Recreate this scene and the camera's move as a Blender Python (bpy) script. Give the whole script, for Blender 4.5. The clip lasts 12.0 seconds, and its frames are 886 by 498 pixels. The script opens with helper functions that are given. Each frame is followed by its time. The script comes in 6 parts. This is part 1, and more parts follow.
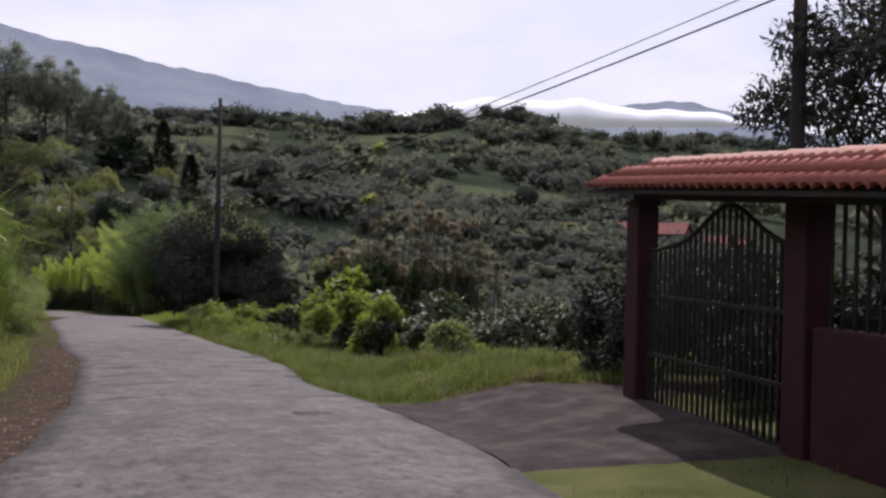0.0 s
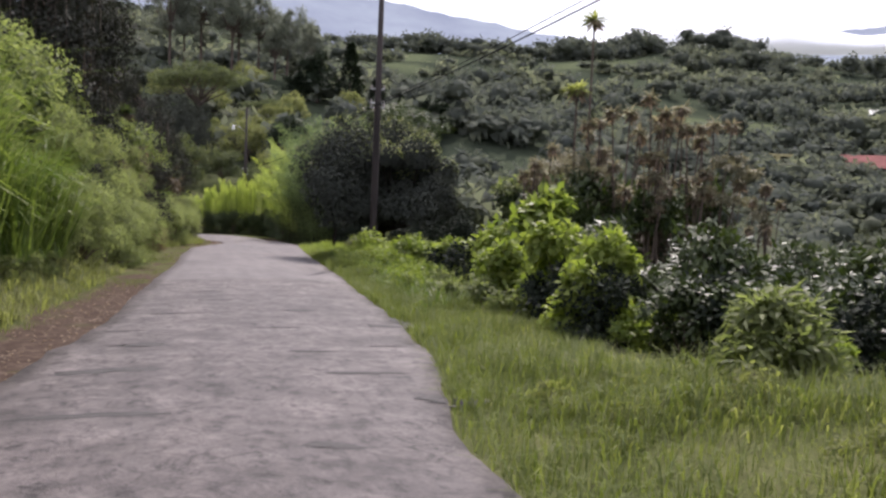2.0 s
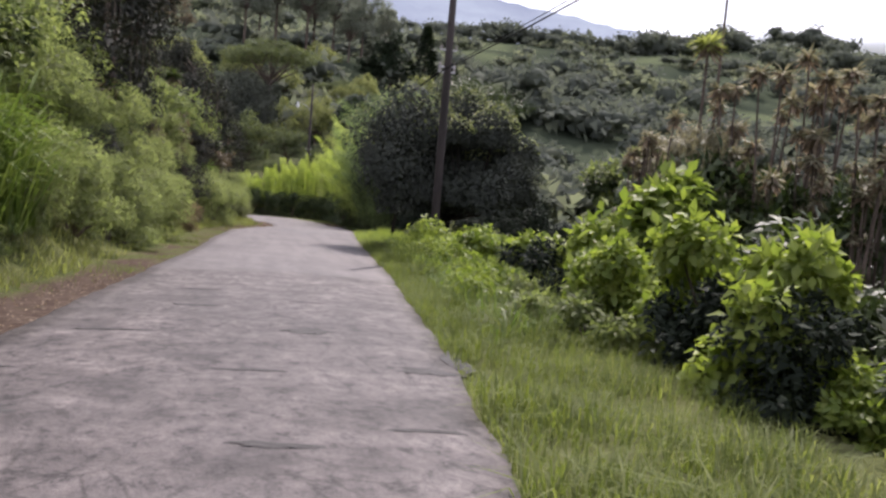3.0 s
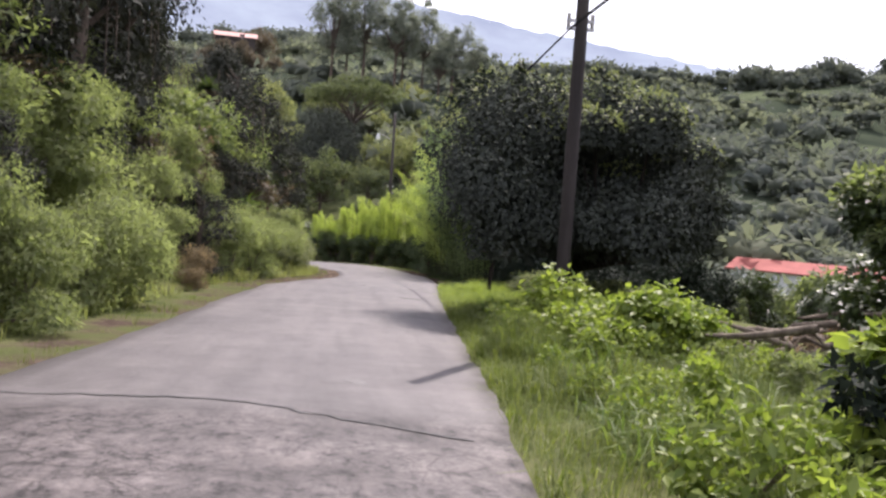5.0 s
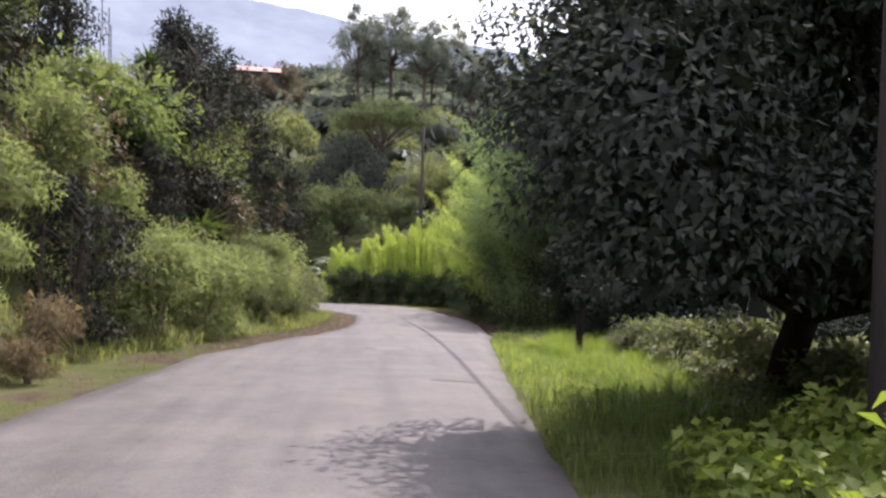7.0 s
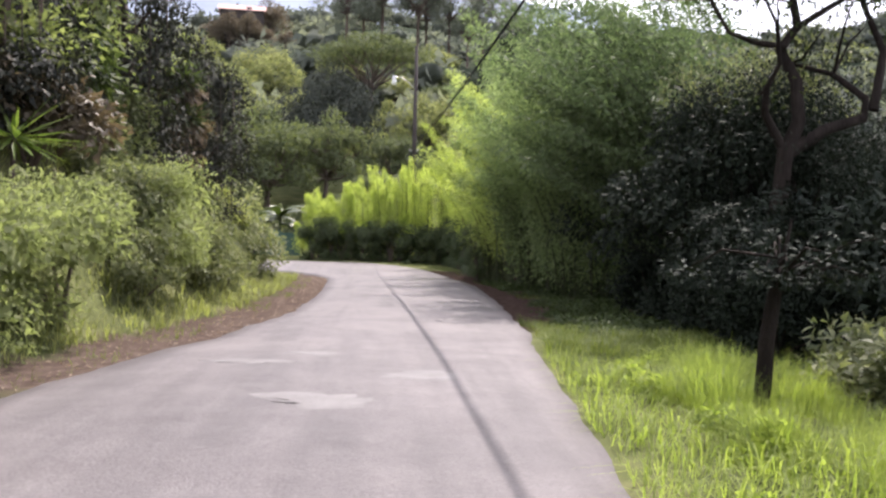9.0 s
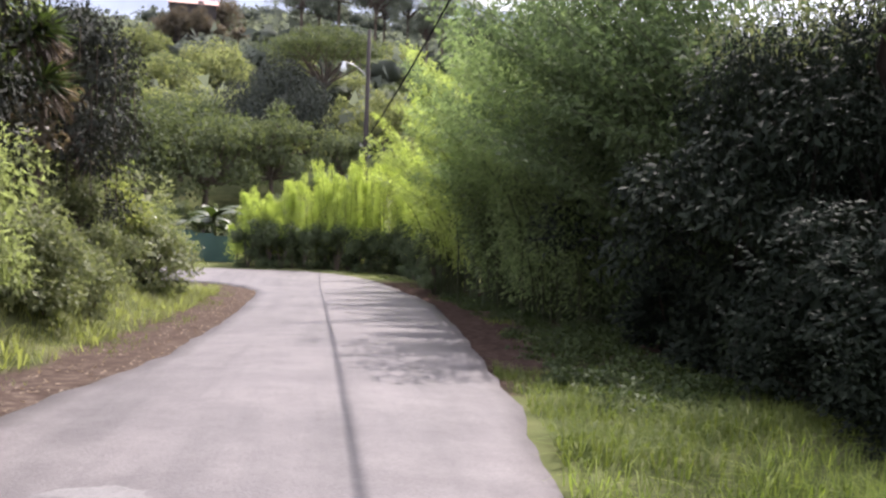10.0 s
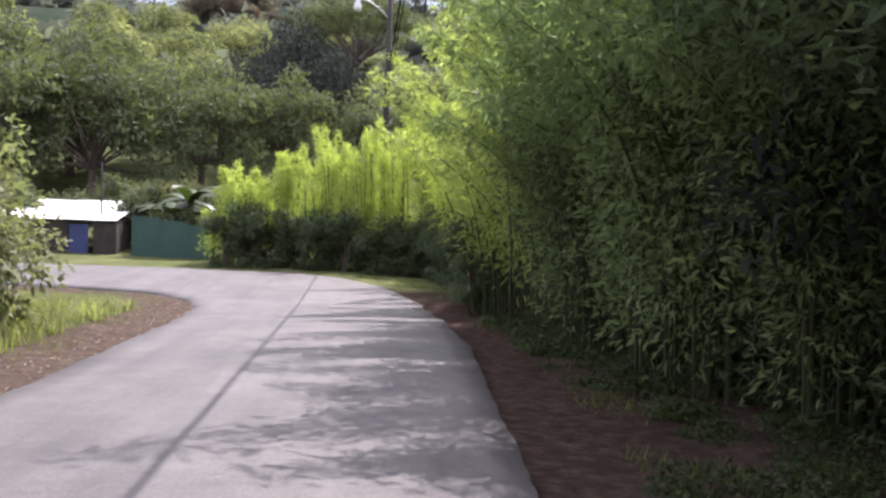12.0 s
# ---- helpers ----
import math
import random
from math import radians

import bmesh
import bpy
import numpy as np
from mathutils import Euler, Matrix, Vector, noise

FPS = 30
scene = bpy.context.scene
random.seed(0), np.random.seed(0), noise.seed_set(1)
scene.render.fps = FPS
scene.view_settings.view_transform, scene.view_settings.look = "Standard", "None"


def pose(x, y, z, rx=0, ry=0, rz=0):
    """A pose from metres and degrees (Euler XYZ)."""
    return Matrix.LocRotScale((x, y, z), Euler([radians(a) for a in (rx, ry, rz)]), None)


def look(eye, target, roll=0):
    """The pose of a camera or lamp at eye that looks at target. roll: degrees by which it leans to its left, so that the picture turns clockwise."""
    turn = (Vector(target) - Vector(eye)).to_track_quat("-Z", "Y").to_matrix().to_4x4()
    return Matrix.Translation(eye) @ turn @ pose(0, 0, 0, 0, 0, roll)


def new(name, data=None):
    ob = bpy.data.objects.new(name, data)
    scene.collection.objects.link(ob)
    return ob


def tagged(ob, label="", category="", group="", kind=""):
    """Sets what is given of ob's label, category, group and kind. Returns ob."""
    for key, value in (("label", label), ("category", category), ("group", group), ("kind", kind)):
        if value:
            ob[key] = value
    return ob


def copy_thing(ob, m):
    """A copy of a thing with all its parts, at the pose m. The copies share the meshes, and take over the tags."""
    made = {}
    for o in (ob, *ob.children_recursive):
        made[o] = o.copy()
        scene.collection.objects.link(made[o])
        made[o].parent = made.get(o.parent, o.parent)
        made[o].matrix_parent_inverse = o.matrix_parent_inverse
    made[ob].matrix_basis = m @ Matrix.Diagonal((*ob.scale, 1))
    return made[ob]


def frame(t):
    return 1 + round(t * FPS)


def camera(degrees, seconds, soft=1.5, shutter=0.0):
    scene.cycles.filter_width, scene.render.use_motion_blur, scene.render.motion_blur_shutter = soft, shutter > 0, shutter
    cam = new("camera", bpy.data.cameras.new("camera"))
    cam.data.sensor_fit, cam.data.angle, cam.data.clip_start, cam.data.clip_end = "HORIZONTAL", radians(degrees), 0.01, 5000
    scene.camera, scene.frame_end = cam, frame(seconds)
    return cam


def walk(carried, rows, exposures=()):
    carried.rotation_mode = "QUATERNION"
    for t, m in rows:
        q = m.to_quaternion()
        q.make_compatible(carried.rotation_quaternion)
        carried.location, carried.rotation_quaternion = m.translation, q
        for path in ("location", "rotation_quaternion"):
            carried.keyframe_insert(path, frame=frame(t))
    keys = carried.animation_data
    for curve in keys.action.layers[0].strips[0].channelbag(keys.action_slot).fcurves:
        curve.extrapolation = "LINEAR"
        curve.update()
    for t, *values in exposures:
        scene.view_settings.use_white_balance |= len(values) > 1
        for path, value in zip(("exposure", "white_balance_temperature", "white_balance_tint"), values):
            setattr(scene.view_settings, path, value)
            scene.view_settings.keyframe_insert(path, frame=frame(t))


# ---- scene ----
import functools

from mathutils.bvhtree import BVHTree

cam = camera(50.7, 12.0, soft=2.6)
METRES, EYE, TURN = 64.0, 1.5, -27.4
ROWS = [
    (0.0, 0.0, 0.0, 0.0, 0.0, -0.08, -1.38),
    (0.5, -0.0015, 0.0381, -0.0016, -0.56, -1.97, 0.78),
    (1.0, -0.0056, 0.076, -0.0045, 3.28, -2.51, -1.6),
    (1.5, -0.0109, 0.1159, -0.0067, 9.25, -3.06, -2.52),
    (2.0, -0.0189, 0.1566, -0.0088, 11.46, -4.59, -2.45),
    (2.5, -0.0281, 0.1977, -0.0116, 15.21, -4.74, -4.14),
    (3.0, -0.0384, 0.2392, -0.0147, 15.84, -5.38, -4.81),
    (5.0, -0.0958, 0.401, -0.0242, 21.42, -3.08, -3.97),
    (5.5, -0.112, 0.4419, -0.0274, 23.69, -0.74, -2.36),
    (6.0, -0.1301, 0.4826, -0.0298, 22.62, -2.11, -1.2),
    (6.5, -0.1483, 0.5225, -0.0318, 24.01, -1.2, -1.02),
    (7.0, -0.165, 0.5614, -0.0338, 23.53, -1.04, -1.79),
    (9.0, -0.2293, 0.7041, -0.0405, 23.23, -4.07, -1.63),
    (9.5, -0.2448, 0.7429, -0.0423, 21.81, -3.52, -0.58),
    (10.0, -0.2594, 0.7813, -0.0439, 20.66, -3.73, -2.31),
    (10.5, -0.2739, 0.8195, -0.0454, 21.19, -3.49, -4.82),
    (11.0, -0.2876, 0.8568, -0.0485, 22.1, -4.02, -4.73),
    (11.5, -0.3026, 0.8975, -0.051, 19.2, -4.04, -5.33),
    (12.0, -0.3188, 0.9402, -0.0544, 23.35, -4.21, -2.48),
]
walk(cam, [(t, pose(0, 0, EYE, 0, 0, TURN) @ pose(METRES * x, METRES * y, METRES * z, 90 + pitch, roll, yaw)) for t, x, y, z, yaw, pitch, roll in ROWS],
     exposures=[(0.0, -0.4, 6200, 23), (0.5, -0.14, 6250, 22), (1.5, 0.25, 6250, 22), (3.0, 0.48, 6250, 22), (5.0, 0.72, 6250, 21), (5.5, 0.58, 6300, 20), (6.0, 0.48, 6350, 20), (6.5, 0.58, 6350, 20), (7.0, 0.78, 6250, 21), (9.0, 1.14, 6250, 21), (10.5, 1.1, 6100, 22), (11.0, 1.06, 6050, 22), (11.5, 1.24, 6000, 22), (12.0, 1.14, 6000, 22)])

# ---- sky and sun ----
SUN_DIR = Vector((0.417 * 0.609, 0.909 * 0.609, 0.793))       # towards the sun
sun = new("sun", bpy.data.lights.new("sun", "SUN"))
sun.data.energy, sun.data.angle, sun.data.color = 5.0, radians(0.6), (1.0, 0.93, 0.82)
sun.matrix_world = look(SUN_DIR * 200, (0, 0, 0))
world = bpy.data.worlds.new("sky")
scene.world = world
world.use_nodes = True
wn, wl = world.node_tree.nodes, world.node_tree.links
wn.clear()
sky = wn.new("ShaderNodeTexSky")
sky.sky_type, sky.sun_disc = "NISHITA", False
sky.sun_elevation, sky.sun_rotation = radians(52.5), radians(24.6)
sky.air_density, sky.dust_density = 1.0, 2.5
geo = wn.new("ShaderNodeTexCoord")
stretch = wn.new("ShaderNodeMapping")
stretch.inputs["Scale"].default_value = (1.6, 1.6, 5.0)
puffs = wn.new("ShaderNodeTexNoise")
puffs.inputs["Scale"].default_value, puffs.inputs["Detail"].default_value, puffs.inputs["Roughness"].default_value = 1.7, 7.0, 0.6
veil = wn.new("ShaderNodeValToRGB")
veil.color_ramp.elements[0].position, veil.color_ramp.elements[0].color = 0.40, (0.55, 0.55, 0.55, 1)
veil.color_ramp.elements[1].position, veil.color_ramp.elements[1].color = 0.58, (0.95, 0.95, 0.95, 1)
mixsky = wn.new("ShaderNodeMix")
mixsky.data_type = "RGBA"
mixsky.inputs[7].default_value = (9.5, 9.6, 10.0, 1)
back = wn.new("ShaderNodeBackground")
back.inputs["Strength"].default_value = 0.13
wout = wn.new("ShaderNodeOutputWorld")
wl.new(geo.outputs["Generated"], stretch.inputs["Vector"])
wl.new(stretch.outputs["Vector"], puffs.inputs["Vector"])
wl.new(puffs.outputs["Fac"], veil.inputs["Fac"])
wl.new(veil.outputs["Color"], mixsky.inputs[0])
wl.new(sky.outputs["Color"], mixsky.inputs[6])
wl.new(mixsky.outputs[2], back.inputs["Color"])
wl.new(back.outputs["Background"], wout.inputs["Surface"])


# ---- materials ----
def nodes_of(name):
    m = bpy.data.materials.new(name)
    m.use_nodes = True
    return m, m.node_tree.nodes, m.node_tree.links, m.node_tree.nodes["Principled BSDF"]


def noise_tex(n, l, scale, detail=5.0, rough=0.6, coords="Object", stretch=None):
    tc = n.new("ShaderNodeTexCoord")
    t = n.new("ShaderNodeTexNoise")
    t.inputs["Scale"].default_value, t.inputs["Detail"].default_value, t.inputs["Roughness"].default_value = scale, detail, rough
    if stretch:
        mp = n.new("ShaderNodeMapping")
        mp.inputs["Scale"].default_value = stretch
        l.new(tc.outputs[coords], mp.inputs["Vector"])
        l.new(mp.outputs["Vector"], t.inputs["Vector"])
    else:
        l.new(tc.outputs[coords], t.inputs["Vector"])
    return t


def ramp(n, l, source, stops):
    r = n.new("ShaderNodeValToRGB")
    els = r.color_ramp.elements
    while len(els) < len(stops):
        els.new(0.5)
    for e, (p, c) in zip(els, stops):
        e.position, e.color = p, (*c, 1) if len(c) == 3 else c
    l.new(source, r.inputs["Fac"])
    return r


def mixed(n, l, a, b, fac, kind="MIX"):
    m = n.new("ShaderNodeMix")
    m.data_type, m.blend_type = "RGBA", kind
    for sock, v in ((m.inputs[0], fac), (m.inputs[6], a), (m.inputs[7], b)):
        if hasattr(v, "is_output"):
            l.new(v, sock)
        elif isinstance(v, tuple):
            sock.default_value = (*v, 1)
        else:
            sock.default_value = v
    return m.outputs[2]


def bump_of(n, l, p, source, strength, dist=0.02):
    b = n.new("ShaderNodeBump")
    b.inputs["Strength"].default_value, b.inputs["Distance"].default_value = strength, dist
    l.new(source, b.inputs["Height"])
    l.new(b.outputs["Normal"], p.inputs["Normal"])


def plain(name, stops, scale=6.0, rough=0.7, metal=0.0, bump=0.3, dist=0.01, fine=60.0, stretch=None, spec=0.3):
    """A weathered surface: a large and a fine noise in the colour, relief from both."""
    m, n, l, p = nodes_of(name)
    big = noise_tex(n, l, scale, stretch=stretch)
    small = noise_tex(n, l, fine, 3.0, stretch=stretch)
    col = ramp(n, l, big.outputs["Fac"], stops)
    grain = ramp(n, l, small.outputs["Fac"], [(0.25, (0.72, 0.72, 0.72)), (0.75, (1.15, 1.15, 1.15))])
    l.new(mixed(n, l, col.outputs["Color"], grain.outputs["Color"], 1.0, "MULTIPLY"), p.inputs["Base Color"])
    p.inputs["Roughness"].default_value, p.inputs["Metallic"].default_value = rough, metal
    p.inputs["Specular IOR Level"].default_value = spec
    bump_of(n, l, p, small.outputs["Fac"], bump, dist)
    return m


def leaf_mat(name, dark, light, rough=0.45, through_light=0.35, glow=(1.18, 1.28, 0.62), spec=0.5):
    """Leaves: colour varied leaf by leaf and plant by plant, light passing through the blade."""
    m, n, l, p = nodes_of(name)
    g = n.new("ShaderNodeNewGeometry")
    oi = n.new("ShaderNodeObjectInfo")
    add = n.new("ShaderNodeMath")
    add.operation = "MULTIPLY_ADD"
    l.new(g.outputs["Random Per Island"], add.inputs[0])
    add.inputs[1].default_value = 0.7
    half = n.new("ShaderNodeMath")
    half.operation = "MULTIPLY"
    half.inputs[1].default_value = 0.3
    l.new(oi.outputs["Random"], half.inputs[0])
    l.new(half.outputs[0], add.inputs[2])
    mid = tuple((a + b) / 2 for a, b in zip(dark, light))
    col = ramp(n, l, add.outputs[0], [(0.05, dark), (0.55, mid), (1.0, light)])
    l.new(col.outputs["Color"], p.inputs["Base Color"])
    p.inputs["Roughness"].default_value = rough
    p.inputs["Specular IOR Level"].default_value = spec
    tr = n.new("ShaderNodeBsdfTranslucent")
    l.new(mixed(n, l, col.outputs["Color"], glow, 1.0, "MULTIPLY"), tr.inputs["Color"])
    sh = n.new("ShaderNodeMixShader")
    sh.inputs[0].default_value = through_light
    l.new(p.outputs[0], sh.inputs[1])
    l.new(tr.outputs[0], sh.inputs[2])
    l.new(sh.outputs[0], n["Material Output"].inputs["Surface"])
    return m


DARK_BARK = plain("dark_bark", [(0.3, (0.013, 0.011, 0.010)), (0.7, (0.034, 0.028, 0.024))], 5.0, 0.95, 0, 0.8, 0.02, 40.0, (1, 1, 0.25), spec=0.03)
DULL_RED_TIN = plain("dull_red_tin_roof", [(0.3, (0.13, 0.050, 0.047)), (0.7, (0.20, 0.085, 0.078))], 0.6, 0.85, 0, 0.2, spec=0.05)
PINK_TIN = plain("faded_tin_roof", [(0.3, (0.42, 0.25, 0.22)), (0.7, (0.55, 0.36, 0.32))], 0.6, 0.8, 0, 0.2, spec=0.08)
BARK = plain("bark", [(0.3, (0.045, 0.035, 0.028)), (0.7, (0.13, 0.10, 0.08))], 5.0, 0.9, 0, 0.8, 0.02, 40.0, (1, 1, 0.25))
DEADWOOD = plain("dead_wood", [(0.3, (0.06, 0.045, 0.035)), (0.7, (0.22, 0.18, 0.14))], 5.0, 0.9, 0, 0.7, 0.02, 40.0, (1, 1, 0.3))
GREEN_STEM = plain("green_stem", [(0.3, (0.028, 0.036, 0.014)), (0.7, (0.065, 0.075, 0.028))], 8.0, 0.6)
POLE_WOOD = plain("pole_wood", [(0.3, (0.022, 0.018, 0.018)), (0.7, (0.055, 0.046, 0.043))], 3.0, 0.9, 0, 0.5, 0.01, 60.0, (1, 1, 0.1))
STEEL = plain("galvanised_steel", [(0.3, (0.25, 0.25, 0.26)), (0.7, (0.4, 0.4, 0.4))], 8.0, 0.45, 0.9)
CABLE = plain("cable", [(0.3, (0.012, 0.012, 0.013)), (0.7, (0.025, 0.025, 0.026))], 8.0, 0.9, spec=0.03)
L_DARK = leaf_mat("leaf_dark_glossy", (0.024, 0.036, 0.016), (0.072, 0.098, 0.034), 0.6, 0.3, spec=0.14)
L_MANGO = leaf_mat("leaf_mango", (0.039, 0.044, 0.040), (0.053, 0.059, 0.045), 0.9, 0.05, spec=0.03)
L_SLOPE_LIGHT = leaf_mat("leaf_slope_olive", (0.100, 0.115, 0.052), (0.270, 0.280, 0.130), 0.7, 0.55, (1.12, 1.18, 0.8), spec=0.08)
L_MEADOW = leaf_mat("meadow_blade", (0.130, 0.180, 0.036), (0.330, 0.380, 0.105), 0.6, 0.6, (1.15, 1.25, 0.66), spec=0.2)
L_VERGE = leaf_mat("leaf_verge", (0.082, 0.098, 0.050), (0.225, 0.240, 0.125), 0.55, 0.45, (1.15, 1.22, 0.75), spec=0.15)
L_SLOPE = leaf_mat("leaf_slope_wood", (0.046, 0.058, 0.038), (0.130, 0.148, 0.078), 0.7, 0.38, spec=0.08)
# near-black leaf colour: the shade is painted into the leaves
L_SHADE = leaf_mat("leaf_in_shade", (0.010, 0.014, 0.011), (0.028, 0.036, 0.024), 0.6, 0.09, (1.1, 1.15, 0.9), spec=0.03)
L_VINE = leaf_mat("leaf_vine", (0.026, 0.028, 0.025), (0.046, 0.049, 0.037), 0.7, 0.08, spec=0.08)
L_DRYBRUSH = leaf_mat("leaf_dry_brush", (0.080, 0.062, 0.040), (0.230, 0.190, 0.120), 0.7, 0.45, (1.1, 1.0, 0.8), spec=0.1)
L_TUFT = leaf_mat("leaf_tuft", (0.105, 0.105, 0.068), (0.310, 0.295, 0.205), 0.6, 0.4, (1.1, 1.05, 0.8), spec=0.25)
L_COFFEE = leaf_mat("leaf_coffee", (0.017, 0.029, 0.011), (0.060, 0.082, 0.025), 0.45, 0.25, spec=0.25)
L_MID = leaf_mat("leaf_mid_green", (0.092, 0.116, 0.052), (0.220, 0.246, 0.112), 0.6, 0.55, (1.18, 1.28, 0.72), spec=0.2)
L_BRIGHT = leaf_mat("leaf_bright", (0.095, 0.140, 0.030), (0.270, 0.315, 0.080), 0.5, 0.5, spec=0.25)
L_FEATHER = leaf_mat("leaf_feathery", (0.135, 0.158, 0.075), (0.262, 0.288, 0.140), 0.7, 0.56, (1.15, 1.25, 0.76), spec=0.12)
# one bamboo leaf in five tones, sunlit to shaded: light put into colour
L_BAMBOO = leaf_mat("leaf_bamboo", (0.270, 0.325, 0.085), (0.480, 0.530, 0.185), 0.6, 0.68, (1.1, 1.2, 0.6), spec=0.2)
L_BAMBOO_MID = leaf_mat("leaf_bamboo_part_sun", (0.200, 0.245, 0.085), (0.390, 0.435, 0.165), 0.6, 0.58, (1.1, 1.2, 0.7), spec=0.15)
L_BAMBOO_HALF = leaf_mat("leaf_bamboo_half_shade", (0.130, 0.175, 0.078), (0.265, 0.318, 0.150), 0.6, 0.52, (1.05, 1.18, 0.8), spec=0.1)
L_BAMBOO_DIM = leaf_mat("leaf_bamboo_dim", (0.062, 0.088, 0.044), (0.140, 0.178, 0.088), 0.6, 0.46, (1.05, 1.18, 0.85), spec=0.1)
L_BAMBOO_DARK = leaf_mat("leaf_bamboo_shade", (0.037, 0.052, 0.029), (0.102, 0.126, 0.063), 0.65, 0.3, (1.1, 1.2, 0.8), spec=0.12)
L_GRASS = leaf_mat("grass_blade", (0.060, 0.088, 0.021), (0.172, 0.196, 0.058), 0.6, 0.5, (1.16, 1.24, 0.68), spec=0.2)
L_REED = leaf_mat("reed_blade", (0.070, 0.115, 0.026), (0.190, 0.230, 0.075), 0.45, 0.45, spec=0.15)
L_DRY = leaf_mat("leaf_dry", (0.095, 0.072, 0.056), (0.320, 0.260, 0.195), 0.7, 0.4, (1.1, 1.0, 0.8), spec=0.2)
L_OLIVE = leaf_mat("leaf_olive", (0.108, 0.122, 0.046), (0.255, 0.265, 0.108), 0.6, 0.6, (1.18, 1.28, 0.72), spec=0.2)
L_EUC = leaf_mat("leaf_eucalyptus", (0.110, 0.124, 0.104), (0.235, 0.252, 0.205), 0.7, 0.5, (1.1, 1.15, 0.95), spec=0.1)
L_CONE = leaf_mat("leaf_cypress", (0.014, 0.022, 0.014), (0.036, 0.050, 0.028), 0.7, 0.1, spec=0.1)
# far leaves are paler and bluer: distance haze is in their base colour
L_FAR = leaf_mat("leaf_far_hazed", (0.110, 0.122, 0.096), (0.190, 0.204, 0.140), 0.9, 0.5, (1.1, 1.15, 0.9), spec=0.05)
L_FARDARK = leaf_mat("leaf_far_dark_hazed", (0.076, 0.088, 0.078), (0.132, 0.146, 0.112), 0.9, 0.42, (1.1, 1.12, 0.95), spec=0.05)
L_PURPLE = leaf_mat("leaf_reddish_brown", (0.060, 0.050, 0.034), (0.150, 0.125, 0.085), 0.6, 0.35, (1.1, 1.0, 0.7), spec=0.3)
TILE = plain("clay_tile", [(0.3, (0.27, 0.085, 0.066)), (0.5, (0.42, 0.145, 0.112)), (0.7, (0.52, 0.225, 0.175))], 1.3, 0.8, 0, 0.4, 0.01, 50.0)
MAROON = plain("maroon_paint", [(0.3, (0.030, 0.006, 0.010)), (0.7, (0.055, 0.012, 0.018))], 3.0, 0.7, 0, 0.3)
IRON = plain("black_iron", [(0.3, (0.018, 0.016, 0.016)), (0.7, (0.040, 0.034, 0.032))], 9.0, 0.5, 0.3)
SILL = plain("grey_concrete", [(0.3, (0.20, 0.18, 0.17)), (0.7, (0.32, 0.30, 0.28))], 3.0, 0.85, 0, 0.5)
RED_TIN = plain("red_tin_roof", [(0.3, (0.20, 0.060, 0.054)), (0.7, (0.30, 0.105, 0.090))], 0.6, 0.8, 0, 0.2, spec=0.08)
PALE_TIN = plain("pale_tin_roof", [(0.3, (0.60, 0.60, 0.60)), (0.7, (0.78, 0.78, 0.76))], 0.6, 0.6, 0.0, 0.2, spec=0.15)
WHITEWASH = plain("whitewash", [(0.3, (0.48, 0.50, 0.52)), (0.7, (0.62, 0.63, 0.64))], 0.8, 0.8, 0, 0.2)
OCHRE = plain("ochre_wall", [(0.3, (0.30, 0.27, 0.13)), (0.7, (0.42, 0.38, 0.20))], 0.8, 0.85, 0, 0.2)
GREEN_SHEET = plain("green_sheet", [(0.3, (0.035, 0.075, 0.065)), (0.7, (0.055, 0.105, 0.090))], 0.9, 0.6, 0, 0.2)
DARK_BOARD = plain("dark_board", [(0.3, (0.030, 0.026, 0.024)), (0.7, (0.060, 0.050, 0.045))], 2.0, 0.85)
BLUE_PAINT = plain("blue_paint", [(0.3, (0.035, 0.045, 0.12)), (0.7, (0.055, 0.065, 0.17))], 2.0, 0.6)
GLASS_DARK = plain("dark_window", [(0.3, (0.02, 0.022, 0.025)), (0.7, (0.035, 0.038, 0.04))], 2.0, 0.15)


# ---- the lie of the land ----
def lerp(x, pts):
    xs, ys = zip(*pts)
    return np.interp(x, xs, ys)


ROAD_Z = [(-60, 3.6), (0, 0.0), (4.5, -0.29), (9.5, -0.57), (14.7, -0.94), (25.6, -1.55), (31.3, -1.91), (36.8, -2.16), (46.8, -2.59),
          (52, -2.81), (57.2, -3.1), (62.8, -3.48), (84, -4.95), (94, -5.2), (140, -5.4)]
LEFT_X = [(-60, -25.5), (-20, -9.6), (0, -2.0), (5, -0.5), (10, 0.6), (15, 1.56), (20, 2.2), (24, 2.65), (30, 2.85), (36, 3.25), (40, 3.6), (46, 3.85),
          (52, 4.3), (59.5, 5.75), (64, 6.3), (70, 6.4), (79, 6.2), (82, 6.0), (84, 5.5), (85.3, 4.6), (86.0, 3.2), (86.3, 1.5)]
RIGHT_X = [(-60, -21), (-20, -5.6), (0, 2.2), (7.4, 4.5), (12.3, 5.3), (16, 5.6), (19.5, 6.4), (23, 6.85), (26, 7.17), (34, 7.95), (41, 8.4), (50, 9.0),
           (57.6, 9.7), (60, 10.0), (65.5, 10.4), (70, 10.7), (76, 11.0), (80, 11.0), (85, 10.7), (89, 9.9), (91.5, 8.6), (92.8, 7.0)]


def smooth(a, b, v):
    k = np.clip((v - a) / (b - a), 0, 1)
    return k * k * (3 - 2 * k)


def waves(x, y, size, seed=0.0):
    return (np.sin(x / size + 1.3 + seed) * np.cos(y / size * 1.13 - 0.7 + seed * 2) + 0.6 * np.sin((x * 0.8 + y * 0.6) / size * 2.1 + seed)
            + 0.4 * np.cos((x * 0.5 - y * 0.9) / size * 3.7 + 2 * seed)) / 2.0


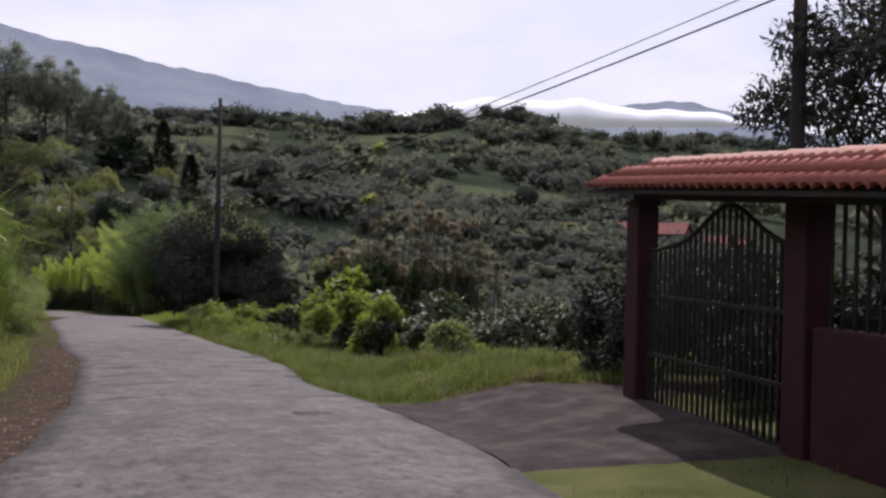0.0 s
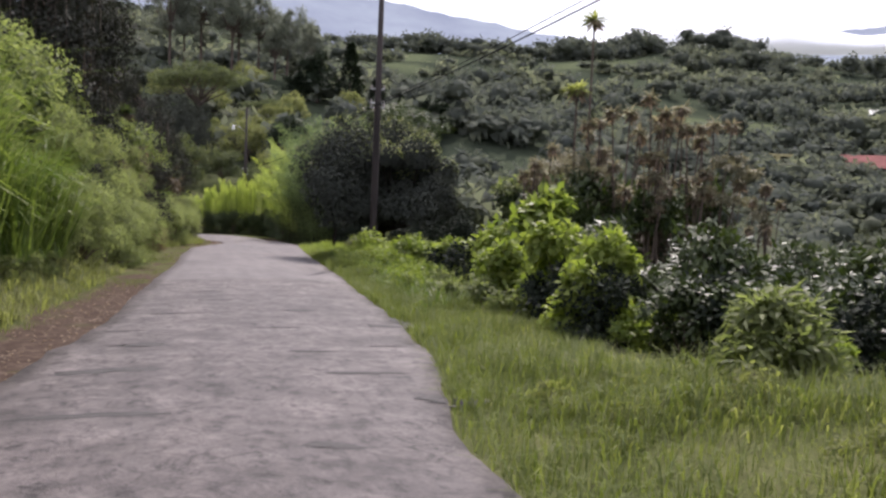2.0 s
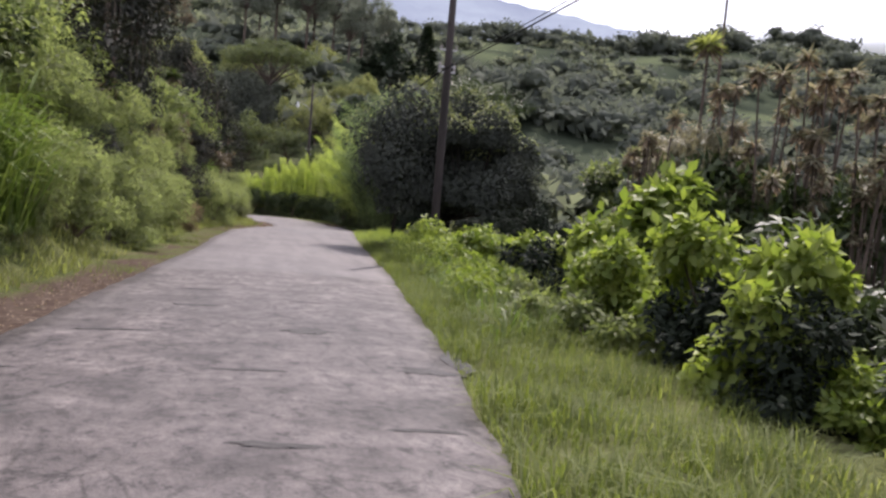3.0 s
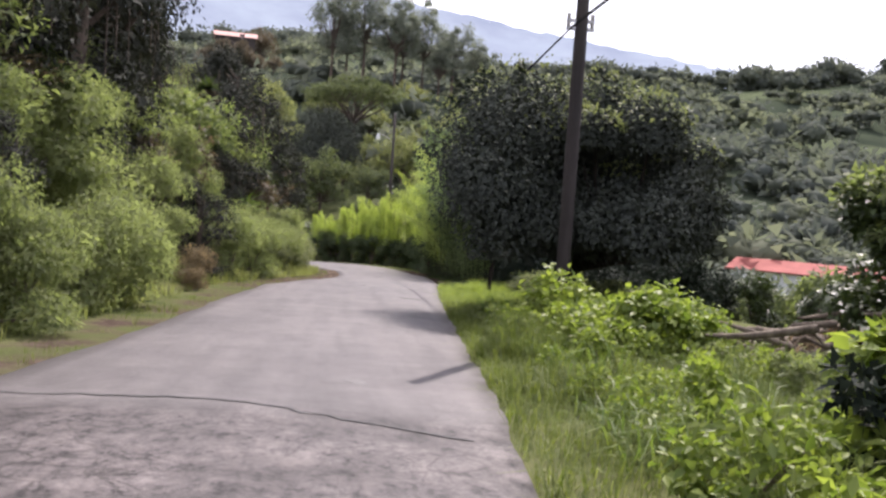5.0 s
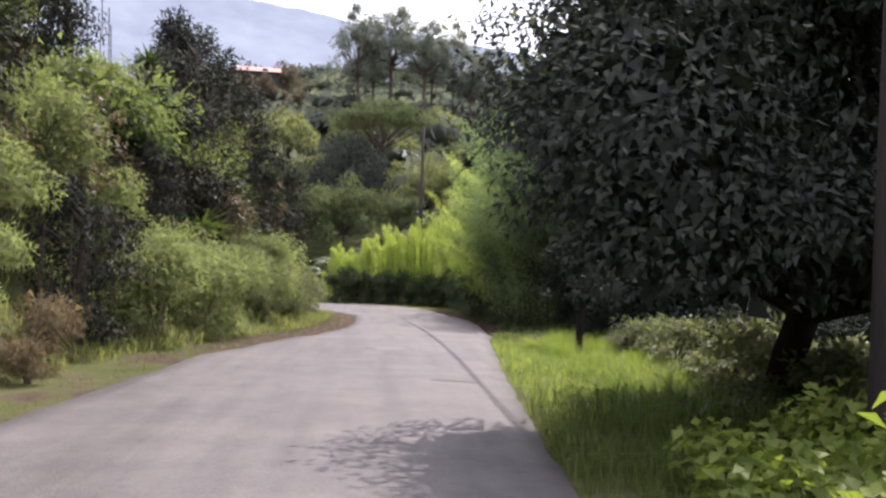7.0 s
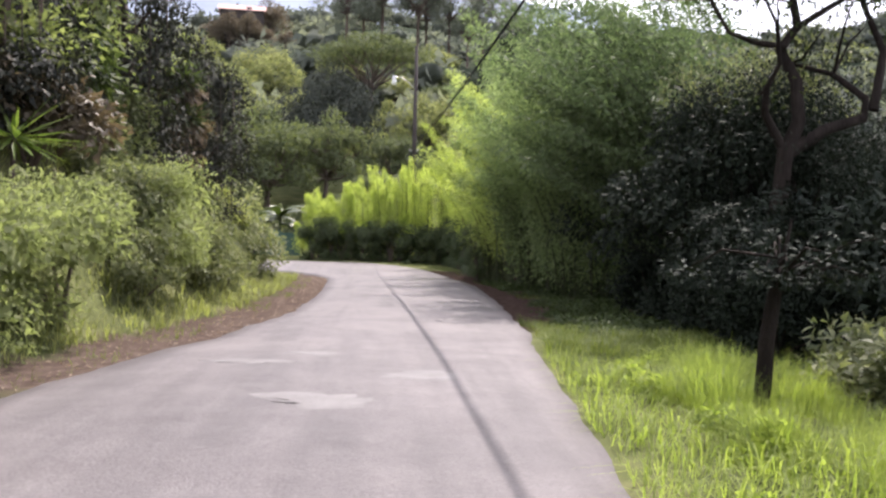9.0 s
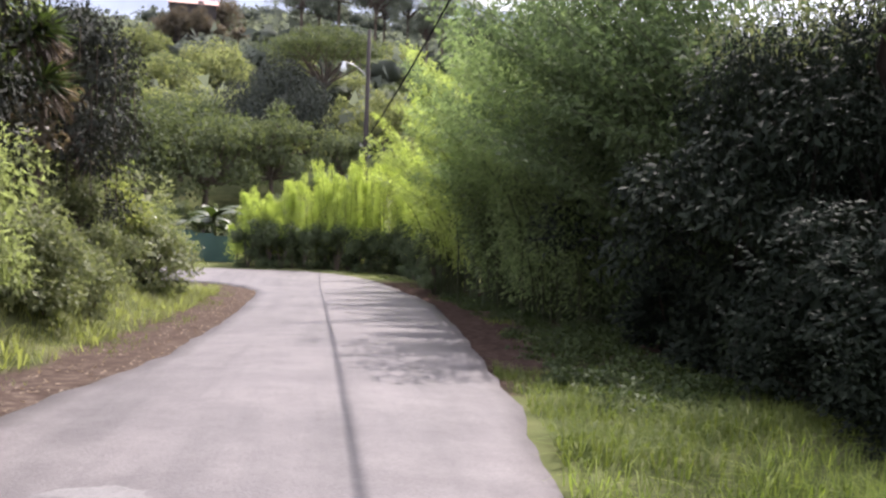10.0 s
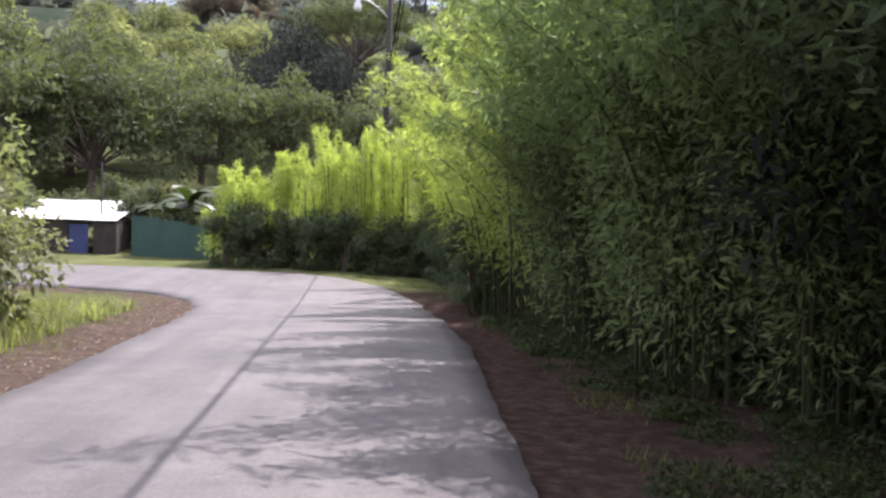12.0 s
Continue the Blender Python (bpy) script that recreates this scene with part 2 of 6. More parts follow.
def land(x, y):
    """Height of the ground, for arrays or numbers, and how far to the left, right or beyond the road a place lies."""
    x, y = np.asarray(x, float), np.asarray(y, float)
    z = lerp(y, ROAD_Z)
    left = np.minimum(lerp(y, LEFT_X) - x, 86.3 - y)
    right = x - lerp(y, RIGHT_X)
    beyond = y - 93.0
    # the cutting and hillside inside the bend
    foot = left - 2.4 * smooth(70, 79, y)
    bank = 3.6 * smooth(1.3, 5.0, foot) + 0.42 * np.clip(foot - 4, 0, 26) + 0.2 * np.clip(left - 30, 0, 400)
    bank *= 0.55 + 0.45 * smooth(0, 14, 84 - y)
    # the fields below the road
    drop = 0.05 * np.clip(right - 1.5, 0, 9) + 0.15 * np.clip(right - 10, 0, 34) + 0.02 * np.clip(right - 44, 0, 200)
    drop *= (1 - 0.75 * smooth(100, 190, y)) * smooth(8, 22, y)
    # the far slope
    far = (0.190 + 0.026 * smooth(150, 265, x)) * np.clip(y - 104, 0, 346) - 0.05 * np.clip(y - 470, 0, 3000)
    far += waves(x, y, 38.0) * 5.0 * smooth(120, 260, y) + waves(x, y, 13.0, 2.0) * 1.2 * smooth(115, 200, y)
    low = smooth(0.0, 1.0, np.minimum(np.minimum(-left, -right), -beyond))
    z = z + np.where(left > 0, bank, 0) - np.where((right > 0) & (y < 400), drop, 0) + far
    level = smooth(0.5, 2.4, right) * (1 - smooth(12, 19, y)) * smooth(-4, 3, y) * (1 - smooth(9, 16, right))      # the ground round the gate
    z = z + (-0.40 - z) * level
    worn = (1 - smooth(0.9, 1.9, np.abs(right - 0.7))) * smooth(59, 63, y) * smooth(88, 84, y) * (right > -0.3)       # soil washed out beside the asphalt
    z = z - 0.11 * worn * (1 + 0.5 * waves(x, y, 0.8, 4.0))
    rough = waves(x, y, 1.7, 1.0) * 0.05 * smooth(0.3, 2.0, np.maximum(np.maximum(left, right), beyond))
    return z + rough - 0.05 * low, left, right, beyond


PASTURES = [(95, 402, 40, 14), (36, 390, 34, 16), (138, 236, 26, 34), (186, 396, 46, 22), (66, 320, 22, 8), (20, 330, 16, 8), (140, 380, 16, 9)]     # x, y and half sizes of the open fields


def pasture(x, y):
    inside = np.zeros(np.shape(x), bool)
    for cx, cy, rx, ry in PASTURES:
        inside |= ((x - cx) / rx) ** 2 + ((y - cy) / ry) ** 2 < 1
    return inside


def right_mask(x, y):
    return (x - lerp(y, RIGHT_X) > 24) & ~((np.abs(x - 49) < 11) & (np.abs(y - 109) < 12))


def zland(x, y):
    return float(land(x, y)[0])


# ---- mesh helpers ----
def tri_mesh(name, verts, tris, mats, index=None, smooth_shade=False):
    verts, tris = np.asarray(verts, np.float32), np.asarray(tris, np.int32)
    me = bpy.data.meshes.new(name)
    k = tris.shape[1]
    me.vertices.add(len(verts))
    me.vertices.foreach_set("co", verts.ravel())
    me.loops.add(tris.size)
    me.loops.foreach_set("vertex_index", tris.ravel())
    me.polygons.add(len(tris))
    me.polygons.foreach_set("loop_start", np.arange(0, tris.size, k, dtype=np.int32))
    me.polygons.foreach_set("loop_total", np.full(len(tris), k, np.int32))
    for m in (mats if isinstance(mats, (list, tuple)) else [mats]):
        me.materials.append(m)
    if index is not None:
        me.polygons.foreach_set("material_index", np.asarray(index, np.int32))
    if smooth_shade:
        me.polygons.foreach_set("use_smooth", np.ones(len(tris), bool))
    me.update(calc_edges=True)
    me.validate()
    return me


def part(name, bm, material, parent=None, label=""):
    """One mesh object out of a bmesh or a ready mesh, under a thing or a part."""
    if isinstance(bm, bmesh.types.BMesh):
        me = bpy.data.meshes.new(name)
        bm.to_mesh(me)
        bm.free()
        me.materials.append(material)
    else:
        me = bm
    ob = new(name, me)
    if parent is not None:
        ob.parent = parent
    if label:
        ob["label"] = label
    return ob


def box(bm, x0, x1, y0, y1, z0, z1, bevel=0.0, m=None):
    r = bmesh.ops.create_cube(bm, size=1.0)["verts"]
    for v in r:
        v.co = Vector((x0 + (v.co.x + 0.5) * (x1 - x0), y0 + (v.co.y + 0.5) * (y1 - y0), z0 + (v.co.z + 0.5) * (z1 - z0)))
    if bevel:
        edges = list({e for v in r for e in v.link_edges})
        r = list({v for f in bmesh.ops.bevel(bm, geom=edges, offset=bevel, segments=2, affect="EDGES", profile=0.5)["faces"] for v in f.verts} | {v for v in r if v.is_valid})
    if m is not None:
        bmesh.ops.transform(bm, matrix=m, verts=r)
    return r


def tube_arrays(path, radii, sides=7):
    """Rings along a path: vertices and quads, closed at the far end by a point."""
    path = [Vector(p) for p in path]
    vs, fs, ref = [], [], None
    for i, p in enumerate(path):
        d = (path[min(i + 1, len(path) - 1)] - path[max(i - 1, 0)]).normalized()
        ref = d.orthogonal() if ref is None else ref - d * ref.dot(d)
        a = ref = ref.normalized()
        b = d.cross(a)
        for k in range(sides):
            t = 2 * math.pi * k / sides
            vs.append(p + (a * math.cos(t) + b * math.sin(t)) * radii[i])
    for i in range(len(path) - 1):
        for k in range(sides):
            q = [i * sides + k, i * sides + (k + 1) % sides, (i + 1) * sides + (k + 1) % sides, (i + 1) * sides + k]
            fs.append(q)
    return vs, fs


def tubes_mesh(name, runs, mat, sides=7):
    vs, fs = [], []
    for path, radii in runs:
        v, f = tube_arrays(path, radii, sides)
        fs += [[i + len(vs) for i in q] for q in f]
        vs += v
    return tri_mesh(name, [tuple(v) for v in vs], fs, mat, smooth_shade=True)


def unit(v):
    return v / np.maximum(np.linalg.norm(v, axis=1, keepdims=True), 1e-6)


def leaf_arrays(rng, pos, axis, normal, length, width, bend=0.15, fold=True):
    """Pointed leaves: folded along the midrib (two triangles each), or a single blade where they are small."""
    n = len(pos)
    axis = unit(axis)
    side = unit(np.cross(axis, normal))
    up = np.cross(side, axis)
    ln = (length * rng.uniform(0.65, 1.25, n))[:, None]
    wd = (width * rng.uniform(0.7, 1.2, n))[:, None]
    base = pos
    tip = pos + axis * ln - up * ln * bend
    mid = pos + (tip - pos) * 0.45 + up * wd * 0.25
    if not fold:
        v = np.stack([base - side * wd * 0.25, mid + side * wd * 0.75, tip], 1).reshape(-1, 3)
        return v, np.arange(3 * n).reshape(n, 3)
    v = np.stack([base, mid + side * wd * 0.5, tip, mid - side * wd * 0.5], 1).reshape(-1, 3)
    k = np.arange(n)[:, None] * 4
    t = np.concatenate([k + [0, 1, 2], k + [0, 2, 3]])
    return v, t


def join_arrays(sets):
    vs, ts, o = [], [], 0
    for v, t in sets:
        vs.append(v)
        ts.append(t + o)
        o += len(v)
    return np.concatenate(vs), np.concatenate(ts)


def ball(rng, n):
    return unit(rng.normal(size=(n, 3)))


def clump_leaves(rng, centre, radii, n, length, width, droop=0.3, shell=(0.7, 1.05), upper=-0.6, fold=False):
    """Leaves over the outside of one leafy clump."""
    d = ball(rng, int(n * 1.5))
    d = d[d[:, 2] > upper][:n]
    rad = np.asarray(radii)
    p = np.asarray(centre) + d * rad * rng.uniform(shell[0], shell[1], len(d))[:, None]
    out = unit(d / rad)
    ax = out * 0.6 + ball(rng, len(d)) * 0.75 + np.array([0, 0, -droop])
    nm = out * 0.5 + np.array([0, 0, 0.7]) + ball(rng, len(d)) * 0.45
    return leaf_arrays(rng, p, ax, nm, length, width, 0.15, fold)


def blades(rng, roots, height, width, lean=0.35, heading=None):
    """Grass blades, bowing over."""
    n = len(roots)
    ang = rng.uniform(0, 2 * math.pi, n) if heading is None else heading + rng.normal(0, 0.6, n)
    d = np.stack([np.cos(ang), np.sin(ang), np.zeros(n)], 1)
    s = np.stack([-np.sin(ang), np.cos(ang), np.zeros(n)], 1)
    h = (height * rng.uniform(0.5, 1.3, n))[:, None]
    w = (width * rng.uniform(0.6, 1.2, n))[:, None]
    le = (lean * rng.uniform(0.2, 1.8, n))[:, None]
    up = np.array([[0, 0, 1.0]])
    m1 = roots + up * h * 0.55 + d * h * le * 0.3
    tip = roots + up * h * (1.0 - 0.35 * np.minimum(le, 1.4)) + d * h * le
    if height < 0.2:
        return np.stack([roots - s * w * 0.6, roots + s * w * 0.6, tip], 1).reshape(-1, 3), np.arange(3 * n).reshape(n, 3)
    v = np.stack([roots - s * w * 0.5, roots + s * w * 0.5, m1 - s * w * 0.4, m1 + s * w * 0.4, tip], 1).reshape(-1, 3)
    k = np.arange(n)[:, None] * 5
    t = np.concatenate([k + [0, 1, 3], k + [0, 3, 2], k + [2, 3, 4]])
    return v, t


def place(m_or_ob, x, y, turn=0.0, size=1.0, sink=0.05, zsize=None):
    return Matrix.LocRotScale((x, y, zland(x, y) - sink), Euler((0, 0, radians(turn))), (size, size, zsize or size))


# ---- ground ----
def ground_material():
    m, n, l, p = nodes_of("ground_cover")
    at = n.new("ShaderNodeAttribute")
    at.attribute_name = "soil"
    fl = n.new("ShaderNodeAttribute")
    fl.attribute_name = "field"
    big, mid, small = noise_tex(n, l, 0.035, 6), noise_tex(n, l, 0.9, 6), noise_tex(n, l, 5.0, 8, 0.75)
    grass = ramp(n, l, mid.outputs["Fac"], [(0.3, (0.052, 0.062, 0.026)), (0.5, (0.085, 0.094, 0.040)), (0.72, (0.130, 0.130, 0.064))])
    soil = ramp(n, l, small.outputs["Fac"], [(0.3, (0.032, 0.024, 0.020)), (0.5, (0.066, 0.049, 0.040)), (0.72, (0.135, 0.106, 0.086))])
    # darker soil copy: shade under trees and bamboo put into the colour
    shaded_soil = ramp(n, l, small.outputs["Fac"], [(0.3, (0.022, 0.016, 0.014)), (0.5, (0.048, 0.033, 0.027)), (0.72, (0.098, 0.069, 0.057))])
    shade_area = n.new("ShaderNodeAttribute")
    shade_area.attribute_name = "shaded_soil"
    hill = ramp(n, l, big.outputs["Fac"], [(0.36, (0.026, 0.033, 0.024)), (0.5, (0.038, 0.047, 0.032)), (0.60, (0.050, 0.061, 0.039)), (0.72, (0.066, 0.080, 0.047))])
    c = mixed(n, l, grass.outputs["Color"], hill.outputs["Color"], fl.outputs["Fac"])
    pa = n.new("ShaderNodeAttribute")
    pa.attribute_name = "pasture"
    c = mixed(n, l, c, ramp(n, l, mid.outputs["Fac"], [(0.3, (0.060, 0.074, 0.043)), (0.7, (0.085, 0.100, 0.057))]).outputs["Color"], pa.outputs["Fac"])
    edge = n.new("ShaderNodeMath")
    edge.operation = "MULTIPLY_ADD"
    l.new(mid.outputs["Fac"], edge.inputs[0])
    edge.inputs[1].default_value = 0.9
    l.new(at.outputs["Fac"], edge.inputs[2])
    mask = ramp(n, l, edge.outputs[0], [(0.78, (0, 0, 0)), (0.97, (1, 1, 1))])
    c = mixed(n, l, c, mixed(n, l, soil.outputs["Color"], shaded_soil.outputs["Color"], shade_area.outputs["Fac"]), mask.outputs["Color"])
    l.new(c, p.inputs["Base Color"])
    p.inputs["Roughness"].default_value = 0.95
    p.inputs["Specular IOR Level"].default_value = 0.0
    bump_of(n, l, p, small.outputs["Fac"], 0.6, 0.05)
    return m


def graded(lo, a, b, hi, step, grow):
    inner = list(np.arange(a, b, step))
    up, s = b, step
    outer = []
    while up < hi:
        outer.append(up)
        s *= grow
        up += s
    down, s, low = a - step, step, []
    while down > lo:
        low.append(down)
        s *= grow
        down -= s
    return np.array(low[::-1] + inner + outer)


def ground():
    xs = graded(-3500, -8, 18, 3500, 0.6, 1.12)
    ys = graded(-900, -2, 100, 4000, 0.6, 1.09)
    X, Y = np.meshgrid(xs, ys)
    Z, left, right, beyond = land(X.ravel(), Y.ravel())
    v = np.stack([X.ravel(), Y.ravel(), Z], 1)
    w = len(xs)
    i = (np.arange(len(ys) - 1)[:, None] * w + np.arange(w - 1)[None, :]).ravel()
    q = np.stack([i, i + 1, i + w + 1, i + w], 1)
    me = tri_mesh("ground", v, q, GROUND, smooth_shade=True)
    yy, xx = Y.ravel(), X.ravel()
    soil = np.where((left > -0.6) & (yy < 87), 0.72 * smooth(1.9, 0.8, left) * (0.55 + 0.3 * smooth(40, 28, yy) + 0.45 * smooth(50, 60, yy)), 0)
    soil = np.maximum(soil, np.where((right > -0.5) & (yy > 60), 0.75 * smooth(6.5, 4.5, right) * smooth(59, 64, yy) * smooth(93, 84, yy), 0))
    soil = np.maximum(soil, np.where((right > 0.8) & (right < 9) & (np.abs(yy - 12.1 + 0.46 * (xx - 5.6)) < 0.7), 0.5, 0))
    soil = np.maximum(soil, np.where((left > 2.0) & (left < 5.2), 0.28, 0))
    # where the soil takes its painted shade tone, right of the road
    d = me.attributes.new("shaded_soil", "FLOAT", "POINT")
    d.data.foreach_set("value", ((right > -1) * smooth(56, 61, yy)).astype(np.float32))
    a = me.attributes.new("soil", "FLOAT", "POINT")
    a.data.foreach_set("value", soil.astype(np.float32))
    f = me.attributes.new("field", "FLOAT", "POINT")
    f.data.foreach_set("value", smooth(104, 150, yy).astype(np.float32))
    pa = me.attributes.new("pasture", "FLOAT", "POINT")
    pa.data.foreach_set("value", pasture(xx, yy).astype(np.float32))
    return tagged(part("ground", me, None), "grassy hillside ground with bare brown soil verges", "ground", kind="structure")


GROUND = ground_material()
ground()


# ---- road ----
def asphalt():
    m, n, l, p = nodes_of("worn_asphalt")
    big, mid, small = noise_tex(n, l, 0.35, 5), noise_tex(n, l, 2.2, 6, 0.65), noise_tex(n, l, 45.0, 4)
    streak = noise_tex(n, l, 1.1, 5, 0.6, stretch=(2.4, 0.16, 1))
    c = ramp(n, l, mid.outputs["Fac"], [(0.28, (0.180, 0.166, 0.164)), (0.5, (0.223, 0.207, 0.204)), (0.72, (0.262, 0.245, 0.240))])
    c2 = ramp(n, l, streak.outputs["Fac"], [(0.34, (0.80, 0.80, 0.805)), (0.52, (1, 1, 1)), (0.7, (1.10, 1.095, 1.09))])
    c3 = ramp(n, l, big.outputs["Fac"], [(0.35, (0.82, 0.82, 0.83)), (0.65, (1.1, 1.1, 1.09))])
    g = ramp(n, l, small.outputs["Fac"], [(0.3, (0.72, 0.72, 0.72)), (0.7, (1.2, 1.2, 1.2))])
    col = mixed(n, l, c.outputs["Color"], c2.outputs["Color"], 1.0, "MULTIPLY")
    col = mixed(n, l, col, c3.outputs["Color"], 1.0, "MULTIPLY")
    col = mixed(n, l, col, g.outputs["Color"], 1.0, "MULTIPLY")
    tc = n.new("ShaderNodeTexCoord")
    sep = n.new("ShaderNodeSeparateXYZ")
    l.new(tc.outputs["Object"], sep.inputs[0])
    worn = n.new("ShaderNodeMapRange")          # the rougher, older surfacing ends at a joint
    worn.inputs["From Min"].default_value, worn.inputs["From Max"].default_value = 33.2, 33.9
    l.new(sep.outputs["Y"], worn.inputs["Value"])
    spots, bands, pits = noise_tex(n, l, 1.1, 6, 0.6), noise_tex(n, l, 1.6, 5, 0.65, stretch=(1.3, 0.6, 1)), noise_tex(n, l, 6.0, 5, 0.8, stretch=(1.2, 0.7, 1))
    dark = ramp(n, l, spots.outputs["Fac"], [(0.34, (0.23, 0.217, 0.221)), (0.46, (0.36, 0.340, 0.344)), (0.66, (0.50, 0.475, 0.478))]).outputs["Color"]
    dark = mixed(n, l, dark, ramp(n, l, bands.outputs["Fac"], [(0.34, (0.82, 0.81, 0.82)), (0.5, (1, 1, 1)), (0.68, (1.08, 1.07, 1.06))]).outputs["Color"], 1.0, "MULTIPLY")
    dark = mixed(n, l, dark, ramp(n, l, pits.outputs["Fac"], [(0.36, (0.22, 0.21, 0.22)), (0.44, (0.66, 0.65, 0.66)), (0.53, (0.96, 0.95, 0.95)), (0.66, (1.22, 1.20, 1.18))]).outputs["Color"], 1.0, "MULTIPLY")
    col = mixed(n, l, mixed(n, l, col, dark, 1.0, "MULTIPLY"), mixed(n, l, col, (0.475, 0.460, 0.465), 1.0, "MULTIPLY"), worn.outputs[0])
    cell = n.new("ShaderNodeTexVoronoi")        # crazing
    cell.feature = "DISTANCE_TO_EDGE"
    cell.inputs["Scale"].default_value = 3.2
    warp = mixed(n, l, tc.outputs["Object"], noise_tex(n, l, 3.0, 4).outputs["Color"], 0.12)
    l.new(warp, cell.inputs["Vector"])
    craze = ramp(n, l, cell.outputs["Distance"], [(0.0, (0.42, 0.41, 0.41)), (0.05, (1, 1, 1))])
    where = ramp(n, l, noise_tex(n, l, 0.8, 4).outputs["Fac"], [(0.42, (0, 0, 0)), (0.62, (1, 1, 1))])
    old = n.new("ShaderNodeMath")
    old.operation = "MULTIPLY_ADD"
    l.new(worn.outputs[0], old.inputs[0])
    old.inputs[1].default_value, old.inputs[2].default_value = -0.8, 1.0
    amount = n.new("ShaderNodeMath")
    amount.operation = "MULTIPLY"
    l.new(old.outputs[0], amount.inputs[0])
    l.new(where.outputs["Color"], amount.inputs[1])
    col = mixed(n, l, col, mixed(n, l, col, craze.outputs["Color"], 1.0, "MULTIPLY"), amount.outputs[0])
    l.new(col, p.inputs["Base Color"])
    p.inputs["Roughness"].default_value = 0.66
    p.inputs["Specular IOR Level"].default_value = 0.22
    both = mixed(n, l, mid.outputs["Color"], small.outputs["Color"], 0.5)
    bump_of(n, l, p, both, 0.7, 0.02)
    return m


ASPHALT = asphalt()
FRESH = plain("dark_tar", [(0.3, (0.028, 0.027, 0.028)), (0.7, (0.06, 0.058, 0.058))], 4.0, 0.75, 0, 0.5, 0.01, 50.0)
WORN_TAR = plain("worn_tar", [(0.3, (0.026, 0.024, 0.024)), (0.7, (0.050, 0.047, 0.047))], 4.0, 0.8, 0, 0.5, 0.01, 50.0)
PATCH = plain("pale_patch", [(0.3, (0.116, 0.109, 0.107)), (0.7, (0.148, 0.141, 0.138))], 4.0, 0.8, 0, 0.4, 0.01, 50.0)
APRON = plain("dark_apron", [(0.3, (0.038, 0.031, 0.031)), (0.5, (0.060, 0.051, 0.050)), (0.7, (0.095, 0.082, 0.076))], 2.2, 0.9, 0, 0.6, 0.01, 40.0, spec=0.03)


def z_road(y):
    return float(lerp(y, ROAD_Z)) + 0.03


def road():
    left = [(x, y) for y, x in LEFT_X] + [(-4.0, 86.6), (-45.0, 86.9)]
    right = [(x, y) for y, x in RIGHT_X]
    right[-1:] = [(7.2, 92.8)]
    right += [(3.0, 93.1), (-4.0, 93.0), (-45.0, 92.4)]

    def along(pts, n, a, b):
        """n points, evenly spread along the stretch of a line between its corners a and b."""
        p = np.array(pts[a:b + 1], float)
        s = np.concatenate([[0], np.cumsum(np.linalg.norm(np.diff(p, axis=0), axis=1))])
        t = np.linspace(0, s[-1], n)
        return np.stack([np.interp(t, s, p[:, 0]), np.interp(t, s, p[:, 1])], 1)

    kl = [i for i, p in enumerate(left) if p[1] == 79][0]
    kr = [i for i, p in enumerate(right) if p[1] == 80][0]
    L = np.concatenate([along(left, 620, 0, kl), along(left, 80, kl, len(left) - 3)[1:], along(left, 60, len(left) - 3, len(left) - 1)[1:]])
    R_ = np.concatenate([along(right, 620, 0, kr), along(right, 80, kr, len(right) - 4)[1:], along(right, 60, len(right) - 4, len(right) - 1)[1:]])
    n, k = len(L), 14
    rng = np.random.default_rng(5)
    jag = np.stack([np.convolve(rng.normal(0, 0.034, n), np.ones(3) / 3, "same") for _ in range(2)], 1)
    v = []
    for i in range(n):
        ac = (R_[i] - L[i]) / np.linalg.norm(R_[i] - L[i])
        a, b = L[i] + ac * jag[i, 0], R_[i] + ac * jag[i, 1]
        row = [a - ac * 0.06, *[a + (b - a) * j / k for j in range(k + 1)], b + ac * 0.06]
        for j, p in enumerate(row):
            z = z_road(p[1])
            f = (j - 1) / k
            if j in (0, k + 2):
                z -= 0.2
            else:
                z += 0.05 * (1 - (2 * f - 1) ** 2) + 0.012 * waves(p[0], p[1], 0.6, 3.0)
            v.append((p[0], p[1], z))
    w = k + 3
    i = (np.arange(n - 1)[:, None] * w + np.arange(w - 1)[None, :]).ravel()
    q = np.stack([i, i + 1, i + w + 1, i + w], 1)
    global ROAD_TREE
    ROAD_TREE = BVHTree.FromPolygons([tuple(map(float, p)) for p in v], q.tolist())
    tagged(part("road", tri_mesh("road", v, q, ASPHALT, smooth_shade=True), None), "worn grey asphalt country road with ragged edges", "road", kind="structure")


road()


def road_top(x, y):
    hit = ROAD_TREE.ray_cast(Vector((float(x), float(y), 20.0)), Vector((0, 0, -1)))[0]
    return hit.z if hit else z_road(y)


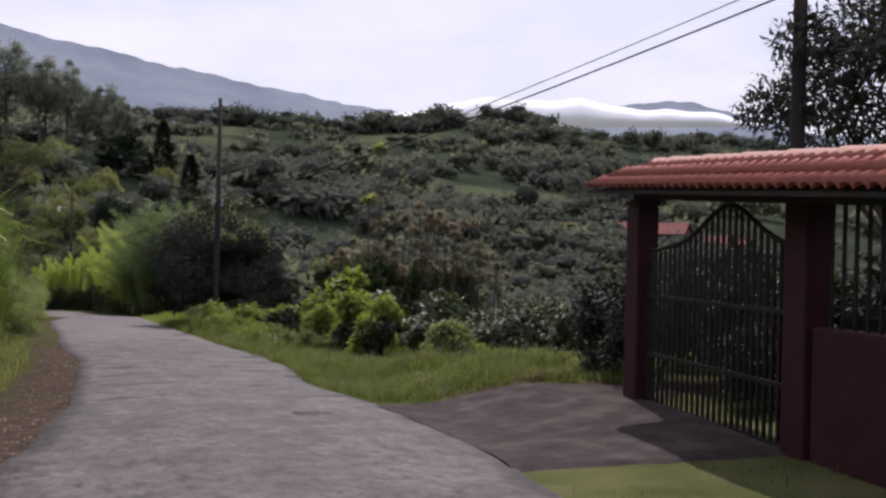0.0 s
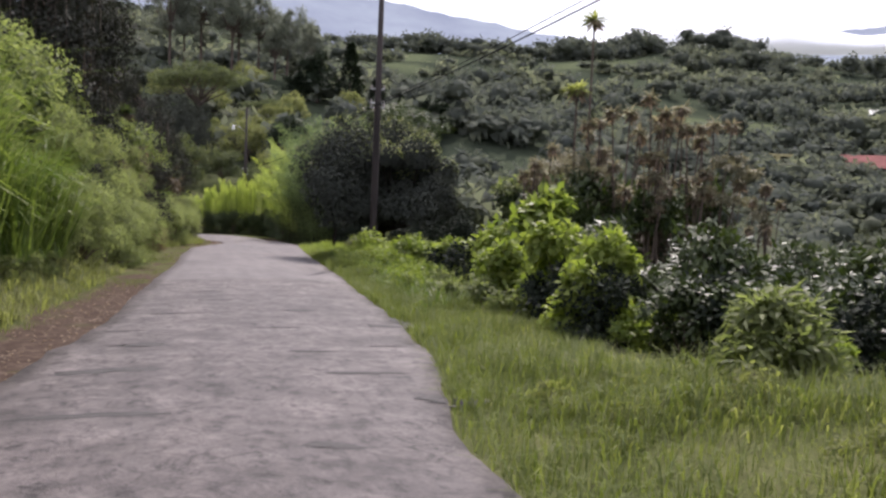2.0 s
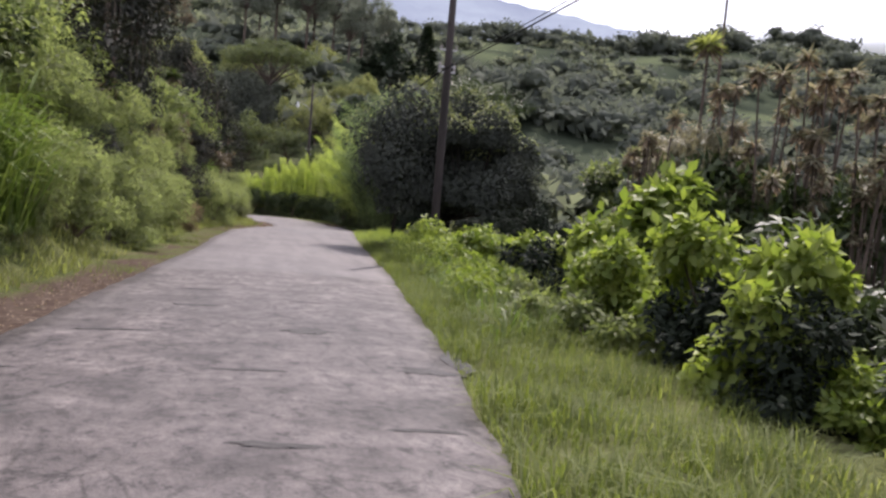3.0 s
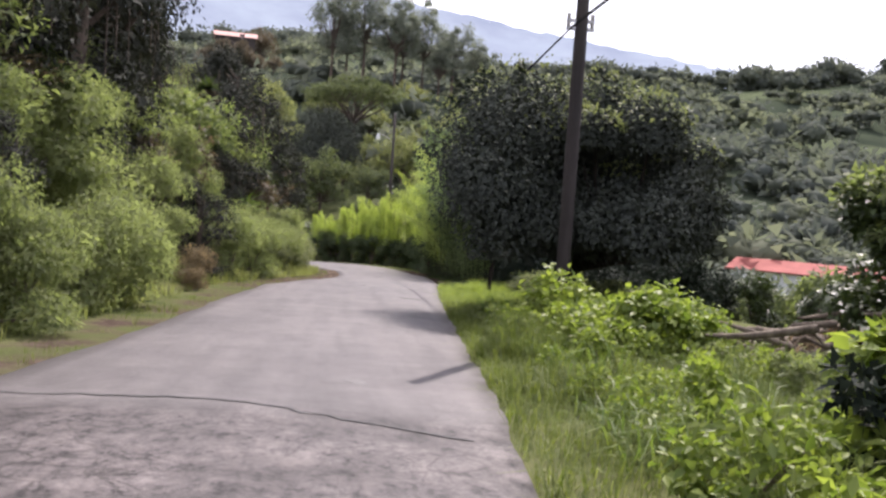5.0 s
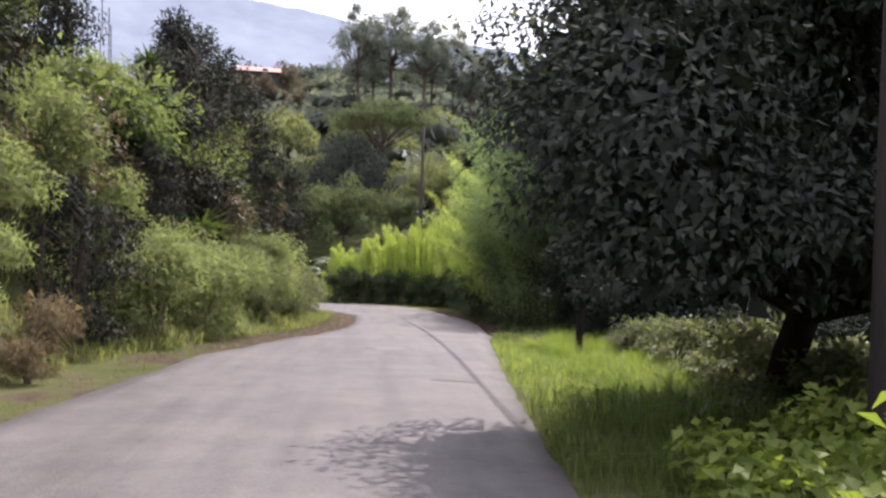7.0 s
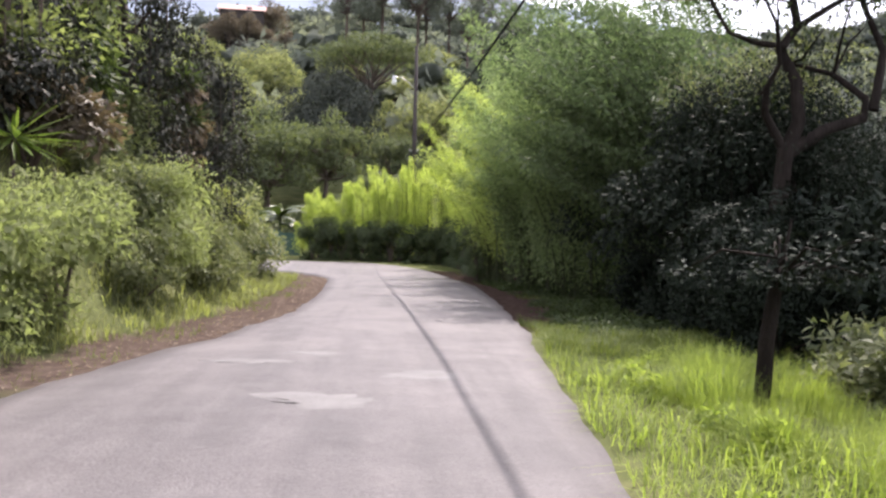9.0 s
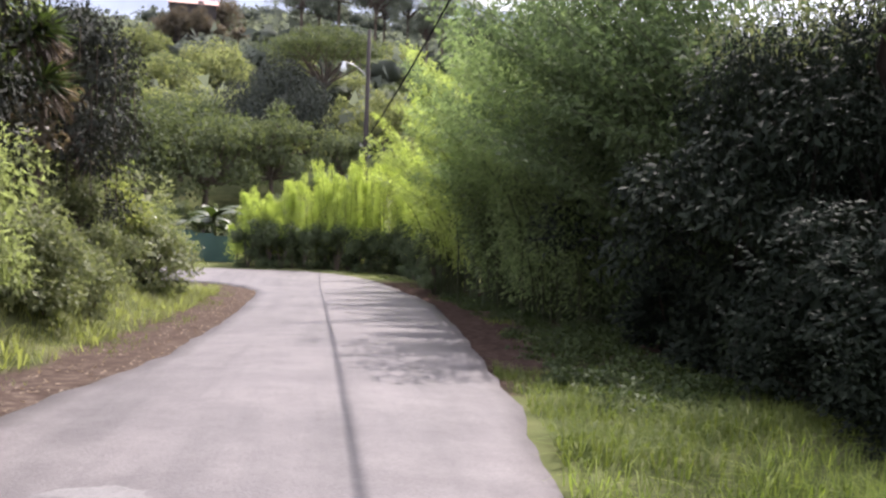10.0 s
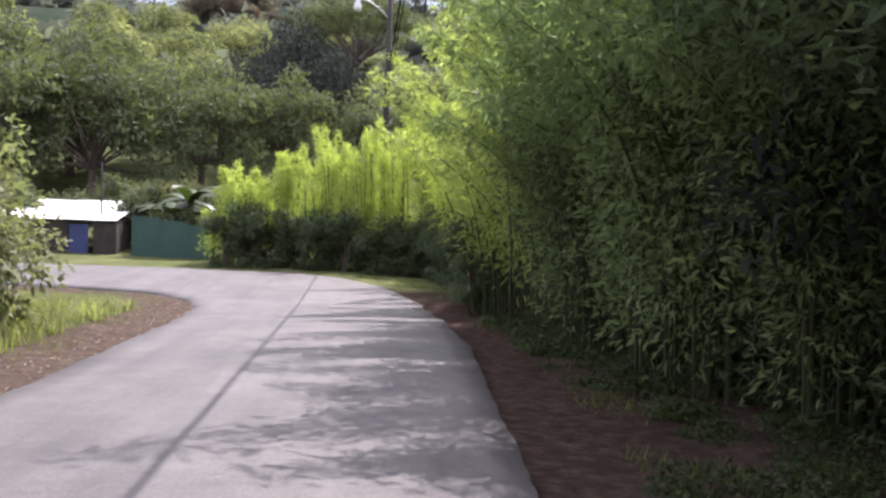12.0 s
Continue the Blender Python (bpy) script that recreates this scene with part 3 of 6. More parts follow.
def ribbon(name, pts, widths, mat, label, lift=0.008, category="road crack", seed=1, jitter=0.03, raised=0.0):
    """A thin strip lying on the road along a line."""
    rng = np.random.default_rng(seed)
    p = np.array(pts, float)
    s = np.concatenate([[0], np.cumsum(np.linalg.norm(np.diff(p, axis=0), axis=1))])
    n = max(4, int(s[-1] / 0.18))
    t = np.linspace(0, s[-1], n)
    c = np.stack([np.interp(t, s, p[:, 0]), np.interp(t, s, p[:, 1])], 1)
    d = np.gradient(c, axis=0)
    d /= np.linalg.norm(d, axis=1, keepdims=True)
    nr = np.stack([d[:, 1], -d[:, 0]], 1)
    c = c + nr * rng.normal(0, jitter, n)[:, None]
    w = np.interp(t, np.linspace(0, s[-1], len(widths)), widths)
    v, q = [], []
    for i in range(n):
        for side in (-1, 1):
            x, y = c[i] + nr[i] * side * w[i] * rng.uniform(0.35, 0.62)
            v.append((x, y, road_top(x, y) + lift))
    for i in range(n - 1):
        q.append((2 * i, 2 * i + 1, 2 * i + 3, 2 * i + 2))
    ob = part(name, tri_mesh(name, v, q, mat), None)
    return tagged(ob, label, category, kind="structure")


# ---- plants ----
def spread(builder, variants, spots, group="", fixed=False, **kw):
    """Plants of one kind: each variant is built once, the rest are copies. Spots: x, y, size, and optionally height scale."""
    made = {}
    rng = random.Random(len(spots) * 7 + variants)
    for i, s in enumerate(spots):
        x, y, size = s[:3]
        m = place(None, x, y, (rng.uniform(0, 360) if not fixed else rng.uniform(-14, 14)), size, 0.08, size * (s[3] if len(s) > 3 else rng.uniform(0.9, 1.12)))
        k = i % variants
        if k not in made:
            made[k] = builder(k, **kw)
            made[k].matrix_basis = m
            if group:
                made[k]["group"] = group
        else:
            sc = made[k].scale
            copy_thing(made[k], m @ Matrix.Diagonal((1 / sc[0], 1 / sc[1], 1 / sc[2], 1)))


def thing(name, label, category):
    return tagged(new(name), label, category)


def inner_leaves(rng, centre, radii, n, leaf, reach=0.72):
    """The broad overlapping leaves inside a clump, which close it to the light."""
    size = min(0.33 * min(radii[0], radii[2]) + leaf[0] * 0.5, leaf[0] * 2.2)
    return clump_leaves(rng, centre, radii, n, size, size * 0.6, 0.2, (0.05, reach), -0.9)


def shrub(seed, name="shrub", label="", mat=None, leaf=(0.11, 0.05), n=2600, spreadr=0.9, high=1.6, clumps=9, droop=0.3, category="shrub", stems=5, low=0.15, bunch=0.42, fold=False, core=14, shell=(0.35, 1.08)):
    rng = np.random.default_rng(seed * 31 + len(name) + n)
    inner = np.random.default_rng(seed + 3)
    root = thing(name, label, category)
    sets, runs = [], []
    for c in range(clumps):
        a, r = rng.uniform(0, 6.28), spreadr * math.sqrt(rng.uniform(0, 1)) * 0.75
        h = high * (low + (0.86 - low) * rng.uniform(0, 1) ** 0.8) * (1 - 0.35 * (r / spreadr) ** 2)
        rad = bunch * rng.uniform(0.7, 1.25) * np.array([spreadr, spreadr, min(high * 0.5, spreadr)])
        ctr = np.array([math.cos(a) * r, math.sin(a) * r, h])
        sets.append(clump_leaves(rng, ctr, rad, n // clumps, *leaf, droop, shell, -0.6, fold))
        sets.append(inner_leaves(inner, ctr, rad, core, leaf))
        if c < stems:
            runs.append(([(0, 0, -0.1), (ctr[0] * 0.35, ctr[1] * 0.35, h * 0.45), tuple(ctr)], [0.022 * high, 0.016 * high, 0.005]))
    v, t = join_arrays(sets)
    v[:, 2] = np.maximum(v[:, 2], 0.0)
    part("stem", tubes_mesh("stem", runs, BARK, 5), None, root)
    part("foliage", tri_mesh("foliage", v, t, mat), None, root)
    return root


def tree(seed, name="tree", label="", mat=None, leaf=(0.2, 0.08), n=9000, high=6.0, crown=3.0, flat=0.6, clumps=16, trunk=0.16, fork=0.35, droop=0.4, category="tree", lean=0.0, base=0.45, shell=(0.5, 1.06), bunch=0.34, fold=False, clear=0.0, leany=0.0, bark=None, ragged=(0.55, 1.3), core=0, skirt=0.0, reach=0.68, young=None, heart=0):
    """A tapered trunk with limbs, and a crown of leafy clumps at their ends."""
    rng = np.random.default_rng(seed * 17 + n + clumps)
    inner = np.random.default_rng(seed + 5)
    root = thing(name, label, category)
    top = Vector((lean * high, leany * high, high * fork))
    runs = [([(0, 0, -0.25), (0, 0, 0.05), tuple(top * 0.55 + Vector((rng.normal(0, 0.05), rng.normal(0, 0.05), 0))), tuple(top)], [trunk * 1.5, trunk * 1.15, trunk * 0.9, trunk * 0.75])]
    sets, tips = [], []
    for c in range(clumps):
        a = c * 2.4 + rng.uniform(-0.4, 0.4)
        rr = crown * math.sqrt((c + 0.5) / clumps) * rng.uniform(0.62, 0.94)
        dome = math.sqrt(max(0.05, 1 - (rr / crown) ** 2))
        zc = high * base + (high * (1 - base) * 0.8) * dome * rng.uniform(0.35, 1.0)
        zc = max(zc, clear * max(0.0, -math.cos(a)) * rr / crown * 1.5)          # pruned up over the road
        zc = max(zc, skirt)
        ctr = Vector((lean * high + math.cos(a) * rr, leany * high + math.sin(a) * rr, zc))
        knee = top.lerp(ctr, 0.5) + Vector((rng.normal(0, 0.12) * crown, rng.normal(0, 0.12) * crown, -0.04 * high))
        runs.append(([tuple(top * rng.uniform(0.75, 1.0)), tuple(knee), tuple(ctr)], [trunk * 0.5, trunk * 0.27, trunk * 0.06]))
        rad = crown * bunch * rng.uniform(*ragged)
        sets.append(clump_leaves(rng, np.array(ctr), (rad, rad, rad * flat), n // clumps, *leaf, droop, shell, -0.6, fold))
        if core:
            sets.append(inner_leaves(inner, np.array(ctr), (rad, rad, rad * flat), core, leaf, reach))
        # layer of paler leaves that puts sunlight on the upper crown
        if young and zc > high * 0.5:
            tips.append(clump_leaves(inner, np.array(ctr) + np.array((0, 0, 0.12 * rad)), (rad, rad, rad * flat), 260, leaf[0] * 1.25, leaf[1] * 1.25, droop, (0.95, 1.12), 0.1, fold))
    if heart:
        sets.append(clump_leaves(inner, (lean * high - 0.32 * crown, leany * high - 0.15 * crown, high * 0.68), (crown * 0.48, crown * 0.48, high * 0.15), heart, leaf[0] * 1.1, leaf[0] * 0.75, 0.2, (0.1, 1.0), -0.9))
    v, t = join_arrays(sets)
    part("trunk", tubes_mesh("trunk", runs[:1], bark or BARK, 8), None, root)
    for run in runs[1:]:
        part("limb", tubes_mesh("limb", [run], bark or BARK, 5), None, root)
    part("crown", tri_mesh("crown", v, t, mat), None, root)
    if tips:
        part("young_leaves", tri_mesh("young_leaves", *join_arrays(tips), young), None, root, "paler leaves on the crown, coloured as sunlit")
    return root


def bamboo(seed, label="", mat=None, bias=0.0, high=5.0, culms=16, n=6000, lean=0.8, spreadr=0.8, leaf=(0.22, 0.035), start=0.25, name="bamboo_clump", fluff=0.32, taper=0.75):
    rng = np.random.default_rng(seed * 13 + n + culms)
    root = thing(name, label, "bamboo")
    runs, P_, A_ = [], [], []
    for c in range(culms):
        a = rng.uniform(0, 6.28)
        r = spreadr * math.sqrt(rng.uniform(0, 1))
        h = high * rng.uniform(0.5, 1.12)
        le = lean * rng.uniform(0.3, 1.2)
        b0 = np.array([math.cos(a) * r, math.sin(a) * r, -0.1])
        d = np.array([math.cos(a + rng.normal(0, 0.5)), math.sin(a + rng.normal(0, 0.5)), 0])
        line = [b0 + (d * le + np.array([-bias, 0, 0])) * t ** 2.2 + np.array([0, 0, h * (t - 0.16 * t ** 4)]) for t in np.linspace(0, 1, 6)]
        runs.append(([tuple(p) for p in line], [0.028, 0.026, 0.022, 0.016, 0.010, 0.003]))
        k = n // culms
        t = start + (1 - start) * rng.uniform(0, 1, k) ** 0.85
        q = np.stack([np.interp(t, np.linspace(0, 1, 6), [p[j] for p in line]) for j in range(3)], 1)
        off = ball(rng, k) * (fluff * rng.uniform(0.2, 1.0, k) * (1.15 - taper * t) * (0.5 + 0.2 * high))[:, None]
        off[:, 2] *= 0.6
        P_.append(q + off)
        A_.append(unit(off) * 0.6 + np.array([0, 0, -0.1]) + ball(rng, k) * 0.5)
    P_, A_ = np.concatenate(P_), np.concatenate(A_)
    v, t = leaf_arrays(rng, P_, A_, ball(rng, len(P_)) * 0.7 + np.array([0, 0, 0.6]), *leaf, 0.15, False)
    for run in runs:
        part("culm", tubes_mesh("culm", [run], GREEN_STEM, 4), None, root)
    part("foliage", tri_mesh("foliage", v, t, mat), None, root)
    return root


def tuft_tree(seed, label="", high=4.0, heads=7, mat=None, n=90, leaf=(0.55, 0.06), name="tufted_tree", dry=0.5, spreadr=0.7, trunk=0.06):
    """Thin stems, each ending in a drooping head of long leaves."""
    rng = np.random.default_rng(seed * 11 + heads + n)
    root = thing(name, label, "tree")
    runs, green, brown = [], [], []
    for c in range(heads):
        a, r = rng.uniform(0, 6.28), spreadr * rng.uniform(0.1, 1.0)
        h = high * rng.uniform(0.6, 1.0)
        top = np.array([math.cos(a) * r, math.sin(a) * r, h])
        runs.append(([(top[0] * 0.15, top[1] * 0.15, -0.15), (top[0] * 0.5, top[1] * 0.5, h * 0.5), tuple(top)], [trunk, trunk * 0.8, trunk * 0.55]))
        for k, arr, down in ((n, green, 0.15), (int(n * dry), brown, 0.65)):
            d = ball(rng, k)
            d[:, 2] = np.abs(d[:, 2]) * 0.8 - down
            p = np.repeat(top[None, :], k, 0) + d * 0.04 - np.array([0, 0, 1.0]) * rng.uniform(0, 0.16 if down > 0.5 else 0.08, k)[:, None]
            arr.append(leaf_arrays(rng, p, d, np.repeat([[0, 0, 1.0]], k, 0) + ball(rng, k) * 0.3, leaf[0], leaf[1], 0.45))
    part("stem", tubes_mesh("stem", runs, BARK, 6), None, root)
    for g, b in zip(green, brown):
        part("leaf_head", tri_mesh("leaf_head", *g, mat), None, root)
        if dry:
            part("dead_foliage", tri_mesh("dead_foliage", *b, L_DRY), None, root, "hanging dry brown leaves")
    return root


def cypress(seed, label="", high=9.0, wide=2.0, n=2600):
    rng = np.random.default_rng(seed + 400)
    root = thing("conifer", label, "tree")
    t = rng.uniform(0, 1, n) ** 0.75
    a = rng.uniform(0, 6.28, n)
    r = wide * (1 - t) ** 0.8 * rng.uniform(0.55, 1.08, n) * (1 + 0.25 * np.sin(t * 24 + a * 2))
    p = np.stack([np.cos(a) * r, np.sin(a) * r, 0.4 + t * high], 1)
    ax = np.stack([np.cos(a), np.sin(a), rng.normal(0.1, 0.4, n)], 1) + ball(rng, n) * 0.4
    v, tr = leaf_arrays(rng, p, ax, np.repeat([[0, 0, 1.0]], n, 0) + ball(rng, n) * 0.5, 0.8, 0.35, 0.15, False)
    part("trunk", tubes_mesh("trunk", [([(0, 0, -0.3), (0, 0, high * 0.95)], [0.2, 0.03])], BARK, 6), None, root)
    part("crown", tri_mesh("crown", v, tr, L_CONE), None, root)
    return root


def grass(name, rng, n, xs, ys, height, width, lean, mat, label, keep, patch=0.0):
    """A stand of grass blades over a stretch of ground."""
    x, y = rng.uniform(*xs, n), rng.uniform(*ys, n)
    z, left, right, beyond = land(x, y)
    ok = keep(x, y, left, right, beyond)
    if patch:
        ok &= waves(x, y, patch, 0.5) + rng.normal(0, 0.3, n) > -0.1
    roots = np.stack([x, y, z - 0.03], 1)[ok]
    v, t = blades(rng, roots, height, width, lean)
    tall = np.clip(0.85 + 0.45 * waves(roots[:, 0], roots[:, 1], 0.55, 0.3) + 0.25 * waves(roots[:, 0], roots[:, 1], 1.9, 1.7), 0.35, 1.5)
    v = (roots[:, None, :] + (v.reshape(len(roots), -1, 3) - roots[:, None, :]) * tall[:, None, None]).reshape(-1, 3)
    tagged(part(name, tri_mesh(name, v, t, mat), None), label, "grass", kind="stuff")


def jittered(rng, x0, x1, y0, y1, step, keep=None, sizes=(0.8, 1.2), jit=0.35):
    out = []
    for yy in np.arange(y0, y1, step):
        for xx in np.arange(x0, x1, step):
            x, y = xx + rng.normal(0, step * jit), yy + rng.normal(0, step * jit)
            if keep is None or keep(x, y):
                out.append((x, y, rng.uniform(*sizes)))
    return out

rng = np.random.default_rng(77)


def right_of(x, y):
    return float(land(x, y)[2])


def bank_spots(step, d0, d1, y0, y1, sizes, seed, keep=None):
    """Places on the bank, by their distance from the road's inner edge."""
    r = np.random.default_rng(seed)
    out = []
    for y in np.arange(y0, y1, step):
        for d in np.arange(d0, d1, step):
            yy = y + r.normal(0, step * 0.3)
            dd = max(d0, d + r.normal(0, step * 0.3))
            x = float(lerp(yy, LEFT_X)) - dd
            if yy < 85.6 - dd and (yy < 60 or x < 7.2 - (yy - 52) * 0.168) and (keep is None or keep(x, yy)):
                out.append((x, yy, r.uniform(*sizes)))
    return out


def clear_of_thickets(x, y):
    return all(math.hypot(x - a, y - b) > q for a, b, q in ((2.5, 51.6, 1.5), (2.5, 60.6, 1.7), (1.3, 46.4, 1.2), (2.7, 49.6, 0.9)))


# ---- the bank on the inner side of the bend ----
spread(shrub, 5, bank_spots(1.75, 1.8, 1.9, 33, 63, (0.72, 1.05), 1, clear_of_thickets) + bank_spots(2.2, 3.6, 7.4, 31, 63, (0.85, 1.25), 8, clear_of_thickets), "bank shrubs", name="feathery_shrub",
       label="feathery light green domed shrub on the road bank", mat=L_FEATHER, leaf=(0.11, 0.032), n=8200, spreadr=1.3, high=2.3, clumps=11, droop=0.5, low=0.03, bunch=0.47, core=60, shell=(0.62, 1.08))
corner = [(6.3 - (y - 52) * 0.168 - d, y, s) for y, d, s in ((70, 0, 0.7), (72, 0.1, 0.8), (74, 0.3, 0.9), (76, 0.2, 0.85), (78, 0.3, 0.9), (75, 1.7, 1.0), (77.5, 1.6, 1.0), (80.5, 1.8, 1.0), (83, 1.7, 1.0), (79, 3.2, 1.1), (82, 3.4, 1.1))] + [(3.7, 76.2, 1.5), (2.6, 78.2, 1.6)]
spread(shrub, 4, bank_spots(1.6, 1.9, 5.0, 60, 76, (0.6, 1.05), 11, clear_of_thickets) + corner, "verge shrubs", name="leafy_shrub",
       label="pale green leafy shrub at the foot of the bank", mat=L_VERGE, leaf=(0.12, 0.05), n=3900, spreadr=1.1, high=1.9, clumps=11, low=0.05, bunch=0.45, core=30, shell=(0.6, 1.08))
spread(shrub, 4, bank_spots(2.7, 4.4, 11, 14, 82, (0.9, 1.5), 2), "hillside shrubs", name="broadleaf_shrub",
       label="mid green broadleaf shrub on the hillside", mat=L_MID, leaf=(0.15, 0.065), n=2000, spreadr=1.4, high=2.1, clumps=13, low=0.05, bunch=0.4, core=22, shell=(0.6, 1.08))
spread(shrub, 3, bank_spots(4.2, 4.2, 14, 33, 80, (0.8, 1.3), 3), "dark hillside shrubs", name="dark_shrub",
       label="dark green glossy shrub on the hillside", mat=L_DARK, leaf=(0.2, 0.09), n=2300, spreadr=1.1, high=2.7, clumps=11, low=0.05)
spread(shrub, 2, bank_spots(3.4, 3.6, 12, 40, 78, (0.8, 1.2), 21), "brownish hillside shrubs", name="brownish_shrub",
       label="olive brown half dry shrub on the hillside", mat=L_PURPLE, leaf=(0.16, 0.075), n=2000, spreadr=1.2, high=2.0, clumps=11)


def reed_bed(seed, label="", high=2.5, n=300, wide=0.046, mat=None, sprays=230, name="reed_clump", category="reeds"):
    r = np.random.default_rng(seed + 90)
    root = thing(name, label, category)
    a, q = r.uniform(0, 6.28, n), 0.75 * np.sqrt(r.uniform(0, 1, n))
    roots = np.stack([np.cos(a) * q, np.sin(a) * q, np.full(n, -0.1)], 1)
    k = sprays
    t = r.uniform(0.35, 0.95, k)
    pick = roots[r.integers(0, n, k)] + np.stack([r.normal(0, 0.15, k), r.normal(0, 0.15, k), high * t], 1)
    ax = ball(r, k)
    ax[:, 2] = np.abs(ax[:, 2]) * 0.5
    side = leaf_arrays(r, pick, ax, np.repeat([[0, 0, 1.0]], k, 0), 0.3 * high, wide * 1.2, 0.6)
    tuft = blades(r, roots, high, wide, 0.6)
    if sprays < 100:
        part("blade_tuft", tri_mesh("blade_tuft", *join_arrays([tuft, side]), mat or L_REED), None, root)
        return root
    part("blade_tuft", tri_mesh("blade_tuft", *tuft, mat or L_REED), None, root)
    part("leaf_spray", tri_mesh("leaf_spray", *side, mat or L_REED), None, root)
    return root


spread(reed_bed, 3, bank_spots(1.35, 2.5, 5.6, 15, 33, (0.75, 1.15), 4), "reeds", label="tall bright green cane grass on the bank")
spread(shrub, 3, bank_spots(1.7, 2.1, 3.2, 12, 34, (0.4, 0.65), 5), "low bank plants", name="low_shrub",
       label="low mid green plant at the foot of the bank", mat=L_MID, leaf=(0.13, 0.05), n=2200, spreadr=1.0, high=1.2, clumps=9, low=0.02)


def vine_tree(seed, label="", high=6.0, wide=1.5, n=7000):
    """A trunk wholly hung with climbing plants: a leafy column with a ragged head."""
    r = np.random.default_rng(seed + 700)
    root = thing("vine_covered_tree", label, "tree")
    sets, runs = [], [([(0, 0, -0.3), (0.1, 0.05, high * 0.4), (0.0, 0.2, high * 0.8)], [0.22, 0.17, 0.08])]
    for c in range(15):
        f = (c + 0.5) / 15
        w = wide * (0.5 + 0.55 * math.sin(math.pi * min(1, f * 0.9 + 0.1)))
        a = r.uniform(0, 6.28)
        ctr = np.array([math.cos(a) * w * 0.55, math.sin(a) * w * 0.55, 0.3 + f * high * 0.92])
        sets.append(clump_leaves(r, ctr, (w * 0.62, w * 0.62, high * 0.11), n // 15, 0.14, 0.065, 0.7, (0.55, 1.1)))
        sets.append(inner_leaves(r, ctr, (w * 0.62, w * 0.62, high * 0.11), 60, (0.13, 0.06), 0.75))
        runs.append(([(0.05, 0.1, max(0, ctr[2] - 0.8)), tuple(ctr)], [0.07, 0.02]))
    for c in range(26):
        a, q = r.uniform(0, 6.28), wide * r.uniform(0.45, 0.8)
        z0 = high * r.uniform(0.45, 0.9)
        z1 = z0 - r.uniform(0.8, 2.2)
        runs.append(([(math.cos(a) * q, math.sin(a) * q, z0), (math.cos(a) * q * 1.04, math.sin(a) * q * 1.04, z1)], [0.018, 0.012]))
    part("trunk", tubes_mesh("trunk", runs, BARK, 5), None, root)
    part("crown", tri_mesh("crown", *join_arrays(sets), L_VINE), None, root)
    return root


spread(vine_tree, 3, [(-0.4, 44.0, 1.2), (-1.6, 46.5, 1.3), (0.0, 48.0, 1.25), (-2.6, 42.5, 1.25), (-0.9, 50.5, 1.1), (-3.6, 47.5, 1.3), (-0.2, 51.8, 1.35), (-0.9, 53.6, 1.3)], "vine covered trees",
       label="dark tree smothered in hanging climbing plants")
spread(vine_tree, 2, [(2.4, 52.0, 0.58), (2.1, 61.2, 0.86), (0.9, 47.2, 0.5), (2.3, 57.0, 0.5), (1.6, 64.3, 0.95), (2.6, 66.5, 0.85), (-0.5, 60.0, 0.8), (3.4, 70.6, 0.85), (2.3, 73.6, 1.0), (0.5, 69.5, 1.0), (1.2, 76.5, 0.9), (1.0, 40.5, 0.42)], "vine covered thickets",
       label="dark thicket covered with climbing plants on the bank", high=5.0, wide=1.7)
spread(shrub, 2, [(2.6, 49.4, 0.6), (2.5, 50.5, 0.5), (3.0, 48.3, 0.4)], "dry brush", name="dry_brush", label="dry brown brush at the foot of the bank", mat=L_DRYBRUSH,
       leaf=(0.16, 0.03), n=2600, spreadr=1.1, high=1.7, clumps=11, droop=0.7, low=0.02)
spread(tuft_tree, 2, [(3.3, 68.5, 0.9), (2.7, 73.5, 0.8), (1.0, 62.0, 0.9)], "yuccas", label="dark yucca with drooping leaf heads on the bank", mat=L_DARK, high=3.4, heads=3,
       n=130, leaf=(0.6, 0.085), name="yucca", dry=0.8, spreadr=0.35, trunk=0.14)
spread(lambda k: tree(k, "young_tree", "pale leafed young tree on the bank", L_OLIVE, (0.2, 0.09), 5200, 4.3, 1.7, 0.8, 13, 0.08, 0.3, 0.4, base=0.25), 2, [(0.9, 79.0, 1.0), (-0.6, 82.0, 1.0), (2.6, 75.6, 0.8)], "young trees")
spread(lambda k: tree(k, "hill_tree", "olive green spreading tree on the hillside", L_OLIVE, (0.26, 0.11), 6000, 6.0, 3.2, 0.6, 17, 0.15, 0.35, 0.3), 3,
       [(-9, 58, 1.0), (-14, 66, 1.1), (-8, 72, 0.9), (-16, 76, 1.2), (-22, 70, 1.2), (-13, 50, 1.0), (-20, 58, 1.2), (-11, 81, 0.9), (-5, 66, 0.75)], "hillside trees")

spread(tuft_tree, 1, [(0.5, 35.0, 1.0), (2.8, 59.8, 0.75)], "spiky palms", label="young palm with long arching pale leaves on the bank", mat=L_REED, high=1.9, heads=1, n=60, leaf=(1.0, 0.08), name="young_palm", dry=0.0, spreadr=0.1, trunk=0.07)

# ---- trees on the outer side ----
# young: lighter leaf colour painted on as sun on the crown top
spread(lambda k: tree(k, "mango_tree", "broad dark green mango tree beside the road", L_MANGO, (0.105, 0.06), 116000, 6.3, 3.8, 0.85, 58, 0.22, 0.28, 0.5, core=520, heart=8000, young=L_VERGE, base=0.1, bunch=0.27, ragged=(0.4, 1.5), shell=(0.62, 1.06), skirt=2.3, lean=-0.01, leany=-0.25, clear=3.4, bark=DARK_BARK), 1, [(11.75, 47.2, 0.95, 1.05)], fixed=True)
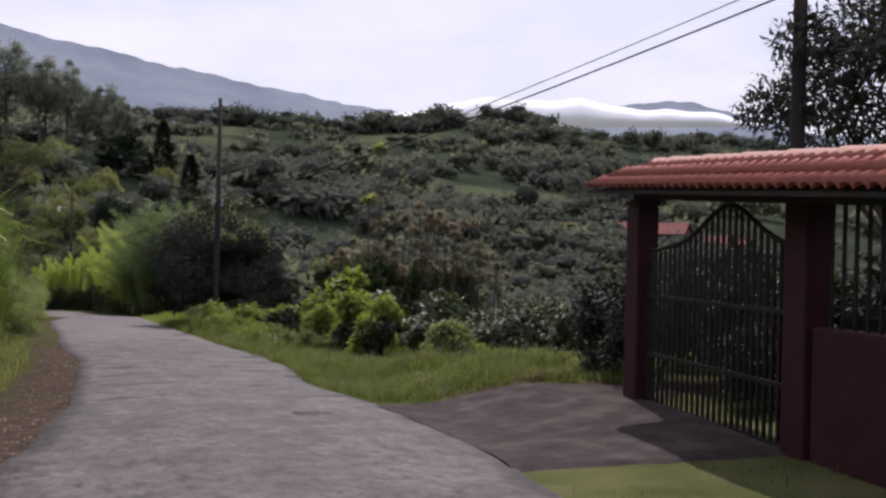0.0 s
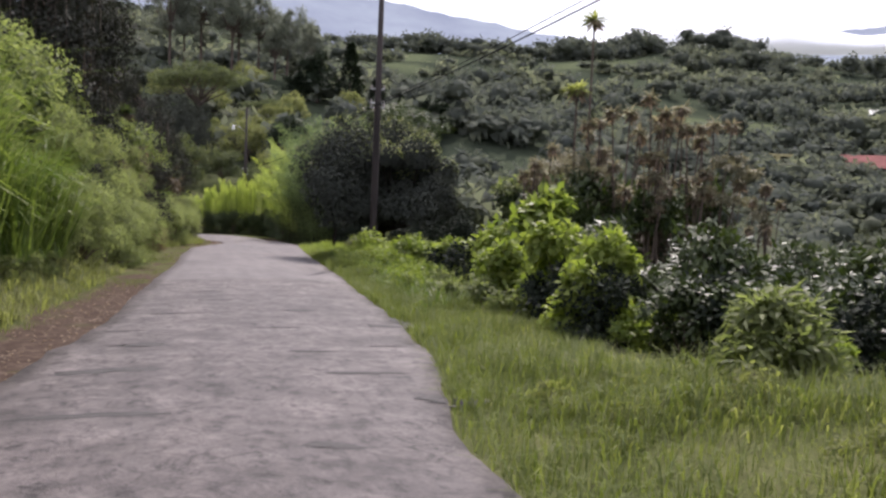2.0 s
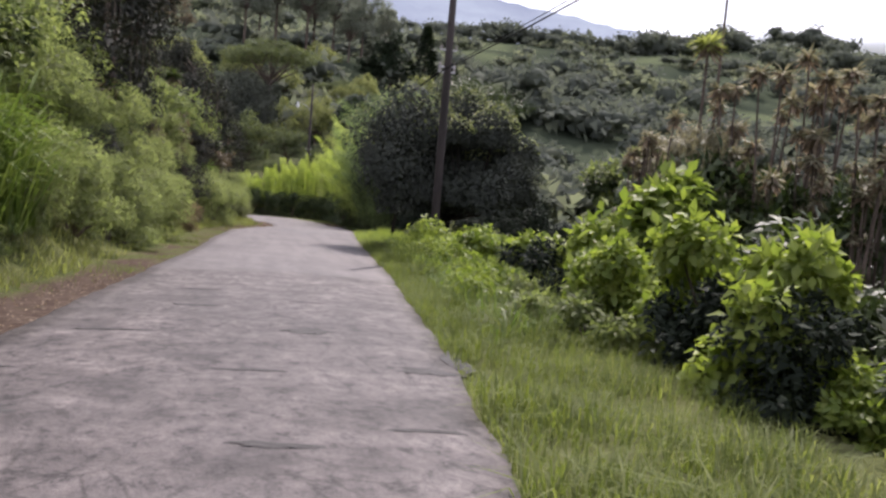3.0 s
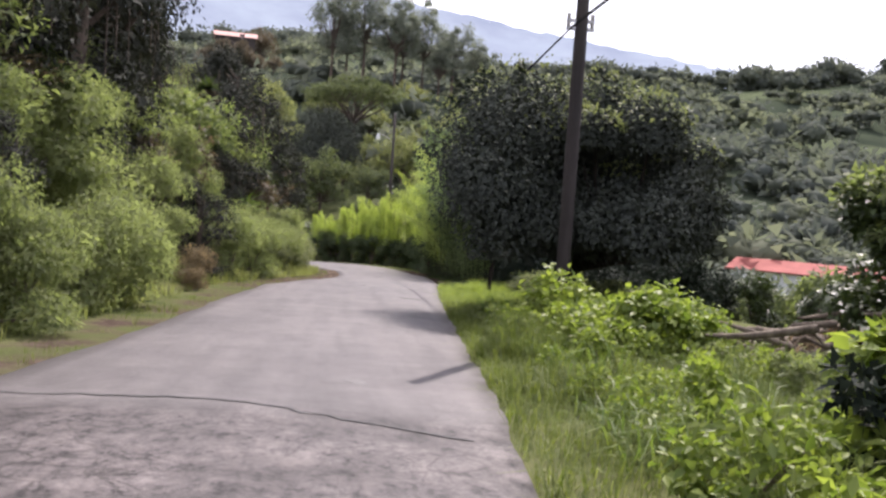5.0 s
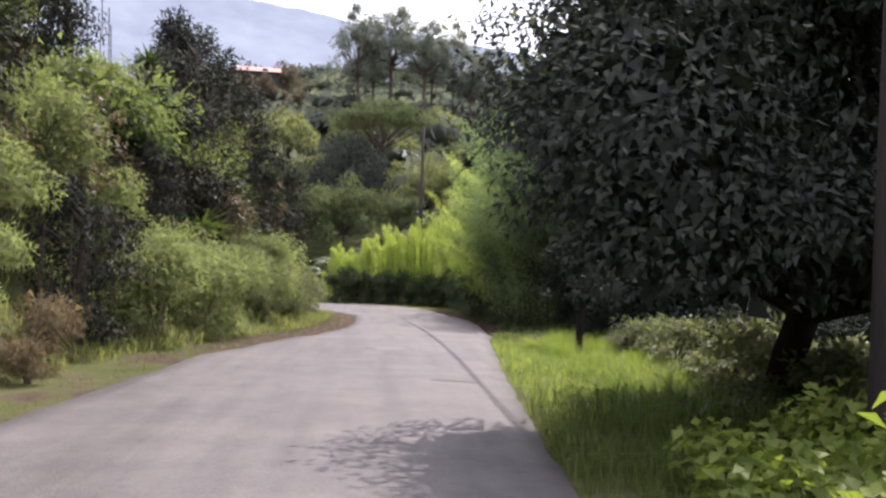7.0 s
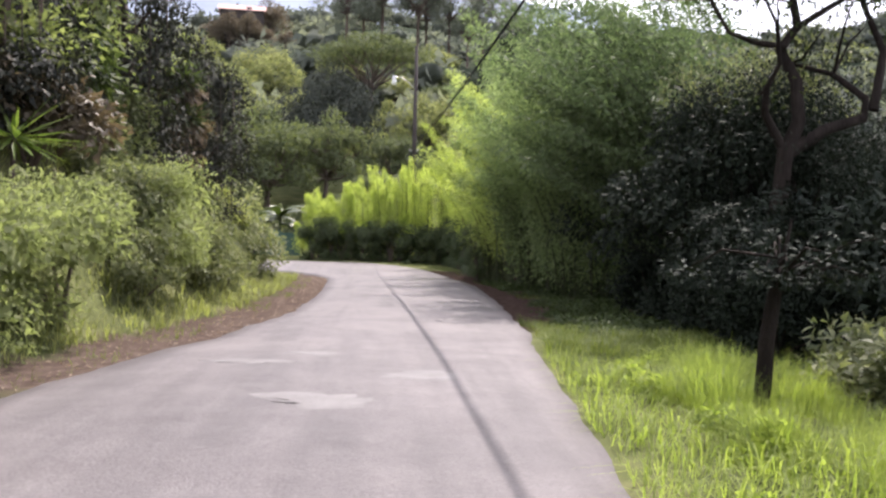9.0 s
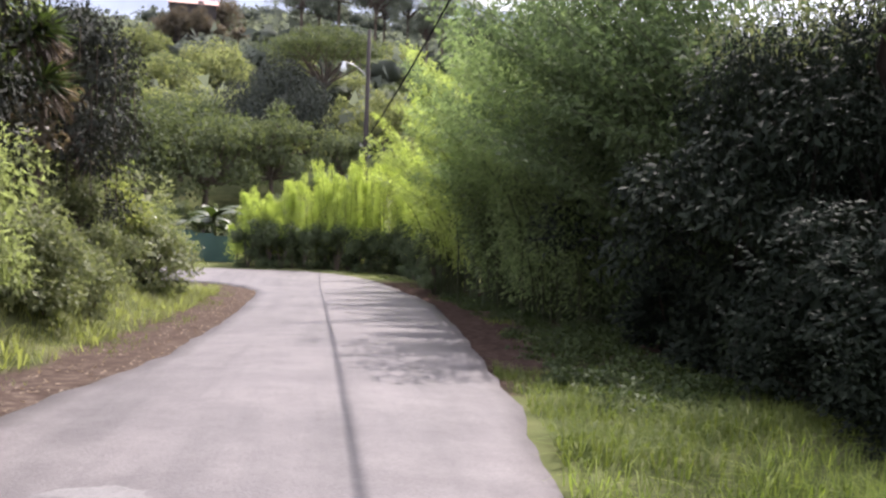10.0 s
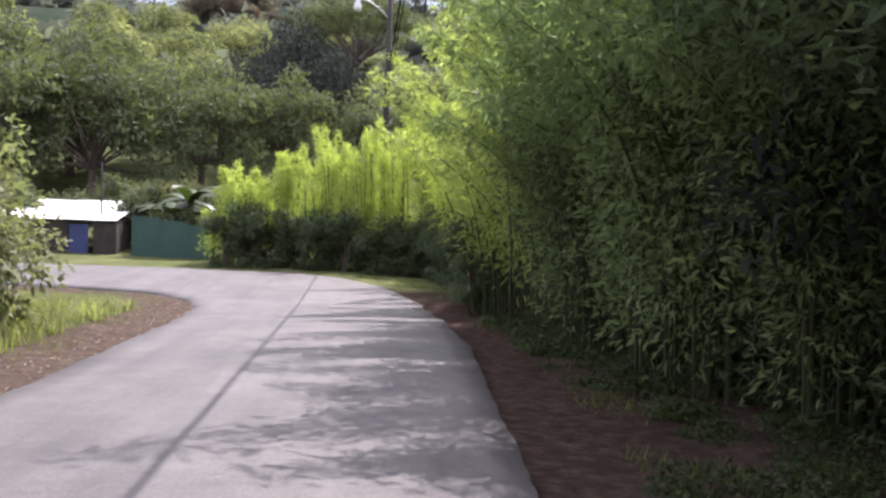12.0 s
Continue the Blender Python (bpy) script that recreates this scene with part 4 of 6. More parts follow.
# young: pale leaf specks stand in for sunlit foliage
spread(lambda k: tree(k, "shade_tree", "leafy tree in shade-dark leaves beside the road", L_SHADE, (0.08, 0.038), 40000, 6.6, 3.1, 0.8, 30, 0.16, 0.28, 0.4, base=0.06, bark=DARK_BARK, shell=(0.2, 1.08), young=L_VERGE), 1,
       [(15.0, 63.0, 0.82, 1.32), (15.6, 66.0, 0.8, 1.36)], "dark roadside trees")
# mostly unseen trees, added to keep sun off the verge and bamboo
spread(lambda k: tree(k, "shade_tree", "leafy tree added among the roadside trees to deepen the shade", L_SHADE, (0.2, 0.09), 9000, 6.6, 3.1, 0.8, 26, 0.16, 0.28, 0.4, base=0.15, bark=DARK_BARK), 2,
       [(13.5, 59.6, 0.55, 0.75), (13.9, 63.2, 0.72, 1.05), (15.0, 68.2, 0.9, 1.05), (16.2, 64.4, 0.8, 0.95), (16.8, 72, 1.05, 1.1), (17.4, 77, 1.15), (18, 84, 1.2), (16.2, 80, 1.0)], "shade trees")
# undergrowth takes the shade-dark leaf colour
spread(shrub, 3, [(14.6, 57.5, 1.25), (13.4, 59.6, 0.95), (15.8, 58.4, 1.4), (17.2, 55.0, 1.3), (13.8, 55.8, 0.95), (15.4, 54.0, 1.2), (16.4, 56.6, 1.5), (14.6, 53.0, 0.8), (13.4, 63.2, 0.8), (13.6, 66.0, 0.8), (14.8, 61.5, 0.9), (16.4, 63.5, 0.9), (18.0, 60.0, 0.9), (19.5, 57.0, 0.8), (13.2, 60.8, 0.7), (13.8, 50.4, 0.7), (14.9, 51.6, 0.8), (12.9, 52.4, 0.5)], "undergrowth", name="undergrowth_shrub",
       label="tangled shrub in shade-dark leaves under the trees", mat=L_SHADE, leaf=(0.15, 0.068), n=4200, spreadr=1.2, high=2.2, clumps=11)
spread(shrub, 2, [(13.0, 58.6, 0.75), (13.3, 60.2, 0.85), (13.6, 61.8, 0.9), (14.1, 63.2, 0.95), (14.5, 64.8, 1.0), (14.9, 66.6, 1.0)], "near undergrowth", name="shaded_shrub", label="fine leafed shrub by the road, coloured as deep shade",
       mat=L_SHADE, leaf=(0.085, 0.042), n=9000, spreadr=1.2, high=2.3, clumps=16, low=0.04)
# dim leaf tone stands in for shade on this stand
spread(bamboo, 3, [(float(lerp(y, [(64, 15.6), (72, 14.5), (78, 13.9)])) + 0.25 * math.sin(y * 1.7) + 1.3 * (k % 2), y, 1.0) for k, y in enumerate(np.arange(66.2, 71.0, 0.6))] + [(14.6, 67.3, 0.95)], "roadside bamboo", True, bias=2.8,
       label="tall arching bamboo, leaves coloured dim as in shade", mat=L_BAMBOO_DIM, high=8.0, culms=18, n=10500, lean=1.4, start=0.03, fluff=0.36, leaf=(0.16, 0.055))
# thicket in the shaded leaf copy, darkening the foot of the bamboo
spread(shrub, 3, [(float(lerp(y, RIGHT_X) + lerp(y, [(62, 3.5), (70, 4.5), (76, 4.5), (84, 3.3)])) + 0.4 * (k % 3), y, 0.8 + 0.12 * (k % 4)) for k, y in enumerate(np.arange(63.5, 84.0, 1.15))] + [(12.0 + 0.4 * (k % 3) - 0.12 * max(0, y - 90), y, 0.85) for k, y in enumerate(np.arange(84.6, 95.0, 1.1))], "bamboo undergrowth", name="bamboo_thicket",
       label="dense thicket at the foot of the bamboo, coloured as shaded", mat=L_BAMBOO_DARK, leaf=(0.15, 0.03), n=5200, spreadr=1.05, high=3.3, clumps=15, low=0.04, droop=0.6, category="thicket")
spread(shrub, 3, [(float(lerp(y, RIGHT_X)) + d, y, s) for y, d, s in rng.uniform((60.0, 1.1, 0.5), (82, 4.6, 1.0), (150, 3))], "ground ivy", name="ground_ivy",
       label="dark low ivy covering the shaded ground", mat=L_DARK, leaf=(0.075, 0.05), n=640, spreadr=0.75, high=0.34, clumps=9, low=0.1, category="ivy", stems=3)
# low canes added in dark leaves for the self-shade of the tall bamboo
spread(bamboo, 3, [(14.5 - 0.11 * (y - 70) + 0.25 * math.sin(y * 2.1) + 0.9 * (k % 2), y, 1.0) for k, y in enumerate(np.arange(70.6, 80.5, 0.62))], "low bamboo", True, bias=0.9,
       label="dense low bamboo, leaves coloured as shaded by taller canes", mat=L_BAMBOO_DARK, high=5.4, culms=14, n=6500, lean=0.9, spreadr=0.8, leaf=(0.16, 0.036), start=0.03, name="low_bamboo", fluff=0.42)
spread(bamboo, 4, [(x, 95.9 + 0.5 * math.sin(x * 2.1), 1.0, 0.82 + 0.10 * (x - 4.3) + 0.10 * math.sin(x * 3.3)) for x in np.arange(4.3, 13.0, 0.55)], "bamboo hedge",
       label="yellow green bamboo hedge at the bend, leaves coloured as sunlit", mat=L_BAMBOO, high=4.6, culms=9, n=4600, lean=0.5, spreadr=0.5, start=0.22, leaf=(0.16, 0.026), name="hedge_bamboo", fluff=0.48, taper=1.06)
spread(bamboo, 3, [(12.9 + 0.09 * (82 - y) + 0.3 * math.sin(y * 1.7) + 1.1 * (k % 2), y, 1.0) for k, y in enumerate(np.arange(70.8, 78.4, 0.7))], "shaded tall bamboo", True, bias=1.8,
       label="tall bamboo drooping over the verge, leaves coloured as half shaded", mat=L_BAMBOO_HALF, high=8.8, culms=14, n=12000, lean=1.6, start=0.14, leaf=(0.16, 0.046), name="shaded_bamboo", fluff=0.4, taper=0.85)
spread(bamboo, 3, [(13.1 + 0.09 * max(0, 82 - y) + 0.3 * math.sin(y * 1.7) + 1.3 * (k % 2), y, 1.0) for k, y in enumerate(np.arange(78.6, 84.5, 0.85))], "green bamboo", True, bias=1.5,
       label="tall green bamboo, leaves coloured as partly sunlit", mat=L_BAMBOO_MID, high=8.8, culms=14, n=8000, lean=1.6, start=0.25, leaf=(0.20, 0.045), name="green_bamboo", fluff=0.38, taper=0.95)
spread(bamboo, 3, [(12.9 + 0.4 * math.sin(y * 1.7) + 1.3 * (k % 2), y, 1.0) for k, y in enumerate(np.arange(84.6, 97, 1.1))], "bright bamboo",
       label="tall green bamboo at the bend, leaves coloured as sunlit", mat=L_BAMBOO, high=8.2, culms=14, n=9000, lean=1.8, leaf=(0.2, 0.034), start=0.3, name="tall_bamboo", fluff=0.36, taper=1.05)


# shrub row added in dark leaves to draw the hedge's own shade
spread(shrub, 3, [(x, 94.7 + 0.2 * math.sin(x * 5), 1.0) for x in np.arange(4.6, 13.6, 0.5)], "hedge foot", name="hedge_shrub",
       label="dense shrub added in shade-dark leaves at the hedge foot", mat=L_BAMBOO_DARK, leaf=(0.14, 0.04), n=2400, spreadr=0.8, high=2.3, clumps=12, low=0.02)
# second added row, its leaf colour near black for the same shade
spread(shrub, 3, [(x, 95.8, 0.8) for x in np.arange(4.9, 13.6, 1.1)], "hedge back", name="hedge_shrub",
       label="dense shrub added in near-black shade leaves under the bamboo", mat=L_SHADE, leaf=(0.12, 0.05), n=1800, spreadr=0.8, high=2.5, clumps=12, low=0.02)


# ---- below the road ----
def not_trees(x, y):
    return not (8 < x < 19.5 and 41 < y < 68)


spread(shrub, 4, [(9.9, 22.4, 0.85), (10.2, 24.4, 0.95), (9.7, 26.2, 0.8), (11.2, 28.0, 1.25), (11.9, 29.6, 1.1), (10.0, 28.4, 0.8), (10.3, 31.2, 0.85)],
       "bright shrubs", name="large_leaf_shrub", label="sunlit yellow green large leafed shrub beside the verge", mat=L_BRIGHT, leaf=(0.19, 0.13), n=2400, spreadr=1.0, high=2.0, clumps=13, low=0.05, droop=0.2, bunch=0.34, fold=True)
# bushes added to paint the dark, shaded inside of the bright shrubs
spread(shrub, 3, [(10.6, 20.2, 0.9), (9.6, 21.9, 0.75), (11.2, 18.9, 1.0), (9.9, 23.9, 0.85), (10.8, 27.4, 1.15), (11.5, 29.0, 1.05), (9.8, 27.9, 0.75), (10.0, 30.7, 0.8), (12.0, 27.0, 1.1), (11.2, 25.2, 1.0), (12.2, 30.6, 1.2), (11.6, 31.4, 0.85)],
       "shaded bushes", name="shaded_bush", label="bush added in near-black leaves as the shaded inside of the bright shrubs", mat=L_SHADE, leaf=(0.15, 0.08), n=1900, spreadr=0.95, high=1.55, clumps=12, low=0.03, droop=0.2, category="bush")
spread(shrub, 3, [(10.9, 19.5, 0.85), (10.2, 20.5, 0.7), (11.0, 21.3, 0.95), (12.0, 20.0, 1.0), (11.9, 22.4, 1.0), (12.0, 18.2, 0.9), (11.0, 23.4, 0.9)], "coffee bushes by the verge", name="coffee_bush",
       label="dark glossy coffee bush behind the verge grass", mat=L_COFFEE, leaf=(0.17, 0.08), n=2200, spreadr=1.0, high=1.7, clumps=12, category="bush", bunch=0.34, low=0.05)
spread(shrub, 3, [(12.6, 30.2, 1.1, 1.5), (14.0, 31.0, 1.2, 1.6), (15.4, 30.4, 1.2, 1.5), (16.8, 31.4, 1.2, 1.6), (13.4, 32.8, 1.1, 1.5), (15.0, 33.0, 1.2, 1.6), (16.4, 34.0, 1.2, 1.5), (13.0, 35.2, 0.9, 1.2), (17.8, 33.0, 1.2, 1.6)],
       "bushes among the tufted plants", name="coffee_bush", label="dark bush between tall tufted plants", mat=L_COFFEE, leaf=(0.19, 0.085), n=1700, spreadr=1.0, high=1.9, clumps=11, category="bush", bunch=0.34)
# young: lighter leaves put in for the lit crown edge
spread(lambda k: tree(k, "dark_bushy_tree", "bushy dark leafed small tree beside the branch heap", L_COFFEE, (0.17, 0.085), 7000, 4.5, 1.5, 0.95, 22, 0.09, 0.25, 0.3, base=0.08, bunch=0.33, core=60, reach=0.8, young=L_MID), 1, [(15.2, 38.8, 1.0, 1.0)])
spread(shrub, 1, [(8.8, 16.7, 0.85, 0.85)], "", name="round_bush", label="rounded dark green bush with pale top leaves", mat=L_MID, leaf=(0.2, 0.07), n=2600, spreadr=0.75, high=1.3, clumps=9, category="bush", fold=True)
spread(shrub, 2, [(9.6, 17.2, 0.55), (10.0, 21.2, 0.6)], "yellow green shrubs", name="low_bright_shrub", label="low yellow green shrub on the grass", mat=L_BRIGHT, leaf=(0.2, 0.1), n=1700, spreadr=0.8, high=1.1, clumps=9, low=0.02, fold=True)
spread(shrub, 4, jittered(rng, 9.5, 26, 14, 62, 2.5, lambda x, y: (4.6 if y < 22 else 3.4) < right_of(x, y) < 14 and not_trees(x, y) and not (9 < x < 18 and 29 < y < 43), (0.6, 1.15)), "coffee bushes", name="coffee_bush",
       label="dark glossy coffee bush below the road", mat=L_COFFEE, leaf=(0.19, 0.085), n=2000, spreadr=1.0, high=1.9, clumps=11, category="bush", bunch=0.34)
spread(shrub, 3, jittered(rng, 20, 46, 14, 62, 2.6, lambda x, y: 14 < right_of(x, y) < 36 and not_trees(x, y), (0.7, 1.2)), "lower coffee bushes", name="coffee_bush",
       label="dark glossy coffee bush down the slope", mat=L_COFFEE, leaf=(0.32, 0.13), core=5, n=650, spreadr=1.0, high=1.8, clumps=10, category="bush")
spread(shrub, 3, jittered(rng, 13, 46, 14, 62, 4.3, lambda x, y: 9.5 < right_of(x, y) < 40 and not_trees(x, y) and not (9 < x < 18 and 29 < y < 43), (0.8, 1.4)), "field shrubs", name="field_shrub",
       label="mid green leafy shrub among the coffee", mat=L_MID, leaf=(0.27, 0.115), n=1000, spreadr=1.1, high=2.0, clumps=11)
spread(tuft_tree, 4, [(11.9 + u * 5.8, 29.2 + v * 4.6, s) for u, v, s in rng.uniform((0, 0, 0.6), (1, 1, 1.04), (20, 3))], "tufted plants",
       label="thin stemmed plant with dry drooping leaf tufts", mat=L_TUFT, high=5.0, heads=5, n=44, leaf=(0.24, 0.07), dry=0.8, spreadr=0.75, trunk=0.032, name="tufted_plant")
spread(lambda k: tree(k, "brown_leafed_tree", "slender tree with sparse pale brown leaf clusters", L_TUFT, (0.17, 0.06), 1700, 5.1, 1.15, 0.6, 12, 0.035, 0.3, 0.7, base=0.46, bunch=0.24, shell=(0.2, 1.1)), 3,
       [(12.0 + u * 5.8, 29.0 + v * 5.2, s) for u, v, s in rng.uniform((0, 0, 0.72), (1, 1, 1.0), (5, 3))], "brown leafed trees")
spread(shrub, 3, [(12.2, 31.0, 0.9), (15.2, 31.2, 1.0), (13.0, 34.0, 1.0), (16.8, 32.4, 0.9)], "brown shrubs", name="dry_shrub",
       label="half dry brownish shrub below the road", mat=L_PURPLE, leaf=(0.2, 0.07), n=2600, spreadr=1.0, high=2.3, clumps=11)
spread(lambda k: tuft_tree(k, "slender palm with a small tufted head", 7.9 - k * 0.55, 1, L_OLIVE, 80, (0.34, 0.08), "slender_palm", 0.4, 0.1, 0.045), 2, [(14.4, 33.2, 1.0, 1.0), (13.3, 31.6, 1.0, 1.0)], "slender palms")
spread(shrub, 3, [(10.1, 38.8, 0.85, 0.9), (10.9, 38.4, 0.9, 0.95), (10.4, 40.2, 0.95, 1.05), (11.4, 39.8, 0.9, 1.05), (9.6, 39.8, 0.65, 0.8), (9.7, 41.2, 0.75, 0.9), (11.6, 41.4, 0.85, 1.0), (12.3, 40.6, 0.7, 1.0), (10.0, 42.6, 0.7, 0.9)], "vine patch", name="sprawling_vine",
       label="sprawling bright green broadleaf vine beside the road", mat=L_BRIGHT, leaf=(0.135, 0.12), n=2700, spreadr=1.1, high=1.5, clumps=15, low=0.05, category="vine", fold=True)

grass("tall_grass", rng, 112000, (5, 12), (10.4, 47), 0.36, 0.013, 0.8, L_GRASS, "tall bright green verge grass",
      lambda x, y, l, r, b: (r > 0.02) & (r < 2.6 + 0.5 * np.sin(y * 0.9) + 1.2 * smooth(24, 34, y) + 1.6 * smooth(17, 14, y)) & (y > 12.3 - 0.46 * (x - 5.6) + 0.25 * np.sin(x * 7.0)))
grass("weedy_grass", rng, 50000, (7, 17), (22, 47), 0.6, 0.018, 0.95, L_REED, "tall weedy grass below the verge",
      lambda x, y, l, r, b: (r > 0.7) & (r < 6.0) & (y > 25) & (np.sin(x * 2.3) * np.cos(y * 1.7) > -0.35), 1.1)
wrng = np.random.default_rng(404)
spread(shrub, 3, [(float(lerp(y, RIGHT_X)) + d, y, s) for y, d, s in wrng.uniform((44.8, 2.5, 0.55), (57.5, 5.2, 1.1), (46, 3))], "weeds under the trees", name="leafy_weed",
       label="pale leafy weed under the roadside trees", mat=L_VERGE, leaf=(0.13, 0.06), n=1000, spreadr=0.7, high=1.05, clumps=8, low=0.05, category="weed")
spread(shrub, 3, [(float(lerp(y, RIGHT_X)) + d, y, s) for y, d, s in wrng.uniform((28.5, 1.0, 0.5), (41.5, 5.4, 1.1), (60, 3))], "leafy verge weeds", name="broadleaf_weed",
       label="fresh green broadleaf weed in the verge", mat=L_BRIGHT, leaf=(0.10, 0.055), n=700, spreadr=0.55, high=0.75, clumps=8, low=0.05, category="weed", fold=True, stems=3, core=8)
spread(shrub, 3, [(float(lerp(y, RIGHT_X)) + d, y, s) for y, d, s in wrng.uniform((47.0, 0.5, 0.3), (56.8, 3.4, 0.62), (48, 3)) if math.hypot(float(lerp(y, RIGHT_X)) + d - 10.85, y - 53.9) > 0.8], "meadow weeds", name="meadow_weed",
       label="low pale green weed among the meadow grass", mat=L_MEADOW, leaf=(0.11, 0.045), n=560, spreadr=0.6, high=0.7, clumps=8, low=0.05, category="weed", fold=True, stems=3, core=6)
spread(reed_bed, 2, [(float(lerp(y, RIGHT_X)) + d, y, s) for y, d, s in wrng.uniform((27.0, 0.5, 0.28), (42, 4.6, 0.5), (34, 3))], "tall verge tufts", label="tuft of tall seeding grass in the verge", high=1.8, n=260, wide=0.016, mat=L_GRASS, sprays=36, name="grass_tuft", category="grass")
spread(reed_bed, 3, [(float(lerp(y, RIGHT_X)) + d, y, s) for y, d, s in rng.uniform((47.5, 0.9, 0.2), (57, 2.6, 0.34), (36, 3))], "meadow tufts", label="tuft of tall bright grass in the meadow strip", high=1.7, n=420, wide=0.02, mat=L_MEADOW, sprays=30, name="grass_tuft", category="grass")
grass("meadow_grass", rng, 46000, (9, 16), (46, 64), 0.31, 0.012, 1.0, L_MEADOW, "tall bright grass beside the road",
      lambda x, y, l, r, b: (r > 0.06) & (r < 2.5 + 0.3 * np.sin(y * 1.3)) & (y + 0.5 * np.sin(x * 3.1) < 57.2 + 0.5 * r) & (np.hypot(x - 10.8, y - 53.85) > 0.55))
grass("bank_grass", rng, 76000, (-4, 6), (12, 82), 0.42, 0.022, 0.9, L_OLIVE, "rough grass over the bank",
      lambda x, y, l, r, b: (l > 1.1) & (l < 6.5), 0)
spread(shrub, 3, [(float(lerp(y, RIGHT_X)) + d, y, s) for y, d, s in rng.uniform((23, 1.3, 0.5), (40, 6.0, 1.1), (64, 3))], "verge weeds", name="weed",
       label="low leafy green weed in the verge grass", mat=L_MID, leaf=(0.12, 0.05), n=900, spreadr=0.5, high=0.7, clumps=7, low=0.05, category="weed")
grass("field_grass", rng, 36000, (5, 22), (11.5, 30), 0.26, 0.02, 0.8, L_OLIVE, "rough weedy grass on the field",
      lambda x, y, l, r, b: (r > 1.2) & (y > 12.3 - 0.46 * (x - 5.6)), 0.7)
grass("gate_grass", rng, 46000, (3, 13), (-2, 19), 0.11, 0.012, 0.6, L_GRASS, "mown grass round the driveway",
      lambda x, y, l, r, b: (r > 0.15) & (((y < 6.5) & (x < 7.2)) | ((y > 12.2 - 0.46 * (x - 5.6)) & (x < 8.9))))
grass("verge_grass", rng, 90000, (-3, 7), (10, 86), 0.15, 0.014, 0.6, L_GRASS, "short grass along the road verge",
      lambda x, y, l, r, b: (l > 0.08 + 0.8 * smooth(34, 24, y) + 0.5 * smooth(55, 62, y)) & (l < 1.7), 0.9)
grass("rough_grass", rng, 30000, (9.6, 13.6), (55.5, 64), 0.24, 0.012, 0.8, L_GRASS, "rough grass in the shade of the trees",
      lambda x, y, l, r, b: (r > 0.15) & (r < 3.4), 0.9)
grass("shade_grass", rng, 34000, (9, 14), (56, 96), 0.14, 0.014, 0.6, L_GRASS, "short grass under the bamboo",
      lambda x, y, l, r, b: ((r > 0.9 - 0.6 * (y < 62)) & (r < 2.1)) | ((y > 93.2) & (y < 95.4)), 0.8)


# ---- far woods, joined ----
@functools.lru_cache(None)
def lump(level):
    bm = bmesh.new()
    bmesh.ops.create_icosphere(bm, subdivisions=level, radius=1.0)
    v, t = np.array([p.co[:] for p in bm.verts]), np.array([[p.index for p in f.verts] for f in bm.faces])
    bm.free()
    return v, t


def crown_heart(r, centre, radii, reach=0.72):
    """The closed heart of a far crown: a ragged lump of twigs and inner leaves under the outer ones."""
    v, t = lump(1)
    wob = 1 + 0.14 * np.sin(v @ r.normal(0, 3.0, 3) + r.uniform(0, 6)) + 0.10 * np.sin(v @ r.normal(0, 6.0, 3)) + r.normal(0, 0.16, len(v))
    return np.asarray(centre) + v * np.asarray(radii) * (reach * wob)[:, None], t


def leafy_domes(r, x, y, z, s, h, per, leaf):
    sets = []
    for X, Y, Z, S, H in zip(x, y, z, s, h):
        for k in range(3):
            o = r.normal(0, 0.28, 2) * S
            c, q = (X + o[0], Y + o[1], Z + H * r.uniform(0.35, 0.7)), (S * 0.45, S * 0.45, H * 0.36)
            sets.append(clump_leaves(r, c, q, per // 3, S * leaf * 1.5, S * leaf, 0.2, (0.6, 1.12), -0.9))
            sets.append(crown_heart(r, c, q))
    return join_arrays(sets)


def far_wood(name, seed, count, keep, sizes, mat, label, per=72, tall=0.8, leaf=0.22, xs=(-160, 420), ys=(112, 470)):
    r = np.random.default_rng(seed)
    x, y = r.uniform(*xs, count * 4), r.uniform(*ys, count * 4)
    z = land(x, y)[0]
    ok = keep(x, y, r) & ~pasture(x, y) & ~((y < 150) & (np.abs(x - 6) < 30) & (y < 118))
    x, y, z = x[ok][:count], y[ok][:count], z[ok][:count]
    s = r.uniform(*sizes, len(x))
    tagged(part(name, tri_mesh(name, *leafy_domes(r, x, y, z - 0.1, s, s * tall, per, leaf), mat), None), label, "trees", kind="stuff")


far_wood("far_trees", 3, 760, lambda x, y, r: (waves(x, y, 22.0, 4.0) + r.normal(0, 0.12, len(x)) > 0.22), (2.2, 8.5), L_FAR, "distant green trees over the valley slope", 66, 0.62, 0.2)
far_wood("far_dark_trees", 4, 480, lambda x, y, r: (waves(x * 0.45, y, 14.0, 1.0) + r.normal(0, 0.15, len(x)) > 0.34), (3.5, 10.5), L_FARDARK, "distant dark trees in belts across the slope", 90, 0.66, 0.17)
far_wood("valley_dark_trees", 8, 150, lambda x, y, r: right_mask(x, y) & (waves(x, y, 15.0, 2.0) > -0.2), (3.5, 7.0), L_FARDARK, "dark spreading trees in the valley below", 200, 0.8, 0.12, (34, 160), (50, 140))
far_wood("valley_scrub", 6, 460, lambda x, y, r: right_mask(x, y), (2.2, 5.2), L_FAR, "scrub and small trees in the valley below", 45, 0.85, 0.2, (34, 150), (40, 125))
far_wood("slope_scrub", 14, 230, lambda x, y, r: (np.hypot(x - 52, y - 115) > 14) & (waves(x, y, 12.0, 5.0) + r.normal(0, 0.2, len(x)) > -0.25), (3.0, 6.5), L_FARDARK, "dark scrub over the slope across the valley", 54, 0.8, 0.2, (46, 150), (122, 250))
